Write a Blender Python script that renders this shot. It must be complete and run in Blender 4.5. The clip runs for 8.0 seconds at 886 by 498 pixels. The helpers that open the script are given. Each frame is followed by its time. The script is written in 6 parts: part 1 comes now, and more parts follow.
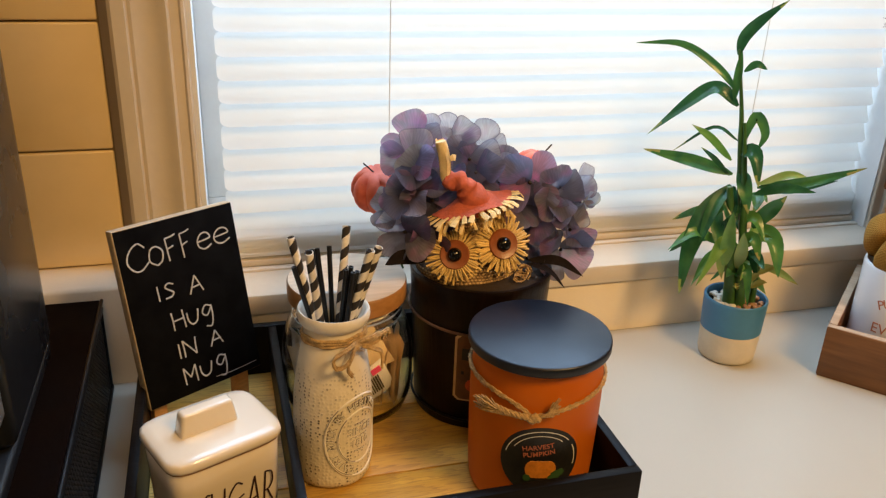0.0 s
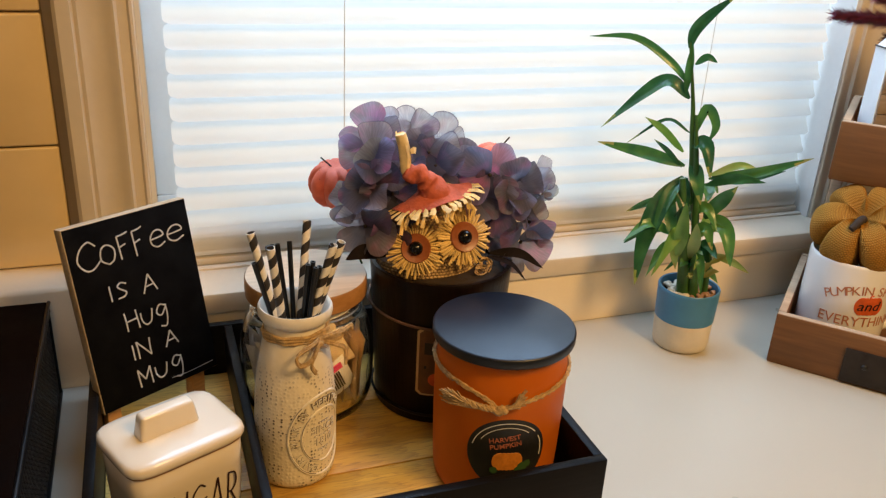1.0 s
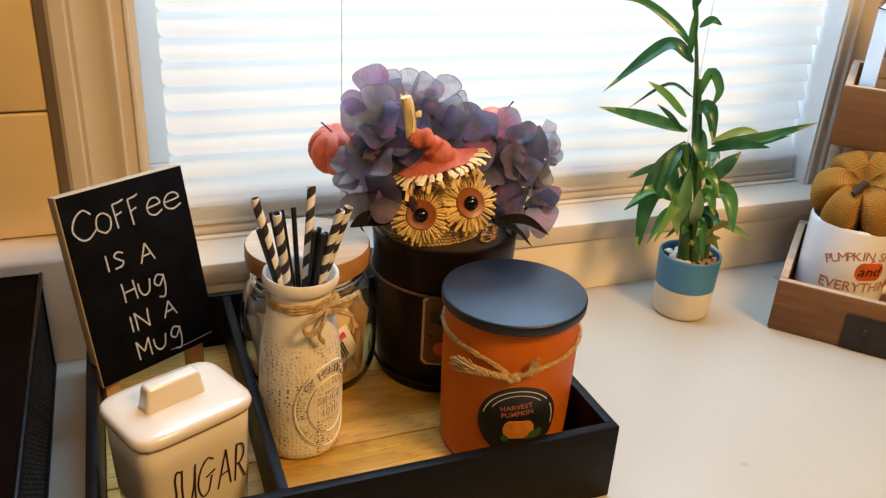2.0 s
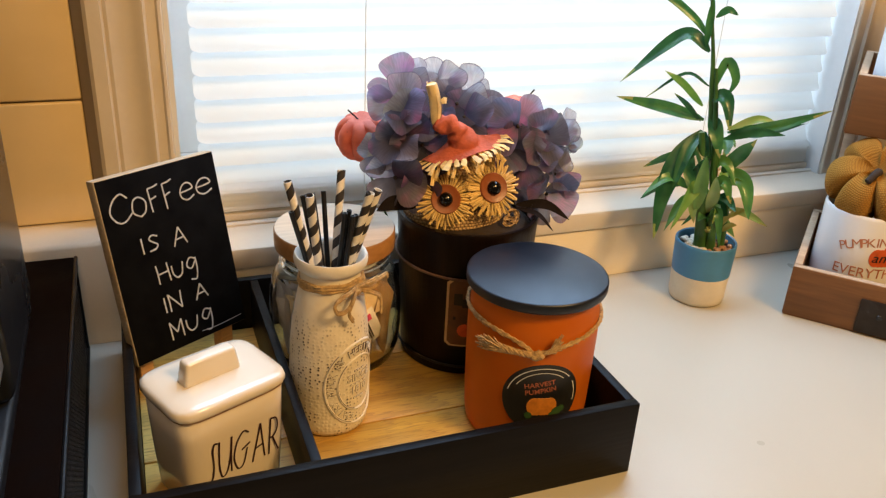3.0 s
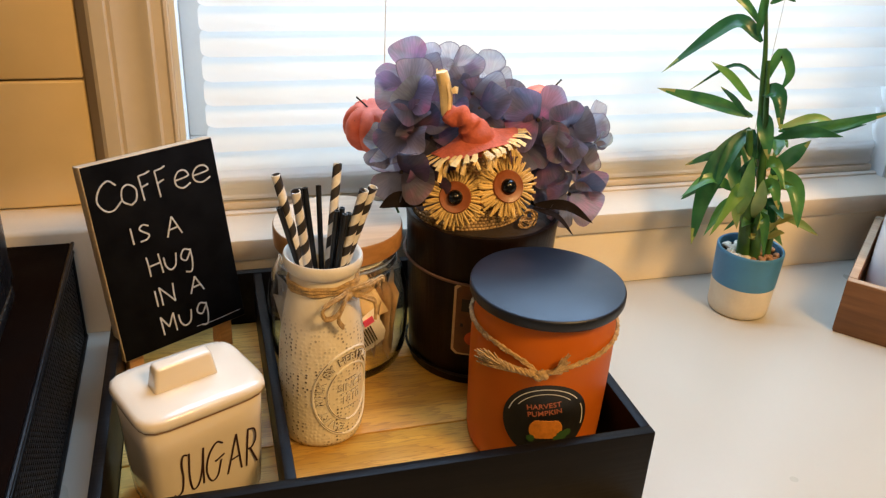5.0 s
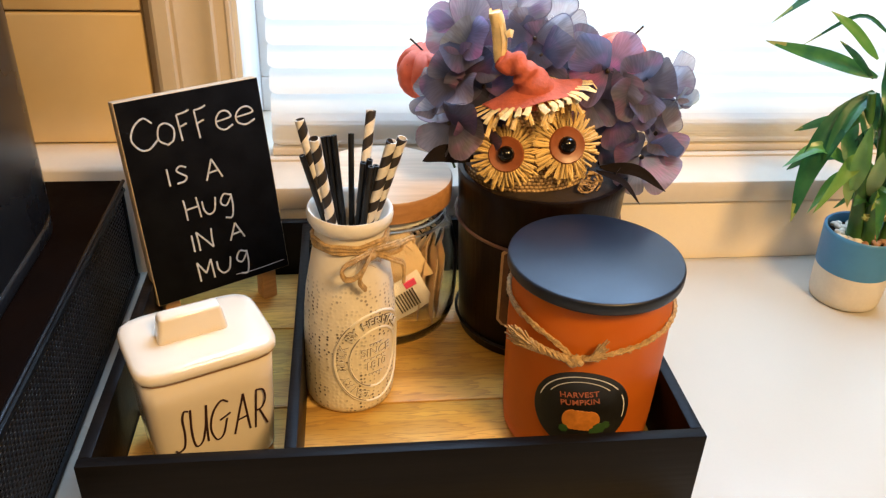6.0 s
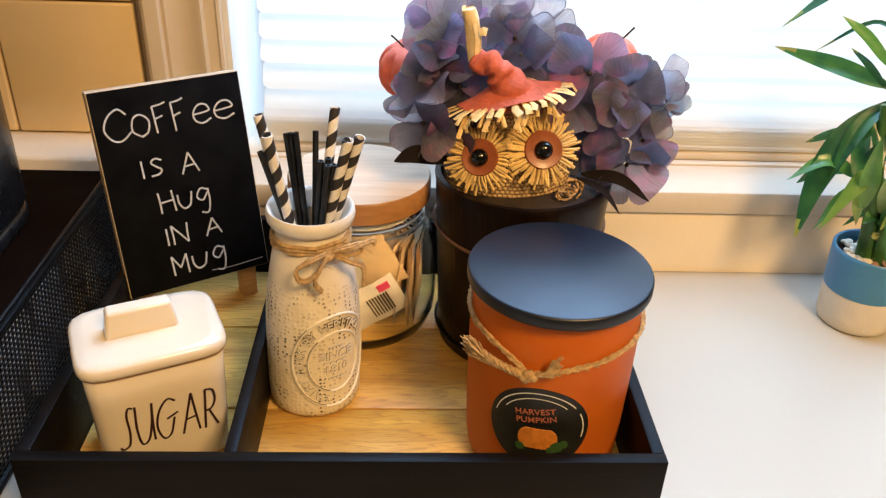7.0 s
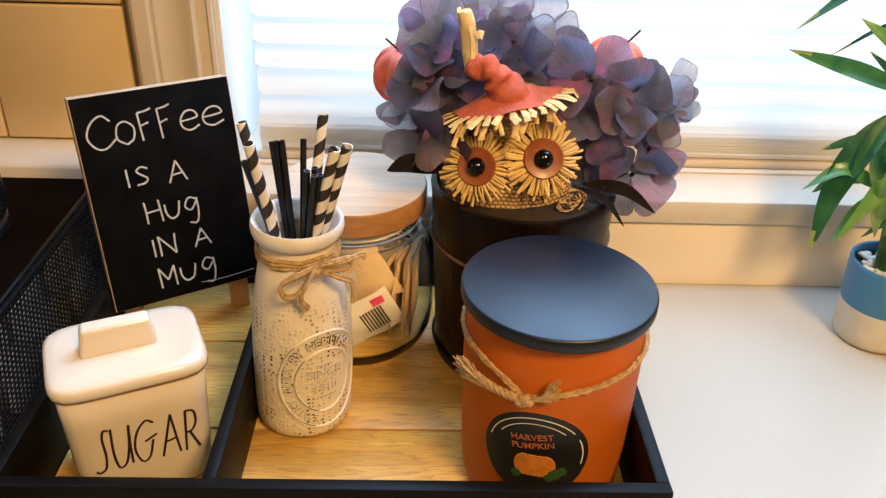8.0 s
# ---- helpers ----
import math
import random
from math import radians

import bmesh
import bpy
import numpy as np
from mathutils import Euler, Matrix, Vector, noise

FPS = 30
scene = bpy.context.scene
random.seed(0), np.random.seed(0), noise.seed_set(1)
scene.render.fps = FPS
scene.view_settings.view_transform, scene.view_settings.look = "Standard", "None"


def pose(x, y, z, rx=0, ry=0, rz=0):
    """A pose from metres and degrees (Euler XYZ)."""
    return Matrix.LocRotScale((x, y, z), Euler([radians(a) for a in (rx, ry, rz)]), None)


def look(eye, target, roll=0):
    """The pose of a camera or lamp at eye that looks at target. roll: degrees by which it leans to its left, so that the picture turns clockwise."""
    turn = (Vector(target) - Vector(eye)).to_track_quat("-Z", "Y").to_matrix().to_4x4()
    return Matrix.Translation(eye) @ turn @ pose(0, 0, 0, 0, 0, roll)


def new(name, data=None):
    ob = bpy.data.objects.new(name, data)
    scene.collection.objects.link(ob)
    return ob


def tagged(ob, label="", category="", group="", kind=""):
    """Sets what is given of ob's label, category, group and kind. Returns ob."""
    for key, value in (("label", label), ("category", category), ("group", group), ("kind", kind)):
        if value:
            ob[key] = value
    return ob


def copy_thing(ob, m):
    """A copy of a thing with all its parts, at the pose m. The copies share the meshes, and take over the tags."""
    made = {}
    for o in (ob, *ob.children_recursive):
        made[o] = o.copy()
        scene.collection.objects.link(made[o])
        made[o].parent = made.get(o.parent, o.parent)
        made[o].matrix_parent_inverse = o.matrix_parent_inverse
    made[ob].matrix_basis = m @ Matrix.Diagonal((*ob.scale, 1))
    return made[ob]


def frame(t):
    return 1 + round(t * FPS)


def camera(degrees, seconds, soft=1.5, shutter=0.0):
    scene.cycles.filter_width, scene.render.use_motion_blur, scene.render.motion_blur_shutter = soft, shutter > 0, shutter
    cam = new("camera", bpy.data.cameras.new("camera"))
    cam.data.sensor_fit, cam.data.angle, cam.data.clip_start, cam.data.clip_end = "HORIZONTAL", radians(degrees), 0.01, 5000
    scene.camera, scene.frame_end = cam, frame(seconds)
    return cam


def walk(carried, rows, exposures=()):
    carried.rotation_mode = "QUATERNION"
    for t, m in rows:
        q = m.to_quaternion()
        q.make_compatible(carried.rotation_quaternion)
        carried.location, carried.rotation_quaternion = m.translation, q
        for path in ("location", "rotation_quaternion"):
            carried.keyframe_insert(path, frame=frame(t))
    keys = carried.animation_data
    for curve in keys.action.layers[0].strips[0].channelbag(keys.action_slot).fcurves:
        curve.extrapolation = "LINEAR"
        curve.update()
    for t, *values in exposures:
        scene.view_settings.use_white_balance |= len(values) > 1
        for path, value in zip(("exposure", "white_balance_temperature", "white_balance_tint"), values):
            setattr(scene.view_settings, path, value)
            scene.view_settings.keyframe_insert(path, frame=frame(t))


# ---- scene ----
cam = camera(56.3, 8.0, soft=1.3)
PATH = [
    (0, (-0.288, -0.73, 0.447), (0.226, 1.03, -0.352), 2.3),
    (0.5, (-0.296, -0.728, 0.445), (0.305, 1.004, -0.354), 2.8),
    (1, (-0.301, -0.723, 0.441), (0.344, 0.995, -0.356), 3.1),
    (1.5, (-0.308, -0.715, 0.436), (0.387, 0.98, -0.366), 3.6),
    (2, (-0.318, -0.706, 0.428), (0.371, 0.969, -0.421), 3.4),
    (3.5, (-0.341, -0.732, 0.424), (0.325, 0.95, -0.43), 3.2),
    (4, (-0.337, -0.736, 0.424), (0.328, 0.945, -0.432), 3.3),
    (4.2, (-0.333, -0.734, 0.423), (0.331, 0.949, -0.429), 3.4),
    (5.3, (-0.255, -0.664, 0.412), (0.179, 1.036, -0.548), 3.1),
    (5.5, (-0.24, -0.654, 0.405), (0.13, 1.037, -0.598), 2.9),
    (6, (-0.21, -0.647, 0.401), (0.005, 1.063, -0.614), 2.3),
    (6.5, (-0.173, -0.642, 0.395), (-0.024, 1.077, -0.617), 2.6),
    (7, (-0.153, -0.633, 0.396), (-0.064, 1.086, -0.624), 2.4),
    (7.5, (-0.144, -0.623, 0.391), (-0.087, 1.097, -0.628), 2.1),
    (8, (-0.14, -0.608, 0.389), (-0.085, 1.115, -0.625), 2.0),
]
EXPOSURES = [(0, -0.05, 6300, 10), (1.5, -0.04, 6300, 10), (2.1, 0.17, 6250, 10), (4.0, 0.18, 6200, 10), (4.8, 0.20, 6100, 10), (5.5, 0.28, 5950, 10), (6.1, 0.54, 5800, 10), (6.6, 0.59, 5750, 10), (7.2, 0.43, 5700, 10), (8.0, 0.42, 5700, 10)]
walk(cam, [(t, look(eye, target, roll)) for t, eye, target, roll in PATH], EXPOSURES)

# ---- world, sun, large lights ----
world = bpy.data.worlds.new("sky")
scene.world = world
world.use_nodes = True
wn = world.node_tree.nodes
sky = wn.new("ShaderNodeTexSky")
sky.sky_type = 'NISHITA'
sky.sun_disc = False
sky.sun_elevation = radians(40)
sky.sun_rotation = radians(200)
wn["Background"].inputs[1].default_value = 0.1
world.node_tree.links.new(sky.outputs[0], wn["Background"].inputs[0])


def area_lamp(name, place, target, sx, sy, watts, color):
    data = bpy.data.lights.new(name, 'AREA')
    data.shape = 'RECTANGLE'
    data.size, data.size_y = sx, sy
    data.energy, data.color = watts, color
    ob = new(name, data)
    ob.matrix_world = look(place, target)
    return ob


def disc_lamp(name, place, target, size, watts, color):
    ob = area_lamp(name, place, target, size, size, watts, color)
    ob.data.shape = 'DISK'
    ob.data.spread = radians(120)
    return ob


# daylight in the window opening, behind the blinds
area_lamp("window_daylight", (0.09, 0.165, 0.56), (0.09, -1.0, 0.50), 0.80, 0.98, 3.75, (0.74, 0.90, 1.0))
# added lamp before the closed upper blinds, out of view, boosts the daylight
area_lamp("window_skylight", (0.09, 0.052, 0.80), (0.05, -0.60, 0.10), 0.74, 0.46, 10.0, (0.47, 0.70, 1.0))
# main warm kitchen lamp at the front right, out of view
WARM = (1.0, 0.58, 0.20)
disc_lamp("ceiling_lamp", (0.42, -1.15, 1.24), (0.0, -0.10, 0.08), 0.42, 8.9, WARM)
# added fill lamp without a real source, brightens the left front
disc_lamp("ceiling_lamp", (-0.36, -1.50, 1.46), (-0.25, -0.3, 0.05), 0.45, 3.4, WARM)


# ---- materials ----
def nodes_of(name):
    m = bpy.data.materials.new(name)
    m.use_nodes = True
    return m, m.node_tree.nodes, m.node_tree.links, m.node_tree.nodes["Principled BSDF"]


def rgba(c):
    return (c[0], c[1], c[2], 1.0)


def coords(N, L, scale=(1, 1, 1), rotate=(0, 0, 0)):
    tc = N.new("ShaderNodeTexCoord")
    mp = N.new("ShaderNodeMapping")
    mp.inputs["Scale"].default_value = scale
    mp.inputs["Rotation"].default_value = rotate
    L.new(tc.outputs["Object"], mp.inputs["Vector"])
    return mp.outputs["Vector"]


def noise_fac(N, L, vec, scale, detail=4, lo=0.35, hi=0.65):
    n = N.new("ShaderNodeTexNoise")
    n.inputs["Scale"].default_value = scale
    n.inputs["Detail"].default_value = detail
    L.new(vec, n.inputs["Vector"])
    r = N.new("ShaderNodeMapRange")
    r.inputs["From Min"].default_value = lo
    r.inputs["From Max"].default_value = hi
    L.new(n.outputs["Fac"], r.inputs["Value"])
    return r.outputs["Result"], n.outputs["Fac"]


def mix_col(N, L, fac, a, b, mode='MIX'):
    m = N.new("ShaderNodeMix")
    m.data_type = 'RGBA'
    m.blend_type = mode
    for sock, v in ((m.inputs[0], fac), (m.inputs[6], a), (m.inputs[7], b)):
        if isinstance(v, (tuple, list)):
            sock.default_value = rgba(v)
        elif isinstance(v, (int, float)):
            sock.default_value = v
        else:
            L.new(v, sock)
    return m.outputs[2]


def add_bump(N, L, bsdf, height, strength=0.3, dist=0.001):
    b = N.new("ShaderNodeBump")
    b.inputs["Strength"].default_value = strength
    b.inputs["Distance"].default_value = dist
    L.new(height, b.inputs["Height"])
    L.new(b.outputs[0], bsdf.inputs["Normal"])
    return b


def plain(name, col, rough=0.5, metal=0.0, vary=0.12, scale=40, bump=0.15, bscale=300, dist=0.0006, coat=0.0, dark=None, spec=0.5):
    """Paint, plastic, metal, ceramic: two scales of variation and a fine relief."""
    m, N, L, p = nodes_of(name)
    vec = coords(N, L)
    f1, _ = noise_fac(N, L, vec, scale)
    f2, raw = noise_fac(N, L, vec, bscale, 3)
    d = dark or tuple(c * (1 - vary * 2) for c in col)
    c1 = mix_col(N, L, f1, d, col)
    c2 = mix_col(N, L, f2, tuple(c * (1 - vary) for c in col), col)
    L.new(mix_col(N, L, 0.35, c1, c2), p.inputs["Base Color"])
    rr = N.new("ShaderNodeMapRange")
    rr.inputs["To Min"].default_value = max(0.02, rough * 0.85)
    rr.inputs["To Max"].default_value = min(1, rough * 1.2)
    L.new(f1, rr.inputs["Value"])
    L.new(rr.outputs[0], p.inputs["Roughness"])
    p.inputs["Metallic"].default_value = metal
    p.inputs["Coat Weight"].default_value = coat
    p.inputs["Coat Roughness"].default_value = 0.08
    p.inputs["Specular IOR Level"].default_value = spec
    add_bump(N, L, p, raw, bump, dist)
    return m


def wood(name, light, dark, scale=1.0, rough=0.5, axis='x', bump=0.3, knots=0.5, spec=0.4, grain=0.35, along=3):
    m, N, L, p = nodes_of(name)
    st = {'x': (along, 38, 38), 'y': (38, along, 38), 'z': (38, 38, along)}[axis]
    vec = coords(N, L, tuple(s * scale for s in st))
    info = N.new("ShaderNodeObjectInfo")
    off = N.new("ShaderNodeVectorMath")
    off.operation = 'MULTIPLY_ADD'
    off.inputs[1].default_value = (1, 1, 1)
    comb = N.new("ShaderNodeCombineXYZ")
    mul = N.new("ShaderNodeMath")
    mul.operation = 'MULTIPLY'
    mul.inputs[1].default_value = 50
    L.new(info.outputs["Random"], mul.inputs[0])
    for i in range(3):
        L.new(mul.outputs[0], comb.inputs[i])
    L.new(vec, off.inputs[0])
    L.new(comb.outputs[0], off.inputs[2])
    v = off.outputs[0]
    f1, _ = noise_fac(N, L, v, 1.6, 6, 0.3, 0.7)
    f2, raw2 = noise_fac(N, L, v, 9, 4, 0.42, 0.62)
    f3, _ = noise_fac(N, L, v, 0.25, 2, 0.4, 0.65)
    c = mix_col(N, L, f1, dark, light)
    c = mix_col(N, L, mix_fac(N, L, f2, grain), c, tuple(x * 0.7 for x in dark))
    c = mix_col(N, L, mix_fac(N, L, f3, knots * 0.5), c, tuple(x * 0.85 for x in light))
    L.new(c, p.inputs["Base Color"])
    p.inputs["Roughness"].default_value = rough
    p.inputs["Specular IOR Level"].default_value = spec
    add_bump(N, L, p, raw2, bump, 0.0006)
    return m


def plank_wood():
    """Honey-coloured hardwood: long wandering grain, fine pores, paler and greyer patches, each plank its own."""
    m, N, L, p = nodes_of("tray_plank")
    info = N.new("ShaderNodeObjectInfo")
    tc = N.new("ShaderNodeTexCoord")
    add = N.new("ShaderNodeVectorMath")
    add.operation = 'ADD'
    one = N.new("ShaderNodeCombineXYZ")
    for i in range(3):
        L.new(mix_fac(N, L, info.outputs["Random"], 7.0), one.inputs[i])
    L.new(tc.outputs["Object"], add.inputs[0])
    L.new(one.outputs[0], add.inputs[1])

    def stretched(sx, sy):
        mp = N.new("ShaderNodeMapping")
        mp.inputs["Scale"].default_value = (sx, sy, sy)
        L.new(add.outputs[0], mp.inputs["Vector"])
        return mp.outputs[0]

    figure, raw = noise_fac(N, L, stretched(7, 46), 1.0, 5, 0.34, 0.66)
    wave = N.new("ShaderNodeMath")          # growth lines: bands of the figure
    wave.operation = 'FRACT'
    L.new(mix_fac(N, L, raw, 11.0), wave.inputs[0])
    line = N.new("ShaderNodeMapRange")
    line.inputs["From Min"].default_value, line.inputs["From Max"].default_value = 0.62, 1.0
    L.new(wave.outputs[0], line.inputs["Value"])
    pores, rawp = noise_fac(N, L, stretched(60, 900), 1.0, 2, 0.55, 0.72)
    patch, _ = noise_fac(N, L, stretched(9, 16), 1.0, 2, 0.42, 0.66)
    c = mix_col(N, L, figure, (0.44, 0.240, 0.034), (0.73, 0.455, 0.085))
    c = mix_col(N, L, mix_fac(N, L, patch, 0.35), c, (0.78, 0.56, 0.23))
    c = mix_col(N, L, mix_fac(N, L, line.outputs[0], 0.50), c, (0.30, 0.150, 0.045))
    c = mix_col(N, L, mix_fac(N, L, pores, 0.60), c, (0.22, 0.110, 0.035))
    L.new(c, p.inputs["Base Color"])
    p.inputs["Roughness"].default_value = 0.36
    p.inputs["Specular IOR Level"].default_value = 0.4
    add_bump(N, L, p, rawp, 0.25, 0.0004)
    return m


def mix_fac(N, L, fac, k):
    n = N.new("ShaderNodeMath")
    n.operation = 'MULTIPLY'
    n.inputs[1].default_value = k
    L.new(fac, n.inputs[0])
    return n.outputs[0]


def sheer(name, cols, rough=0.6, through_light=0.4, by_object=True, scale=30, bump=0.2, bscale=200, edge=None):
    """Petals, leaves, slats: thin stuff that lets light through."""
    m, N, L, p = nodes_of(name)
    vec = coords(N, L)
    f, raw = noise_fac(N, L, vec, scale, 3, 0.3, 0.7)
    ramp = N.new("ShaderNodeValToRGB")
    els = ramp.color_ramp.elements
    while len(els) < len(cols):
        els.new(0.5)
    for i, c in enumerate(cols):
        els[i].position = i / max(1, len(cols) - 1)
        els[i].color = rgba(c)
    info = N.new("ShaderNodeObjectInfo")
    add = N.new("ShaderNodeMath")
    add.operation = 'MULTIPLY_ADD'
    add.inputs[1].default_value = 0.45
    L.new(f, add.inputs[0])
    sub = N.new("ShaderNodeMath")
    sub.operation = 'MULTIPLY_ADD'
    sub.inputs[1].default_value = 0.8 if by_object else 0.0
    sub.inputs[2].default_value = -0.12 if by_object else 0.25
    L.new(info.outputs["Random"], sub.inputs[0])
    L.new(sub.outputs[0], add.inputs[2])
    L.new(add.outputs[0], ramp.inputs[0])
    L.new(ramp.outputs[0], p.inputs["Base Color"])
    p.inputs["Roughness"].default_value = rough
    _, fine = noise_fac(N, L, vec, bscale, 3)
    b = add_bump(N, L, p, fine, bump, 0.0005)
    tr = N.new("ShaderNodeBsdfTranslucent")
    L.new(ramp.outputs[0], tr.inputs[0])
    mx = N.new("ShaderNodeMixShader")
    mx.inputs[0].default_value = through_light
    L.new(p.outputs[0], mx.inputs[1])
    L.new(tr.outputs[0], mx.inputs[2])
    L.new(mx.outputs[0], N["Material Output"].inputs[0])
    return m


def weave(name, col, dark, pitch, radius, centre=(0, 0, 0), dome=True, bump=0.8, dist=0.0010):
    """Burlap or knit wrapped round an upright axis: rows of small raised stitches, each row half a stitch on, darker between."""
    m, N, L, p = nodes_of(name)
    vec = coords(N, L)
    off = N.new("ShaderNodeVectorMath")
    off.operation = 'SUBTRACT'
    L.new(vec, off.inputs[0])
    off.inputs[1].default_value = centre
    sep = N.new("ShaderNodeSeparateXYZ")
    L.new(off.outputs[0], sep.inputs[0])

    def calc(op, a, b=None, c=None):
        k = N.new("ShaderNodeMath")
        k.operation = op
        for i, v in enumerate((a, b, c)):
            if isinstance(v, (int, float)):
                k.inputs[i].default_value = v
            elif v is not None:
                L.new(v, k.inputs[i])
        return k.outputs[0]

    x, y, z = sep.outputs
    wob, _ = noise_fac(N, L, vec, 60, 2, 0.3, 0.7)
    if dome:
        flat = calc('SQRT', calc('ADD', calc('MULTIPLY', x, x), calc('MULTIPLY', y, y)))
        v = calc('MULTIPLY', calc('ARCTAN2', z, flat), radius / pitch)
    else:
        v = calc('MULTIPLY', z, 1 / pitch)
    v = calc('MULTIPLY_ADD', wob, 0.5, v)
    u = calc('MULTIPLY_ADD', calc('FLOOR', v), 0.5, calc('MULTIPLY', calc('ARCTAN2', x, y), radius / pitch / 1.35))
    h = calc('MULTIPLY', calc('ABSOLUTE', calc('SINE', calc('MULTIPLY', u, math.pi))), calc('ABSOLUTE', calc('SINE', calc('MULTIPLY', v, math.pi))))
    h = calc('POWER', h, 0.6)
    f, _ = noise_fac(N, L, vec, 45)
    c = mix_col(N, L, h, dark, col)
    c = mix_col(N, L, mix_fac(N, L, f, 0.45), c, tuple(q * 0.65 for q in col))
    L.new(c, p.inputs["Base Color"])
    p.inputs["Roughness"].default_value = 0.9
    p.inputs["Specular IOR Level"].default_value = 0.15
    add_bump(N, L, p, h, bump, dist)
    return m


def speckled_foam():
    """Coral painted foam with scattered dark pin specks."""
    m, N, L, p = nodes_of("coral_foam")
    vec = coords(N, L)
    f, _ = noise_fac(N, L, vec, 90, 4, 0.3, 0.7)
    vo = N.new("ShaderNodeTexVoronoi")
    vo.inputs["Scale"].default_value = 260
    L.new(vec, vo.inputs["Vector"])
    dot = N.new("ShaderNodeMapRange")
    dot.inputs["From Min"].default_value, dot.inputs["From Max"].default_value = 0.10, 0.20
    dot.inputs["To Min"].default_value, dot.inputs["To Max"].default_value = 1, 0
    L.new(vo.outputs["Distance"], dot.inputs["Value"])
    few, _ = noise_fac(N, L, vec, 130, 2, 0.48, 0.56)
    k = N.new("ShaderNodeMath")
    k.operation = 'MULTIPLY'
    L.new(dot.outputs[0], k.inputs[0])
    L.new(few, k.inputs[1])
    c = mix_col(N, L, f, (0.66, 0.115, 0.060), (0.88, 0.21, 0.115))
    L.new(mix_col(N, L, mix_fac(N, L, k.outputs[0], 0.8), c, (0.12, 0.02, 0.015)), p.inputs["Base Color"])
    p.inputs["Roughness"].default_value = 0.6
    add_bump(N, L, p, f, 0.3, 0.0008)
    return m


def silk_petal(name, deep, mid, blush, clear, through_light):
    """Thin printed silk: blushed petal by petal, fine veins from the base, sheer where the print is pale."""
    m, N, L, p = nodes_of(name)
    vec = coords(N, L)
    sep = N.new("ShaderNodeSeparateXYZ")
    L.new(vec, sep.inputs[0])
    at = N.new("ShaderNodeMath")
    at.operation = 'ARCTAN2'
    L.new(sep.outputs[0], at.inputs[0])
    L.new(sep.outputs[1], at.inputs[1])
    ln = N.new("ShaderNodeVectorMath")
    ln.operation = 'LENGTH'
    L.new(vec, ln.inputs[0])
    fan = N.new("ShaderNodeCombineXYZ")
    L.new(mix_fac(N, L, at.outputs[0], 10), fan.inputs[0])
    L.new(mix_fac(N, L, ln.outputs["Value"], 55), fan.inputs[1])
    info = N.new("ShaderNodeObjectInfo")
    shift = N.new("ShaderNodeVectorMath")
    shift.operation = 'ADD'
    one = N.new("ShaderNodeCombineXYZ")
    for i in range(3):
        L.new(mix_fac(N, L, info.outputs["Random"], 31.0), one.inputs[i])
    L.new(vec, shift.inputs[0])
    L.new(one.outputs[0], shift.inputs[1])
    vein, raw = noise_fac(N, L, fan.outputs[0], 1.7, 3, 0.40, 0.58)
    f, _ = noise_fac(N, L, shift.outputs[0], 38, 2, 0.36, 0.62)
    g, _ = noise_fac(N, L, shift.outputs[0], 52, 2, 0.50, 0.66)
    c = mix_col(N, L, f, deep, mid)
    out = N.new("ShaderNodeMapRange")
    out.inputs["From Min"].default_value, out.inputs["From Max"].default_value = 0.010, 0.029
    L.new(ln.outputs["Value"], out.inputs["Value"])
    c = mix_col(N, L, mix_fac(N, L, out.outputs[0], 0.75), c, tuple(min(0.7, x * 1.5 + 0.035) for x in mid))
    c = mix_col(N, L, mix_fac(N, L, g, 0.70), c, blush)
    c = mix_col(N, L, mix_fac(N, L, vein, 0.30), c, tuple(x * 0.55 for x in deep))
    own = N.new("ShaderNodeMapRange")
    own.inputs["To Min"].default_value, own.inputs["To Max"].default_value = 0.48, 1.35
    L.new(info.outputs["Random"], own.inputs["Value"])
    c = mix_col(N, L, 1.0, c, own.outputs[0], 'MULTIPLY')
    L.new(c, p.inputs["Base Color"])
    p.inputs["Roughness"].default_value = 0.7
    p.inputs["Specular IOR Level"].default_value = 0.3
    add_bump(N, L, p, raw, 0.4, 0.0007)
    tr = N.new("ShaderNodeBsdfTranslucent")
    L.new(mix_col(N, L, 0.22, c, (0.60, 0.60, 0.67)), tr.inputs[0])
    mx = N.new("ShaderNodeMixShader")
    mx.inputs[0].default_value = through_light
    L.new(p.outputs[0], mx.inputs[1])
    L.new(tr.outputs[0], mx.inputs[2])
    see = N.new("ShaderNodeBsdfTransparent")
    see.inputs[0].default_value = (0.86, 0.84, 0.93, 1)
    mx2 = N.new("ShaderNodeMixShader")
    thin = N.new("ShaderNodeMath")
    thin.operation = 'MULTIPLY_ADD'
    thin.inputs[1].default_value, thin.inputs[2].default_value = clear * 0.5, clear * 0.7
    L.new(f, thin.inputs[0])
    L.new(thin.outputs[0], mx2.inputs[0])
    L.new(mx.outputs[0], mx2.inputs[1])
    L.new(see.outputs[0], mx2.inputs[2])
    L.new(mx2.outputs[0], N["Material Output"].inputs[0])
    return m


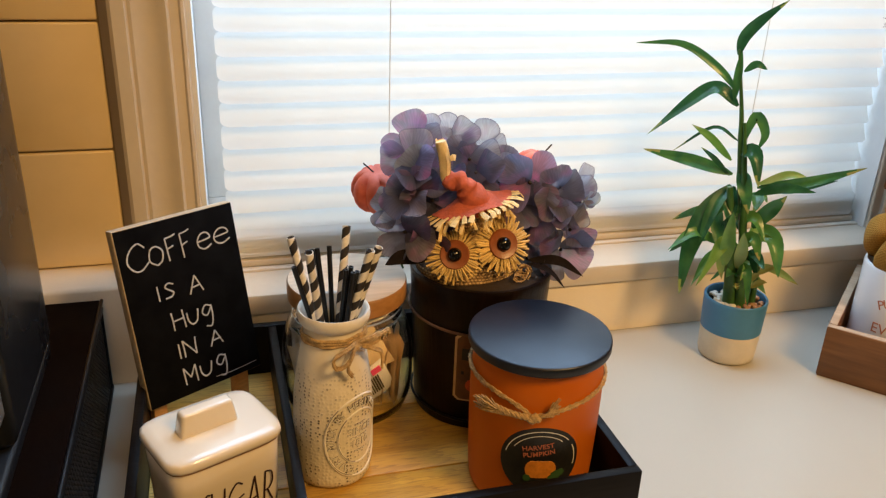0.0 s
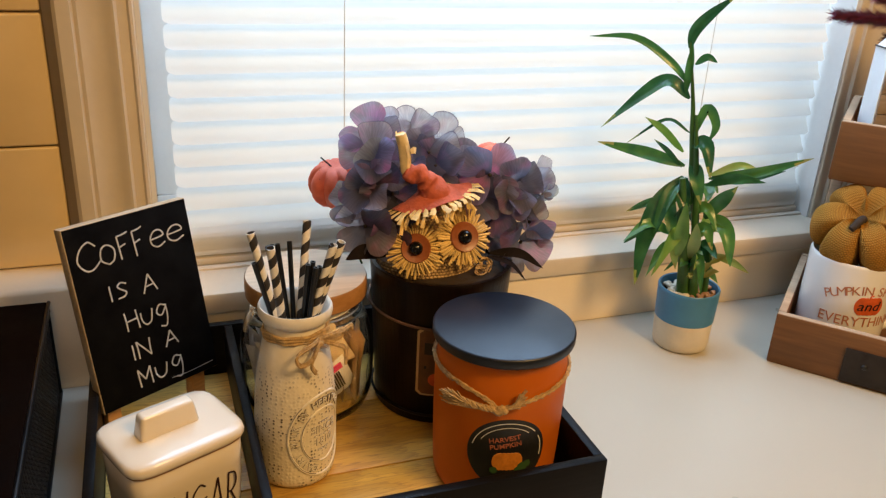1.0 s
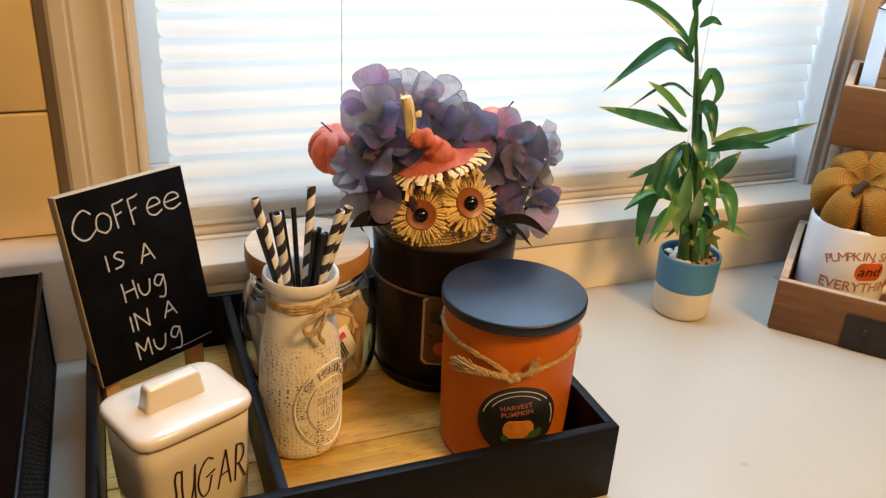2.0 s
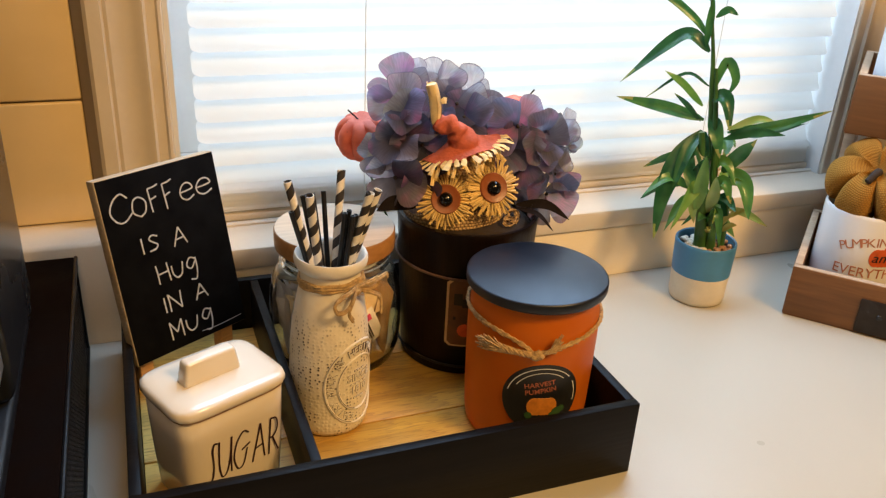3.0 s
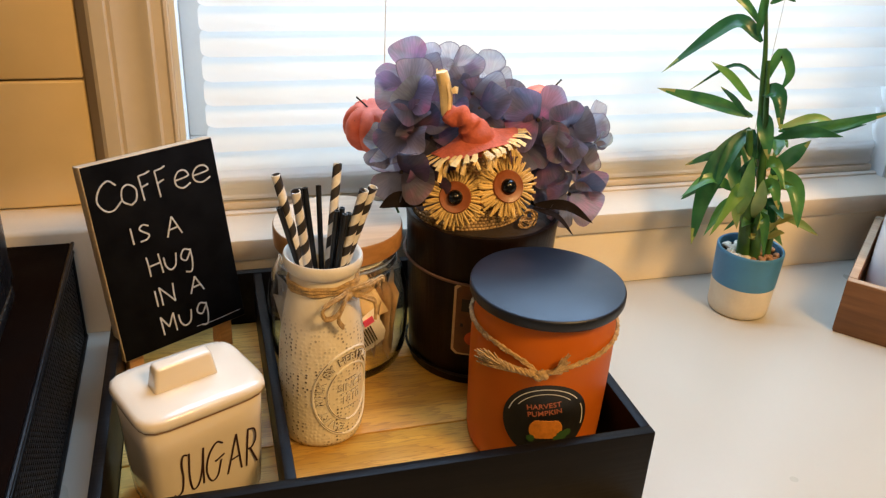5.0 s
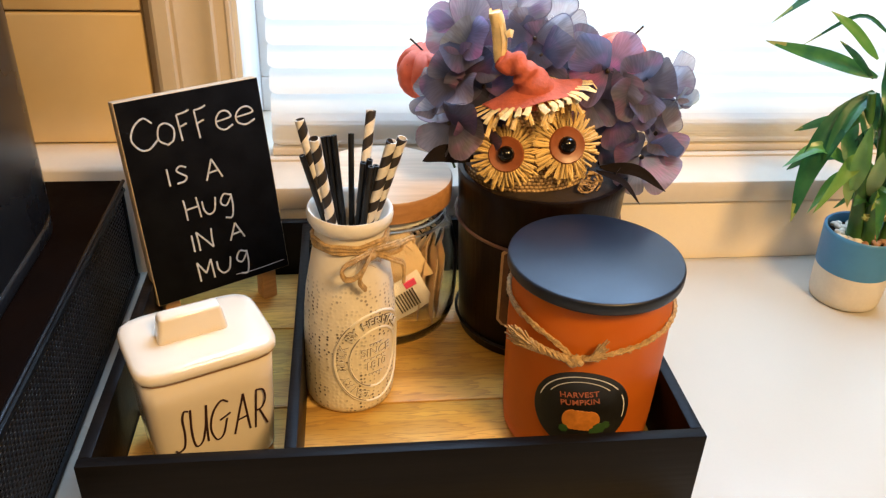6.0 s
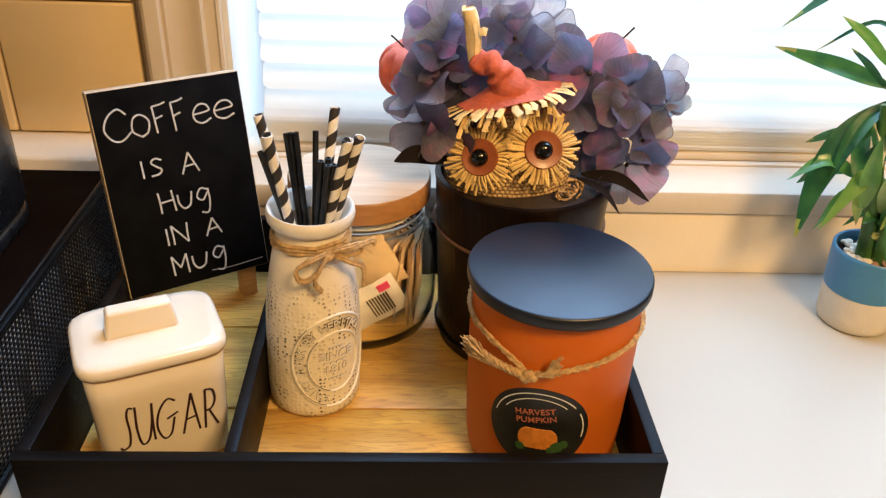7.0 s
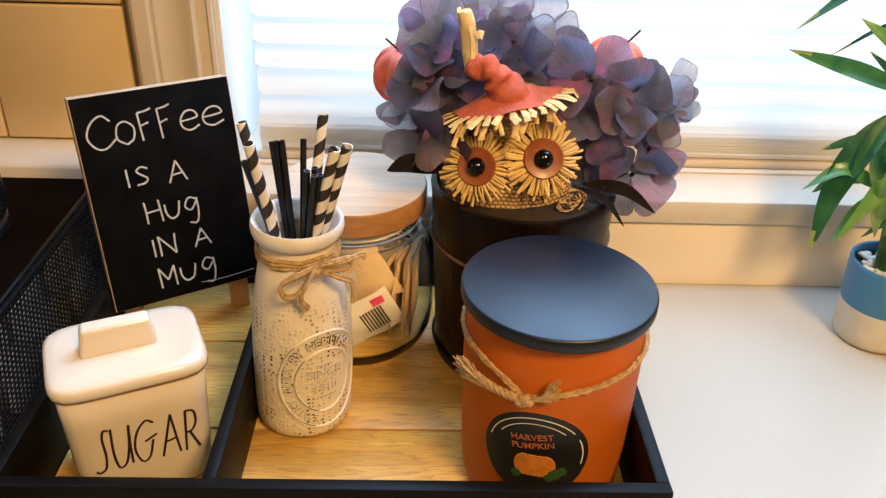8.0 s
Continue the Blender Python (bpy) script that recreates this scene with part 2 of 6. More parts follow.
M = {}
M["counter"] = plain("counter_laminate", (0.48, 0.452, 0.372), 0.32, vary=0.03, scale=6, bump=0.05, bscale=500)
M["splash"] = plain("backsplash_laminate", (0.80, 0.70, 0.53), 0.4, vary=0.05, scale=9, bump=0.08, bscale=300)
M["tile"] = plain("glazed_tile", (0.74, 0.565, 0.30), 0.22, vary=0.04, scale=14, bump=0.05, bscale=60, coat=0.2)
M["grout"] = plain("grout", (0.34, 0.25, 0.15), 0.95, vary=0.15, scale=60, bump=0.5, bscale=700)
M["trim"] = plain("painted_trim", (0.64, 0.56, 0.44), 0.45, vary=0.05, scale=18, bump=0.12, bscale=160)
M["jamb"] = plain("white_jamb_paint", (0.77, 0.78, 0.78), 0.45, vary=0.04, scale=20, bump=0.1, bscale=200)
M["wall"] = plain("wall_paint", (0.54, 0.44, 0.31), 0.8, vary=0.05, scale=5, bump=0.15, bscale=250)
M["ceiling"] = plain("ceiling_paint", (0.78, 0.74, 0.68), 0.9, vary=0.03, scale=5)
M["floor"] = wood("floor_boards", (0.30, 0.19, 0.11), (0.17, 0.10, 0.05), 0.25, 0.4)
M["cabinet"] = plain("cabinet_paint", (0.70, 0.66, 0.58), 0.5, vary=0.04, scale=8)
M["slat"] = sheer("blind_slat", [(0.84, 0.84, 0.82), (0.90, 0.89, 0.86)], 0.4, 0.60, False, 12, 0.03)
M["cord"] = plain("blind_cord", (0.75, 0.74, 0.70), 0.8)
M["tray"] = wood("charcoal_stain", (0.0080, 0.0066, 0.0058), (0.0030, 0.0026, 0.0026), 0.9, 0.42, spec=0.11, bump=0.3)
M["plank"] = plank_wood()
M["ceramic"] = plain("glazed_ceramic", (0.72, 0.64, 0.51), 0.16, vary=0.02, scale=20, bump=0.06, bscale=50, coat=0.4)
M["rubbed"] = plain("rubbed_glaze", (0.30, 0.17, 0.07), 0.4, vary=0.3, scale=120)
M["ink"] = plain("dark_lettering", (0.035, 0.012, 0.012), 0.5)
M["chalkboard"] = plain("chalkboard_black", (0.002, 0.002, 0.0025), 0.75, vary=0.2, scale=38, bump=0.2, bscale=400, dark=(0.005, 0.0053, 0.0065), spec=0.06)
M["boardedge"] = wood("board_edge", (0.66, 0.54, 0.38), (0.45, 0.34, 0.22), 1.2, 0.7)
M["chalk"] = plain("chalk", (0.60, 0.59, 0.58), 0.95, vary=0.25, scale=500, bump=0.6, bscale=900)
M["footwood"] = wood("pine_foot", (0.62, 0.36, 0.16), (0.45, 0.24, 0.10), 1.5, 0.5)
# lid top paler than its edge: sky reflection put into the colour
M["lidwood"] = wood("acacia_skylit_lid", (0.72, 0.57, 0.40), (0.54, 0.39, 0.24), 0.8, 0.28, bump=0.08, spec=0.6)
M["lidside"] = wood("acacia_edge", (0.50, 0.26, 0.10), (0.34, 0.16, 0.05), 0.8, 0.35, bump=0.1)
M["bucket"] = wood("dark_bucket", (0.011, 0.0055, 0.0035), (0.003, 0.0016, 0.0012), 1.0, 0.32, 'z', 0.5, spec=0.14)
M["hoop"] = plain("black_wire", (0.02, 0.02, 0.022), 0.35, metal=0.8)
M["hooprust"] = plain("brown_wire", (0.16, 0.09, 0.06), 0.5, metal=0.5)
M["paperlabel"] = plain("aged_paper", (0.62, 0.44, 0.22), 0.8, vary=0.2, scale=60)
M["labelbrown"] = plain("brown_print", (0.17, 0.085, 0.036), 0.75, vary=0.3, scale=70)
M["black"] = plain("black_print", (0.012, 0.012, 0.012), 0.45)
M["candlelid"] = plain("matte_black_lid", (0.0035, 0.006, 0.013), 0.40, vary=0.1, scale=15, bump=0.04, bscale=300, spec=0.45)
M["twine"] = plain("jute_twine", (0.56, 0.37, 0.16), 0.95, vary=0.3, scale=300, bump=0.9, bscale=900, dist=0.001)
M["raffia"] = plain("raffia_straw", (0.84, 0.58, 0.20), 0.6, vary=0.25, scale=120, bump=0.5, bscale=500)
M["felt"] = plain("rust_felt", (0.56, 0.14, 0.085), 0.95, vary=0.2, scale=120, bump=0.7, bscale=420, dist=0.0010, spec=0.1)
M["palestraw"] = plain("pale_straw", (0.90, 0.70, 0.36), 0.6, vary=0.2, scale=90, bump=0.5, bscale=400)
M["eyering"] = plain("eye_disc", (0.27, 0.075, 0.02), 0.35, vary=0.12, scale=150)
M["pupil"] = plain("glass_bead", (0.004, 0.004, 0.004), 0.06, vary=0.0, bump=0.0)
M["burlap"] = weave("burlap", (0.80, 0.54, 0.27), (0.13, 0.07, 0.03), 0.0027, 0.040, (-0.083, -0.104, 0.142), False, dist=0.0012)
M["knit"] = weave("mustard_weave", (0.46, 0.225, 0.036), (0.22, 0.095, 0.014), 0.0022, 0.046)
M["darkstem"] = plain("dark_stem", (0.035, 0.022, 0.014), 0.8, vary=0.3, scale=90, bump=0.6, bscale=300)
M["bluepot"] = plain("blue_glaze", (0.055, 0.20, 0.36), 0.4, vary=0.08, scale=40, bump=0.15, bscale=250)
M["creampot"] = plain("cream_stoneware", (0.70, 0.62, 0.47), 0.6, vary=0.08, scale=50, bump=0.3, bscale=350)
M["pebblew"] = plain("white_pebble", (0.74, 0.70, 0.60), 0.6, vary=0.15, scale=120)
M["pebbleb"] = plain("tan_pebble", (0.40, 0.22, 0.11), 0.5, vary=0.25, scale=120)
M["leaf"] = sheer("bamboo_leaf", [(0.014, 0.072, 0.030), (0.040, 0.150, 0.050), (0.10, 0.25, 0.05)], 0.27, 0.30, True, 60, 0.3, 300)
M["leafpale"] = sheer("pale_leaf", [(0.09, 0.24, 0.04), (0.20, 0.35, 0.07), (0.34, 0.39, 0.13)], 0.35, 0.35, True, 60, 0.3, 300)
M["stalk"] = plain("bamboo_stalk", (0.045, 0.13, 0.025), 0.38, vary=0.2, scale=90)
M["crate"] = wood("stained_crate", (0.240, 0.105, 0.032), (0.120, 0.051, 0.015), 0.9, 0.6)
M["crateedge"] = wood("worn_crate_edge", (0.52, 0.38, 0.25), (0.36, 0.24, 0.15), 0.9, 0.75)
M["plate"] = plain("dark_iron", (0.05, 0.038, 0.030), 0.55, metal=0.6, vary=0.25, scale=60, bump=0.5, bscale=200)
M["mug"] = plain("white_mug", (0.80, 0.80, 0.80), 0.12, vary=0.02, bump=0.02, coat=0.4)
M["rustprint"] = plain("rust_print", (0.50, 0.19, 0.10), 0.5)
M["dullred"] = plain("dull_red_print", (0.42, 0.13, 0.065), 0.6, vary=0.2, scale=300)
M["orangeprint"] = plain("orange_print", (0.72, 0.12, 0.02), 0.45, vary=0.2, scale=90)
# dark brown that paints shade round the bottle's raised emblem
M["reliefshade"] = plain("relief_shade", (0.14, 0.10, 0.065), 0.8, vary=0.3, scale=200)
M["labelpumpkin"] = plain("label_pumpkin", (0.62, 0.22, 0.02), 0.5, vary=0.2, scale=200)
M["leafprint"] = plain("green_print", (0.03, 0.08, 0.02), 0.5)
M["maker"] = plain("slate_metal_paint", (0.009, 0.010, 0.012), 0.30, metal=0.05, vary=0.12, scale=12, bump=0.05, bscale=500, spec=0.36)
M["silver"] = plain("brushed_silver", (0.55, 0.54, 0.52), 0.35, metal=0.9)
M["steelblack"] = plain("black_powder_coat", (0.004, 0.0042, 0.0046), 0.40, vary=0.2, scale=80, bump=0.4, bscale=500, spec=0.16)
M["wire"] = plain("black_wire_mesh", (0.010, 0.0105, 0.012), 0.35, metal=0.2, vary=0.2, scale=80, bump=0.2, bscale=500)
M["drawertop"] = plain("drawer_top", (0.0050, 0.0022, 0.0012), 0.75, vary=0.25, scale=30, bump=0.25, bscale=400, spec=0.02)
M["pod"] = plain("pod_plastic", (0.75, 0.75, 0.73), 0.4, vary=0.08)
M["foil"] = plain("foil_lid", (0.84, 0.83, 0.80), 0.35)
M["whitepaint"] = plain("white_block_paint", (0.78, 0.80, 0.82), 0.55, vary=0.05, scale=30)
M["greyplank"] = wood("grey_plank_print", (0.34, 0.28, 0.22), (0.20, 0.15, 0.12), 1.0, 0.7)
M["plume"] = plain("burgundy_plume", (0.24, 0.035, 0.075), 0.9, vary=0.35, scale=90)
M["plumedark"] = plain("dark_plume", (0.06, 0.012, 0.020), 0.9, vary=0.35, scale=90)
M["packet"] = plain("kraft_packet", (0.66, 0.50, 0.30), 0.7, vary=0.12, scale=60, bump=0.5, bscale=120)
M["packetw"] = plain("white_packet", (0.64, 0.62, 0.60), 0.6, vary=0.06, scale=60, bump=0.4, bscale=120)
M["pinkprint"] = plain("pink_print", (0.60, 0.05, 0.15), 0.5)
# silk tints that also paint light: navy for inner shade, pale for backlight
PETAL = {
    "n": silk_petal("navy_shaded_silk", (0.026, 0.027, 0.058), (0.085, 0.084, 0.142), (0.24, 0.10, 0.23), 0.06, 0.36),
    "d": silk_petal("dusky_silk", (0.065, 0.062, 0.090), (0.170, 0.158, 0.200), (0.34, 0.16, 0.29), 0.12, 0.42),
    "k": silk_petal("pink_blushed_silk", (0.10, 0.095, 0.18), (0.23, 0.17, 0.31), (0.58, 0.15, 0.42), 0.18, 0.55),
    "p": silk_petal("pale_backlit_sheer_silk", (0.22, 0.235, 0.30), (0.40, 0.42, 0.49), (0.50, 0.30, 0.50), 0.40, 0.62),
    "g": silk_petal("green_tinged_silk", (0.10, 0.12, 0.13), (0.23, 0.25, 0.24), (0.42, 0.44, 0.24), 0.20, 0.55),
}
M["hem"] = sheer("petal_hem", [(0.10, 0.10, 0.15), (0.16, 0.15, 0.22)], 0.7, 0.4)
M["leaftip"] = sheer("dry_leaf_tip", [(0.20, 0.26, 0.05), (0.36, 0.32, 0.08)], 0.5, 0.3)
M["foam"] = speckled_foam()
M["darkleaf"] = plain("dark_silk_leaf", (0.016, 0.012, 0.013), 0.85, vary=0.3, scale=90, bump=0.4, bscale=300, spec=0.08)


def candle_glass():
    """Amber frosted glass over wax: some of the light behind it comes through."""
    m, N, L, p = nodes_of("amber_wax_glass")
    vec = coords(N, L)
    f, raw = noise_fac(N, L, vec, 22, 3, 0.3, 0.7)
    c = mix_col(N, L, f, (0.52, 0.118, 0.003), (0.61, 0.160, 0.006))
    L.new(c, p.inputs["Base Color"])
    p.inputs["Roughness"].default_value = 0.42
    p.inputs["Specular IOR Level"].default_value = 0.25
    tr = N.new("ShaderNodeBsdfTranslucent")
    tr.inputs[0].default_value = (0.95, 0.36, 0.03, 1)
    mx = N.new("ShaderNodeMixShader")
    mx.inputs[0].default_value = 0.30
    L.new(p.outputs[0], mx.inputs[1])
    L.new(tr.outputs[0], mx.inputs[2])
    L.new(mx.outputs[0], N["Material Output"].inputs[0])
    return m


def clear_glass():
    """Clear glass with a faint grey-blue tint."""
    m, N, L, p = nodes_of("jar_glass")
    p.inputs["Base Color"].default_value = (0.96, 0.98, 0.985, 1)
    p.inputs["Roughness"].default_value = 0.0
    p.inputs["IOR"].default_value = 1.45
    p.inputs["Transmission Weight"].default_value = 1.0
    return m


def bottle_paint():
    """Chalky cream paint over a hammered bottle; in patches the paint is rubbed off the pits."""
    m, N, L, p = nodes_of("chalk_paint_bottle")
    vec = coords(N, L, (1, 1, 1))
    vo = N.new("ShaderNodeTexVoronoi")
    vo.inputs["Scale"].default_value = 330
    vo.inputs["Randomness"].default_value = 0.45
    L.new(vec, vo.inputs["Vector"])
    dome = N.new("ShaderNodeMapRange")
    dome.inputs["From Min"].default_value, dome.inputs["From Max"].default_value = 0.10, 0.62
    dome.inputs["To Min"].default_value, dome.inputs["To Max"].default_value = 1, 0
    L.new(vo.outputs["Distance"], dome.inputs["Value"])
    pit = N.new("ShaderNodeMapRange")
    pit.inputs["From Min"].default_value, pit.inputs["From Max"].default_value = 0.22, 0.36
    pit.inputs["To Min"].default_value, pit.inputs["To Max"].default_value = 1, 0
    L.new(vo.outputs["Distance"], pit.inputs["Value"])
    patch, _ = noise_fac(N, L, vec, 34, 3, 0.42, 0.56)
    sep = N.new("ShaderNodeSeparateXYZ")
    L.new(vec, sep.inputs[0])
    low = N.new("ShaderNodeMapRange")          # the hammered zone ends at the shoulder
    low.inputs["From Min"].default_value, low.inputs["From Max"].default_value = 0.104, 0.084
    L.new(sep.outputs[2], low.inputs["Value"])
    k = N.new("ShaderNodeMath")
    k.operation = 'MULTIPLY'
    L.new(pit.outputs[0], k.inputs[0])
    L.new(low.outputs[0], k.inputs[1])
    k2 = N.new("ShaderNodeMath")
    k2.operation = 'MULTIPLY'
    L.new(k.outputs[0], k2.inputs[0])
    L.new(patch, k2.inputs[1])
    h = N.new("ShaderNodeMath")
    h.operation = 'MULTIPLY'
    L.new(dome.outputs[0], h.inputs[0])
    L.new(low.outputs[0], h.inputs[1])
    fine, raw = noise_fac(N, L, vec, 70, 4, 0.35, 0.65)
    c = mix_col(N, L, mix_fac(N, L, fine, 0.6), (0.78, 0.71, 0.57), (0.66, 0.58, 0.43))
    c = mix_col(N, L, mix_fac(N, L, k2.outputs[0], 0.96), c, (0.040, 0.027, 0.019))
    L.new(c, p.inputs["Base Color"])
    p.inputs["Roughness"].default_value = 0.7
    add_bump(N, L, p, h.outputs[0], 0.35, 0.0008)
    return m


def straw_stripe():
    m, N, L, p = nodes_of("striped_paper")
    tc = N.new("ShaderNodeTexCoord")
    sep = N.new("ShaderNodeSeparateXYZ")
    L.new(tc.outputs["Object"], sep.inputs[0])
    at = N.new("ShaderNodeMath")
    at.operation = 'ARCTAN2'
    L.new(sep.outputs[0], at.inputs[0])
    L.new(sep.outputs[1], at.inputs[1])
    turn = N.new("ShaderNodeMath")
    turn.operation = 'MULTIPLY'
    turn.inputs[1].default_value = 1 / (2 * math.pi)
    L.new(at.outputs[0], turn.inputs[0])
    up = N.new("ShaderNodeMath")
    up.operation = 'MULTIPLY_ADD'
    up.inputs[1].default_value = 1 / 0.0165
    L.new(sep.outputs[2], up.inputs[0])
    L.new(turn.outputs[0], up.inputs[2])
    fr = N.new("ShaderNodeMath")
    fr.operation = 'FRACT'
    L.new(up.outputs[0], fr.inputs[0])
    gt = N.new("ShaderNodeMath")
    gt.operation = 'GREATER_THAN'
    gt.inputs[1].default_value = 0.52
    L.new(fr.outputs[0], gt.inputs[0])
    vec = coords(N, L)
    f, raw = noise_fac(N, L, vec, 400, 3)
    wht = mix_col(N, L, f, (0.70, 0.66, 0.58), (0.78, 0.74, 0.66))
    L.new(mix_col(N, L, gt.outputs[0], wht, (0.025, 0.020, 0.018)), p.inputs["Base Color"])
    p.inputs["Roughness"].default_value = 0.6
    add_bump(N, L, p, raw, 0.2, 0.0003)
    return m


M["candle"] = candle_glass()
M["glass"] = clear_glass()
M["bottle"] = bottle_paint()
M["bottlerim"] = plain("bottle_rim_paint", (0.78, 0.73, 0.63), 0.55, vary=0.08, scale=90, bump=0.3, bscale=200)
M["stripe"] = straw_stripe()
M["stirrer"] = plain("black_stirrer", (0.005, 0.005, 0.0055), 0.35, vary=0.1)


# ---- building helpers ----
def mesh_of(name, bm, smooth=40):
    me = bpy.data.meshes.new(name)
    bmesh.ops.recalc_face_normals(bm, faces=bm.faces[:])
    bm.to_mesh(me)
    bm.free()
    if smooth:
        me.polygons.foreach_set("use_smooth", [True] * len(me.polygons))
        me.set_sharp_from_angle(angle=radians(smooth))
    return me


def part(name, bm, material, parent, label="", smooth=40, kind=""):
    me = mesh_of(name, bm, smooth)
    for mm in (material if isinstance(material, (list, tuple)) else [material]):
        me.materials.append(mm)
    ob = new(name, me)
    if parent:
        ob.parent = parent
    return tagged(ob, label, kind=kind)


def shared(name, me, parent, m):
    """One more object on an existing mesh, at the pose m within its parent."""
    ob = new(name, me)
    ob.parent = parent
    ob.matrix_basis = m
    return ob


def thing(name, label, category, m=None, group="", kind=""):
    ob = new(name)
    ob.empty_display_size = 0.02
    if m is not None:
        ob.matrix_basis = m
    return tagged(ob, label, category, group, kind)


def solo(name, bm, material, label, category, m=None, group="", kind="", smooth=40):
    ob = part(name, bm, material, None, "", smooth)
    if m is not None:
        ob.matrix_basis = m
    return tagged(ob, label, category, group, kind)


def box(lo, hi, bevel=0.0, seg=2, bm=None, m=None):
    b = bm or bmesh.new()
    made = bmesh.ops.create_cube(b, size=1.0)["verts"]
    for v in made:
        v.co = Vector([lo[i] + (v.co[i] + 0.5) * (hi[i] - lo[i]) for i in range(3)])
    if bevel:
        edges = list({e for v in made for e in v.link_edges})
        r = bmesh.ops.bevel(b, geom=edges, offset=bevel, segments=seg, affect='EDGES', profile=0.5)
        made = list({v for f in r["faces"] for v in f.verts} | {v for v in made if v.is_valid})
    if m is not None:
        for v in made:
            v.co = m @ v.co
    return b


def lathe(profile, seg=48, bm=None, m=None, closed=False):
    """Turns (radius, height) pairs round z."""
    b = bm or bmesh.new()
    rings = []
    for r, z in profile:
        if r < 1e-6:
            rings.append([b.verts.new((0, 0, z))])
        else:
            rings.append([b.verts.new((r * math.cos(2 * math.pi * i / seg), r * math.sin(2 * math.pi * i / seg), z)) for i in range(seg)])
    pairs = list(zip(rings, rings[1:]))
    if closed:
        pairs.append((rings[-1], rings[0]))
    for a, c in pairs:
        for i in range(seg):
            j = (i + 1) % seg
            if len(a) == 1 and len(c) == 1:
                continue
            if len(a) == 1:
                b.faces.new((a[0], c[i], c[j]))
            elif len(c) == 1:
                b.faces.new((a[i], a[j], c[0]))
            else:
                b.faces.new((a[i], a[j], c[j], c[i]))
    if m is not None:
        for ring in rings:
            for v in ring:
                v.co = m @ v.co
    return b


def smooth_path(pts, n=6, loop=False):
    """Catmull-Rom through the points."""
    P = [Vector(p) for p in pts]
    out = []
    cnt = len(P)
    last = cnt if loop else cnt - 1
    for i in range(last):
        p0 = P[(i - 1) % cnt] if loop or i > 0 else P[0] * 2 - P[1]
        p1, p2 = P[i], P[(i + 1) % cnt]
        p3 = P[(i + 2) % cnt] if loop or i + 2 < cnt else P[-1] * 2 - P[-2]
        for k in range(n):
            t = k / n
            out.append(0.5 * ((2 * p1) + (p2 - p0) * t + (2 * p0 - 5 * p1 + 4 * p2 - p3) * t * t + (3 * p1 - p0 - 3 * p2 + p3) * t ** 3))
    if not loop:
        out.append(P[-1])
    return out


def tube(pts, radius, seg=8, bm=None, loop=False, caps=True, ends=None):
    """A round rod along the points; radius may be a function of 0..1."""
    b = bm or bmesh.new()
    P = [Vector(p) for p in pts]
    n = len(P)
    rings = []
    up = Vector((0.123, 0.456, 0.88)).normalized()
    for i, p in enumerate(P):
        a = P[(i - 1) % n] if loop or i > 0 else p
        c = P[(i + 1) % n] if loop or i < n - 1 else p
        d = (c - a).normalized()
        side = d.cross(up)
        if side.length < 1e-4:
            side = d.cross(Vector((1, 0, 0)))
        side.normalize()
        top = side.cross(d).normalized()
        up = top
        r = radius(i / max(1, n - 1)) if callable(radius) else radius
        rings.append([b.verts.new(p + r * (math.cos(2 * math.pi * k / seg) * side + math.sin(2 * math.pi * k / seg) * top)) for k in range(seg)])
    pairs = list(zip(rings, rings[1:])) + ([(rings[-1], rings[0])] if loop else [])
    for a, c in pairs:
        for k in range(seg):
            j = (k + 1) % seg
            b.faces.new((a[k], a[j], c[j], c[k]))
    if caps and not loop:
        b.faces.new(rings[0][::-1])
        b.faces.new(rings[-1])
    return b


def extrude_profile(pts, x0, x1, bm=None):
    """A (y, z) outline drawn out along x, with its ends closed."""
    b = bm or bmesh.new()
    a = [b.verts.new((x0, y, z)) for y, z in pts]
    c = [b.verts.new((x1, y, z)) for y, z in pts]
    n = len(pts)
    for i in range(n):
        j = (i + 1) % n
        b.faces.new((a[i], a[j], c[j], c[i]))
    b.faces.new(a[::-1])
    b.faces.new(c)
    return b


def text_bm(words, size, depth=0.0003, align='CENTER', stretch=1.0, bold=0.0):
    cu = bpy.data.curves.new("words", 'FONT')
    cu.body, cu.size, cu.extrude, cu.offset = words, size, depth, bold
    cu.align_x, cu.align_y = align, 'CENTER'
    cu.resolution_u = 3
    ob = bpy.data.objects.new("words", cu)
    scene.collection.objects.link(ob)
    bpy.context.view_layer.update()
    me = bpy.data.meshes.new_from_object(ob.evaluated_get(bpy.context.evaluated_depsgraph_get()))
    b = bmesh.new()
    b.from_mesh(me)
    bpy.data.objects.remove(ob)
    bpy.data.curves.remove(cu)
    bpy.data.meshes.remove(me)
    for v in b.verts:
        v.co.x *= stretch
    return b


def wrap(bm, radius, z0, facing, tip=0.0):
    """Lays a flat (x right, y up) mesh round a cylinder, about the bearing facing (degrees)."""
    for v in bm.verts:
        a = radians(facing) + v.co.x / radius
        r = radius + v.co.z
        v.co = Vector((r * math.cos(a), r * math.sin(a), z0 + v.co.y))
    return bm


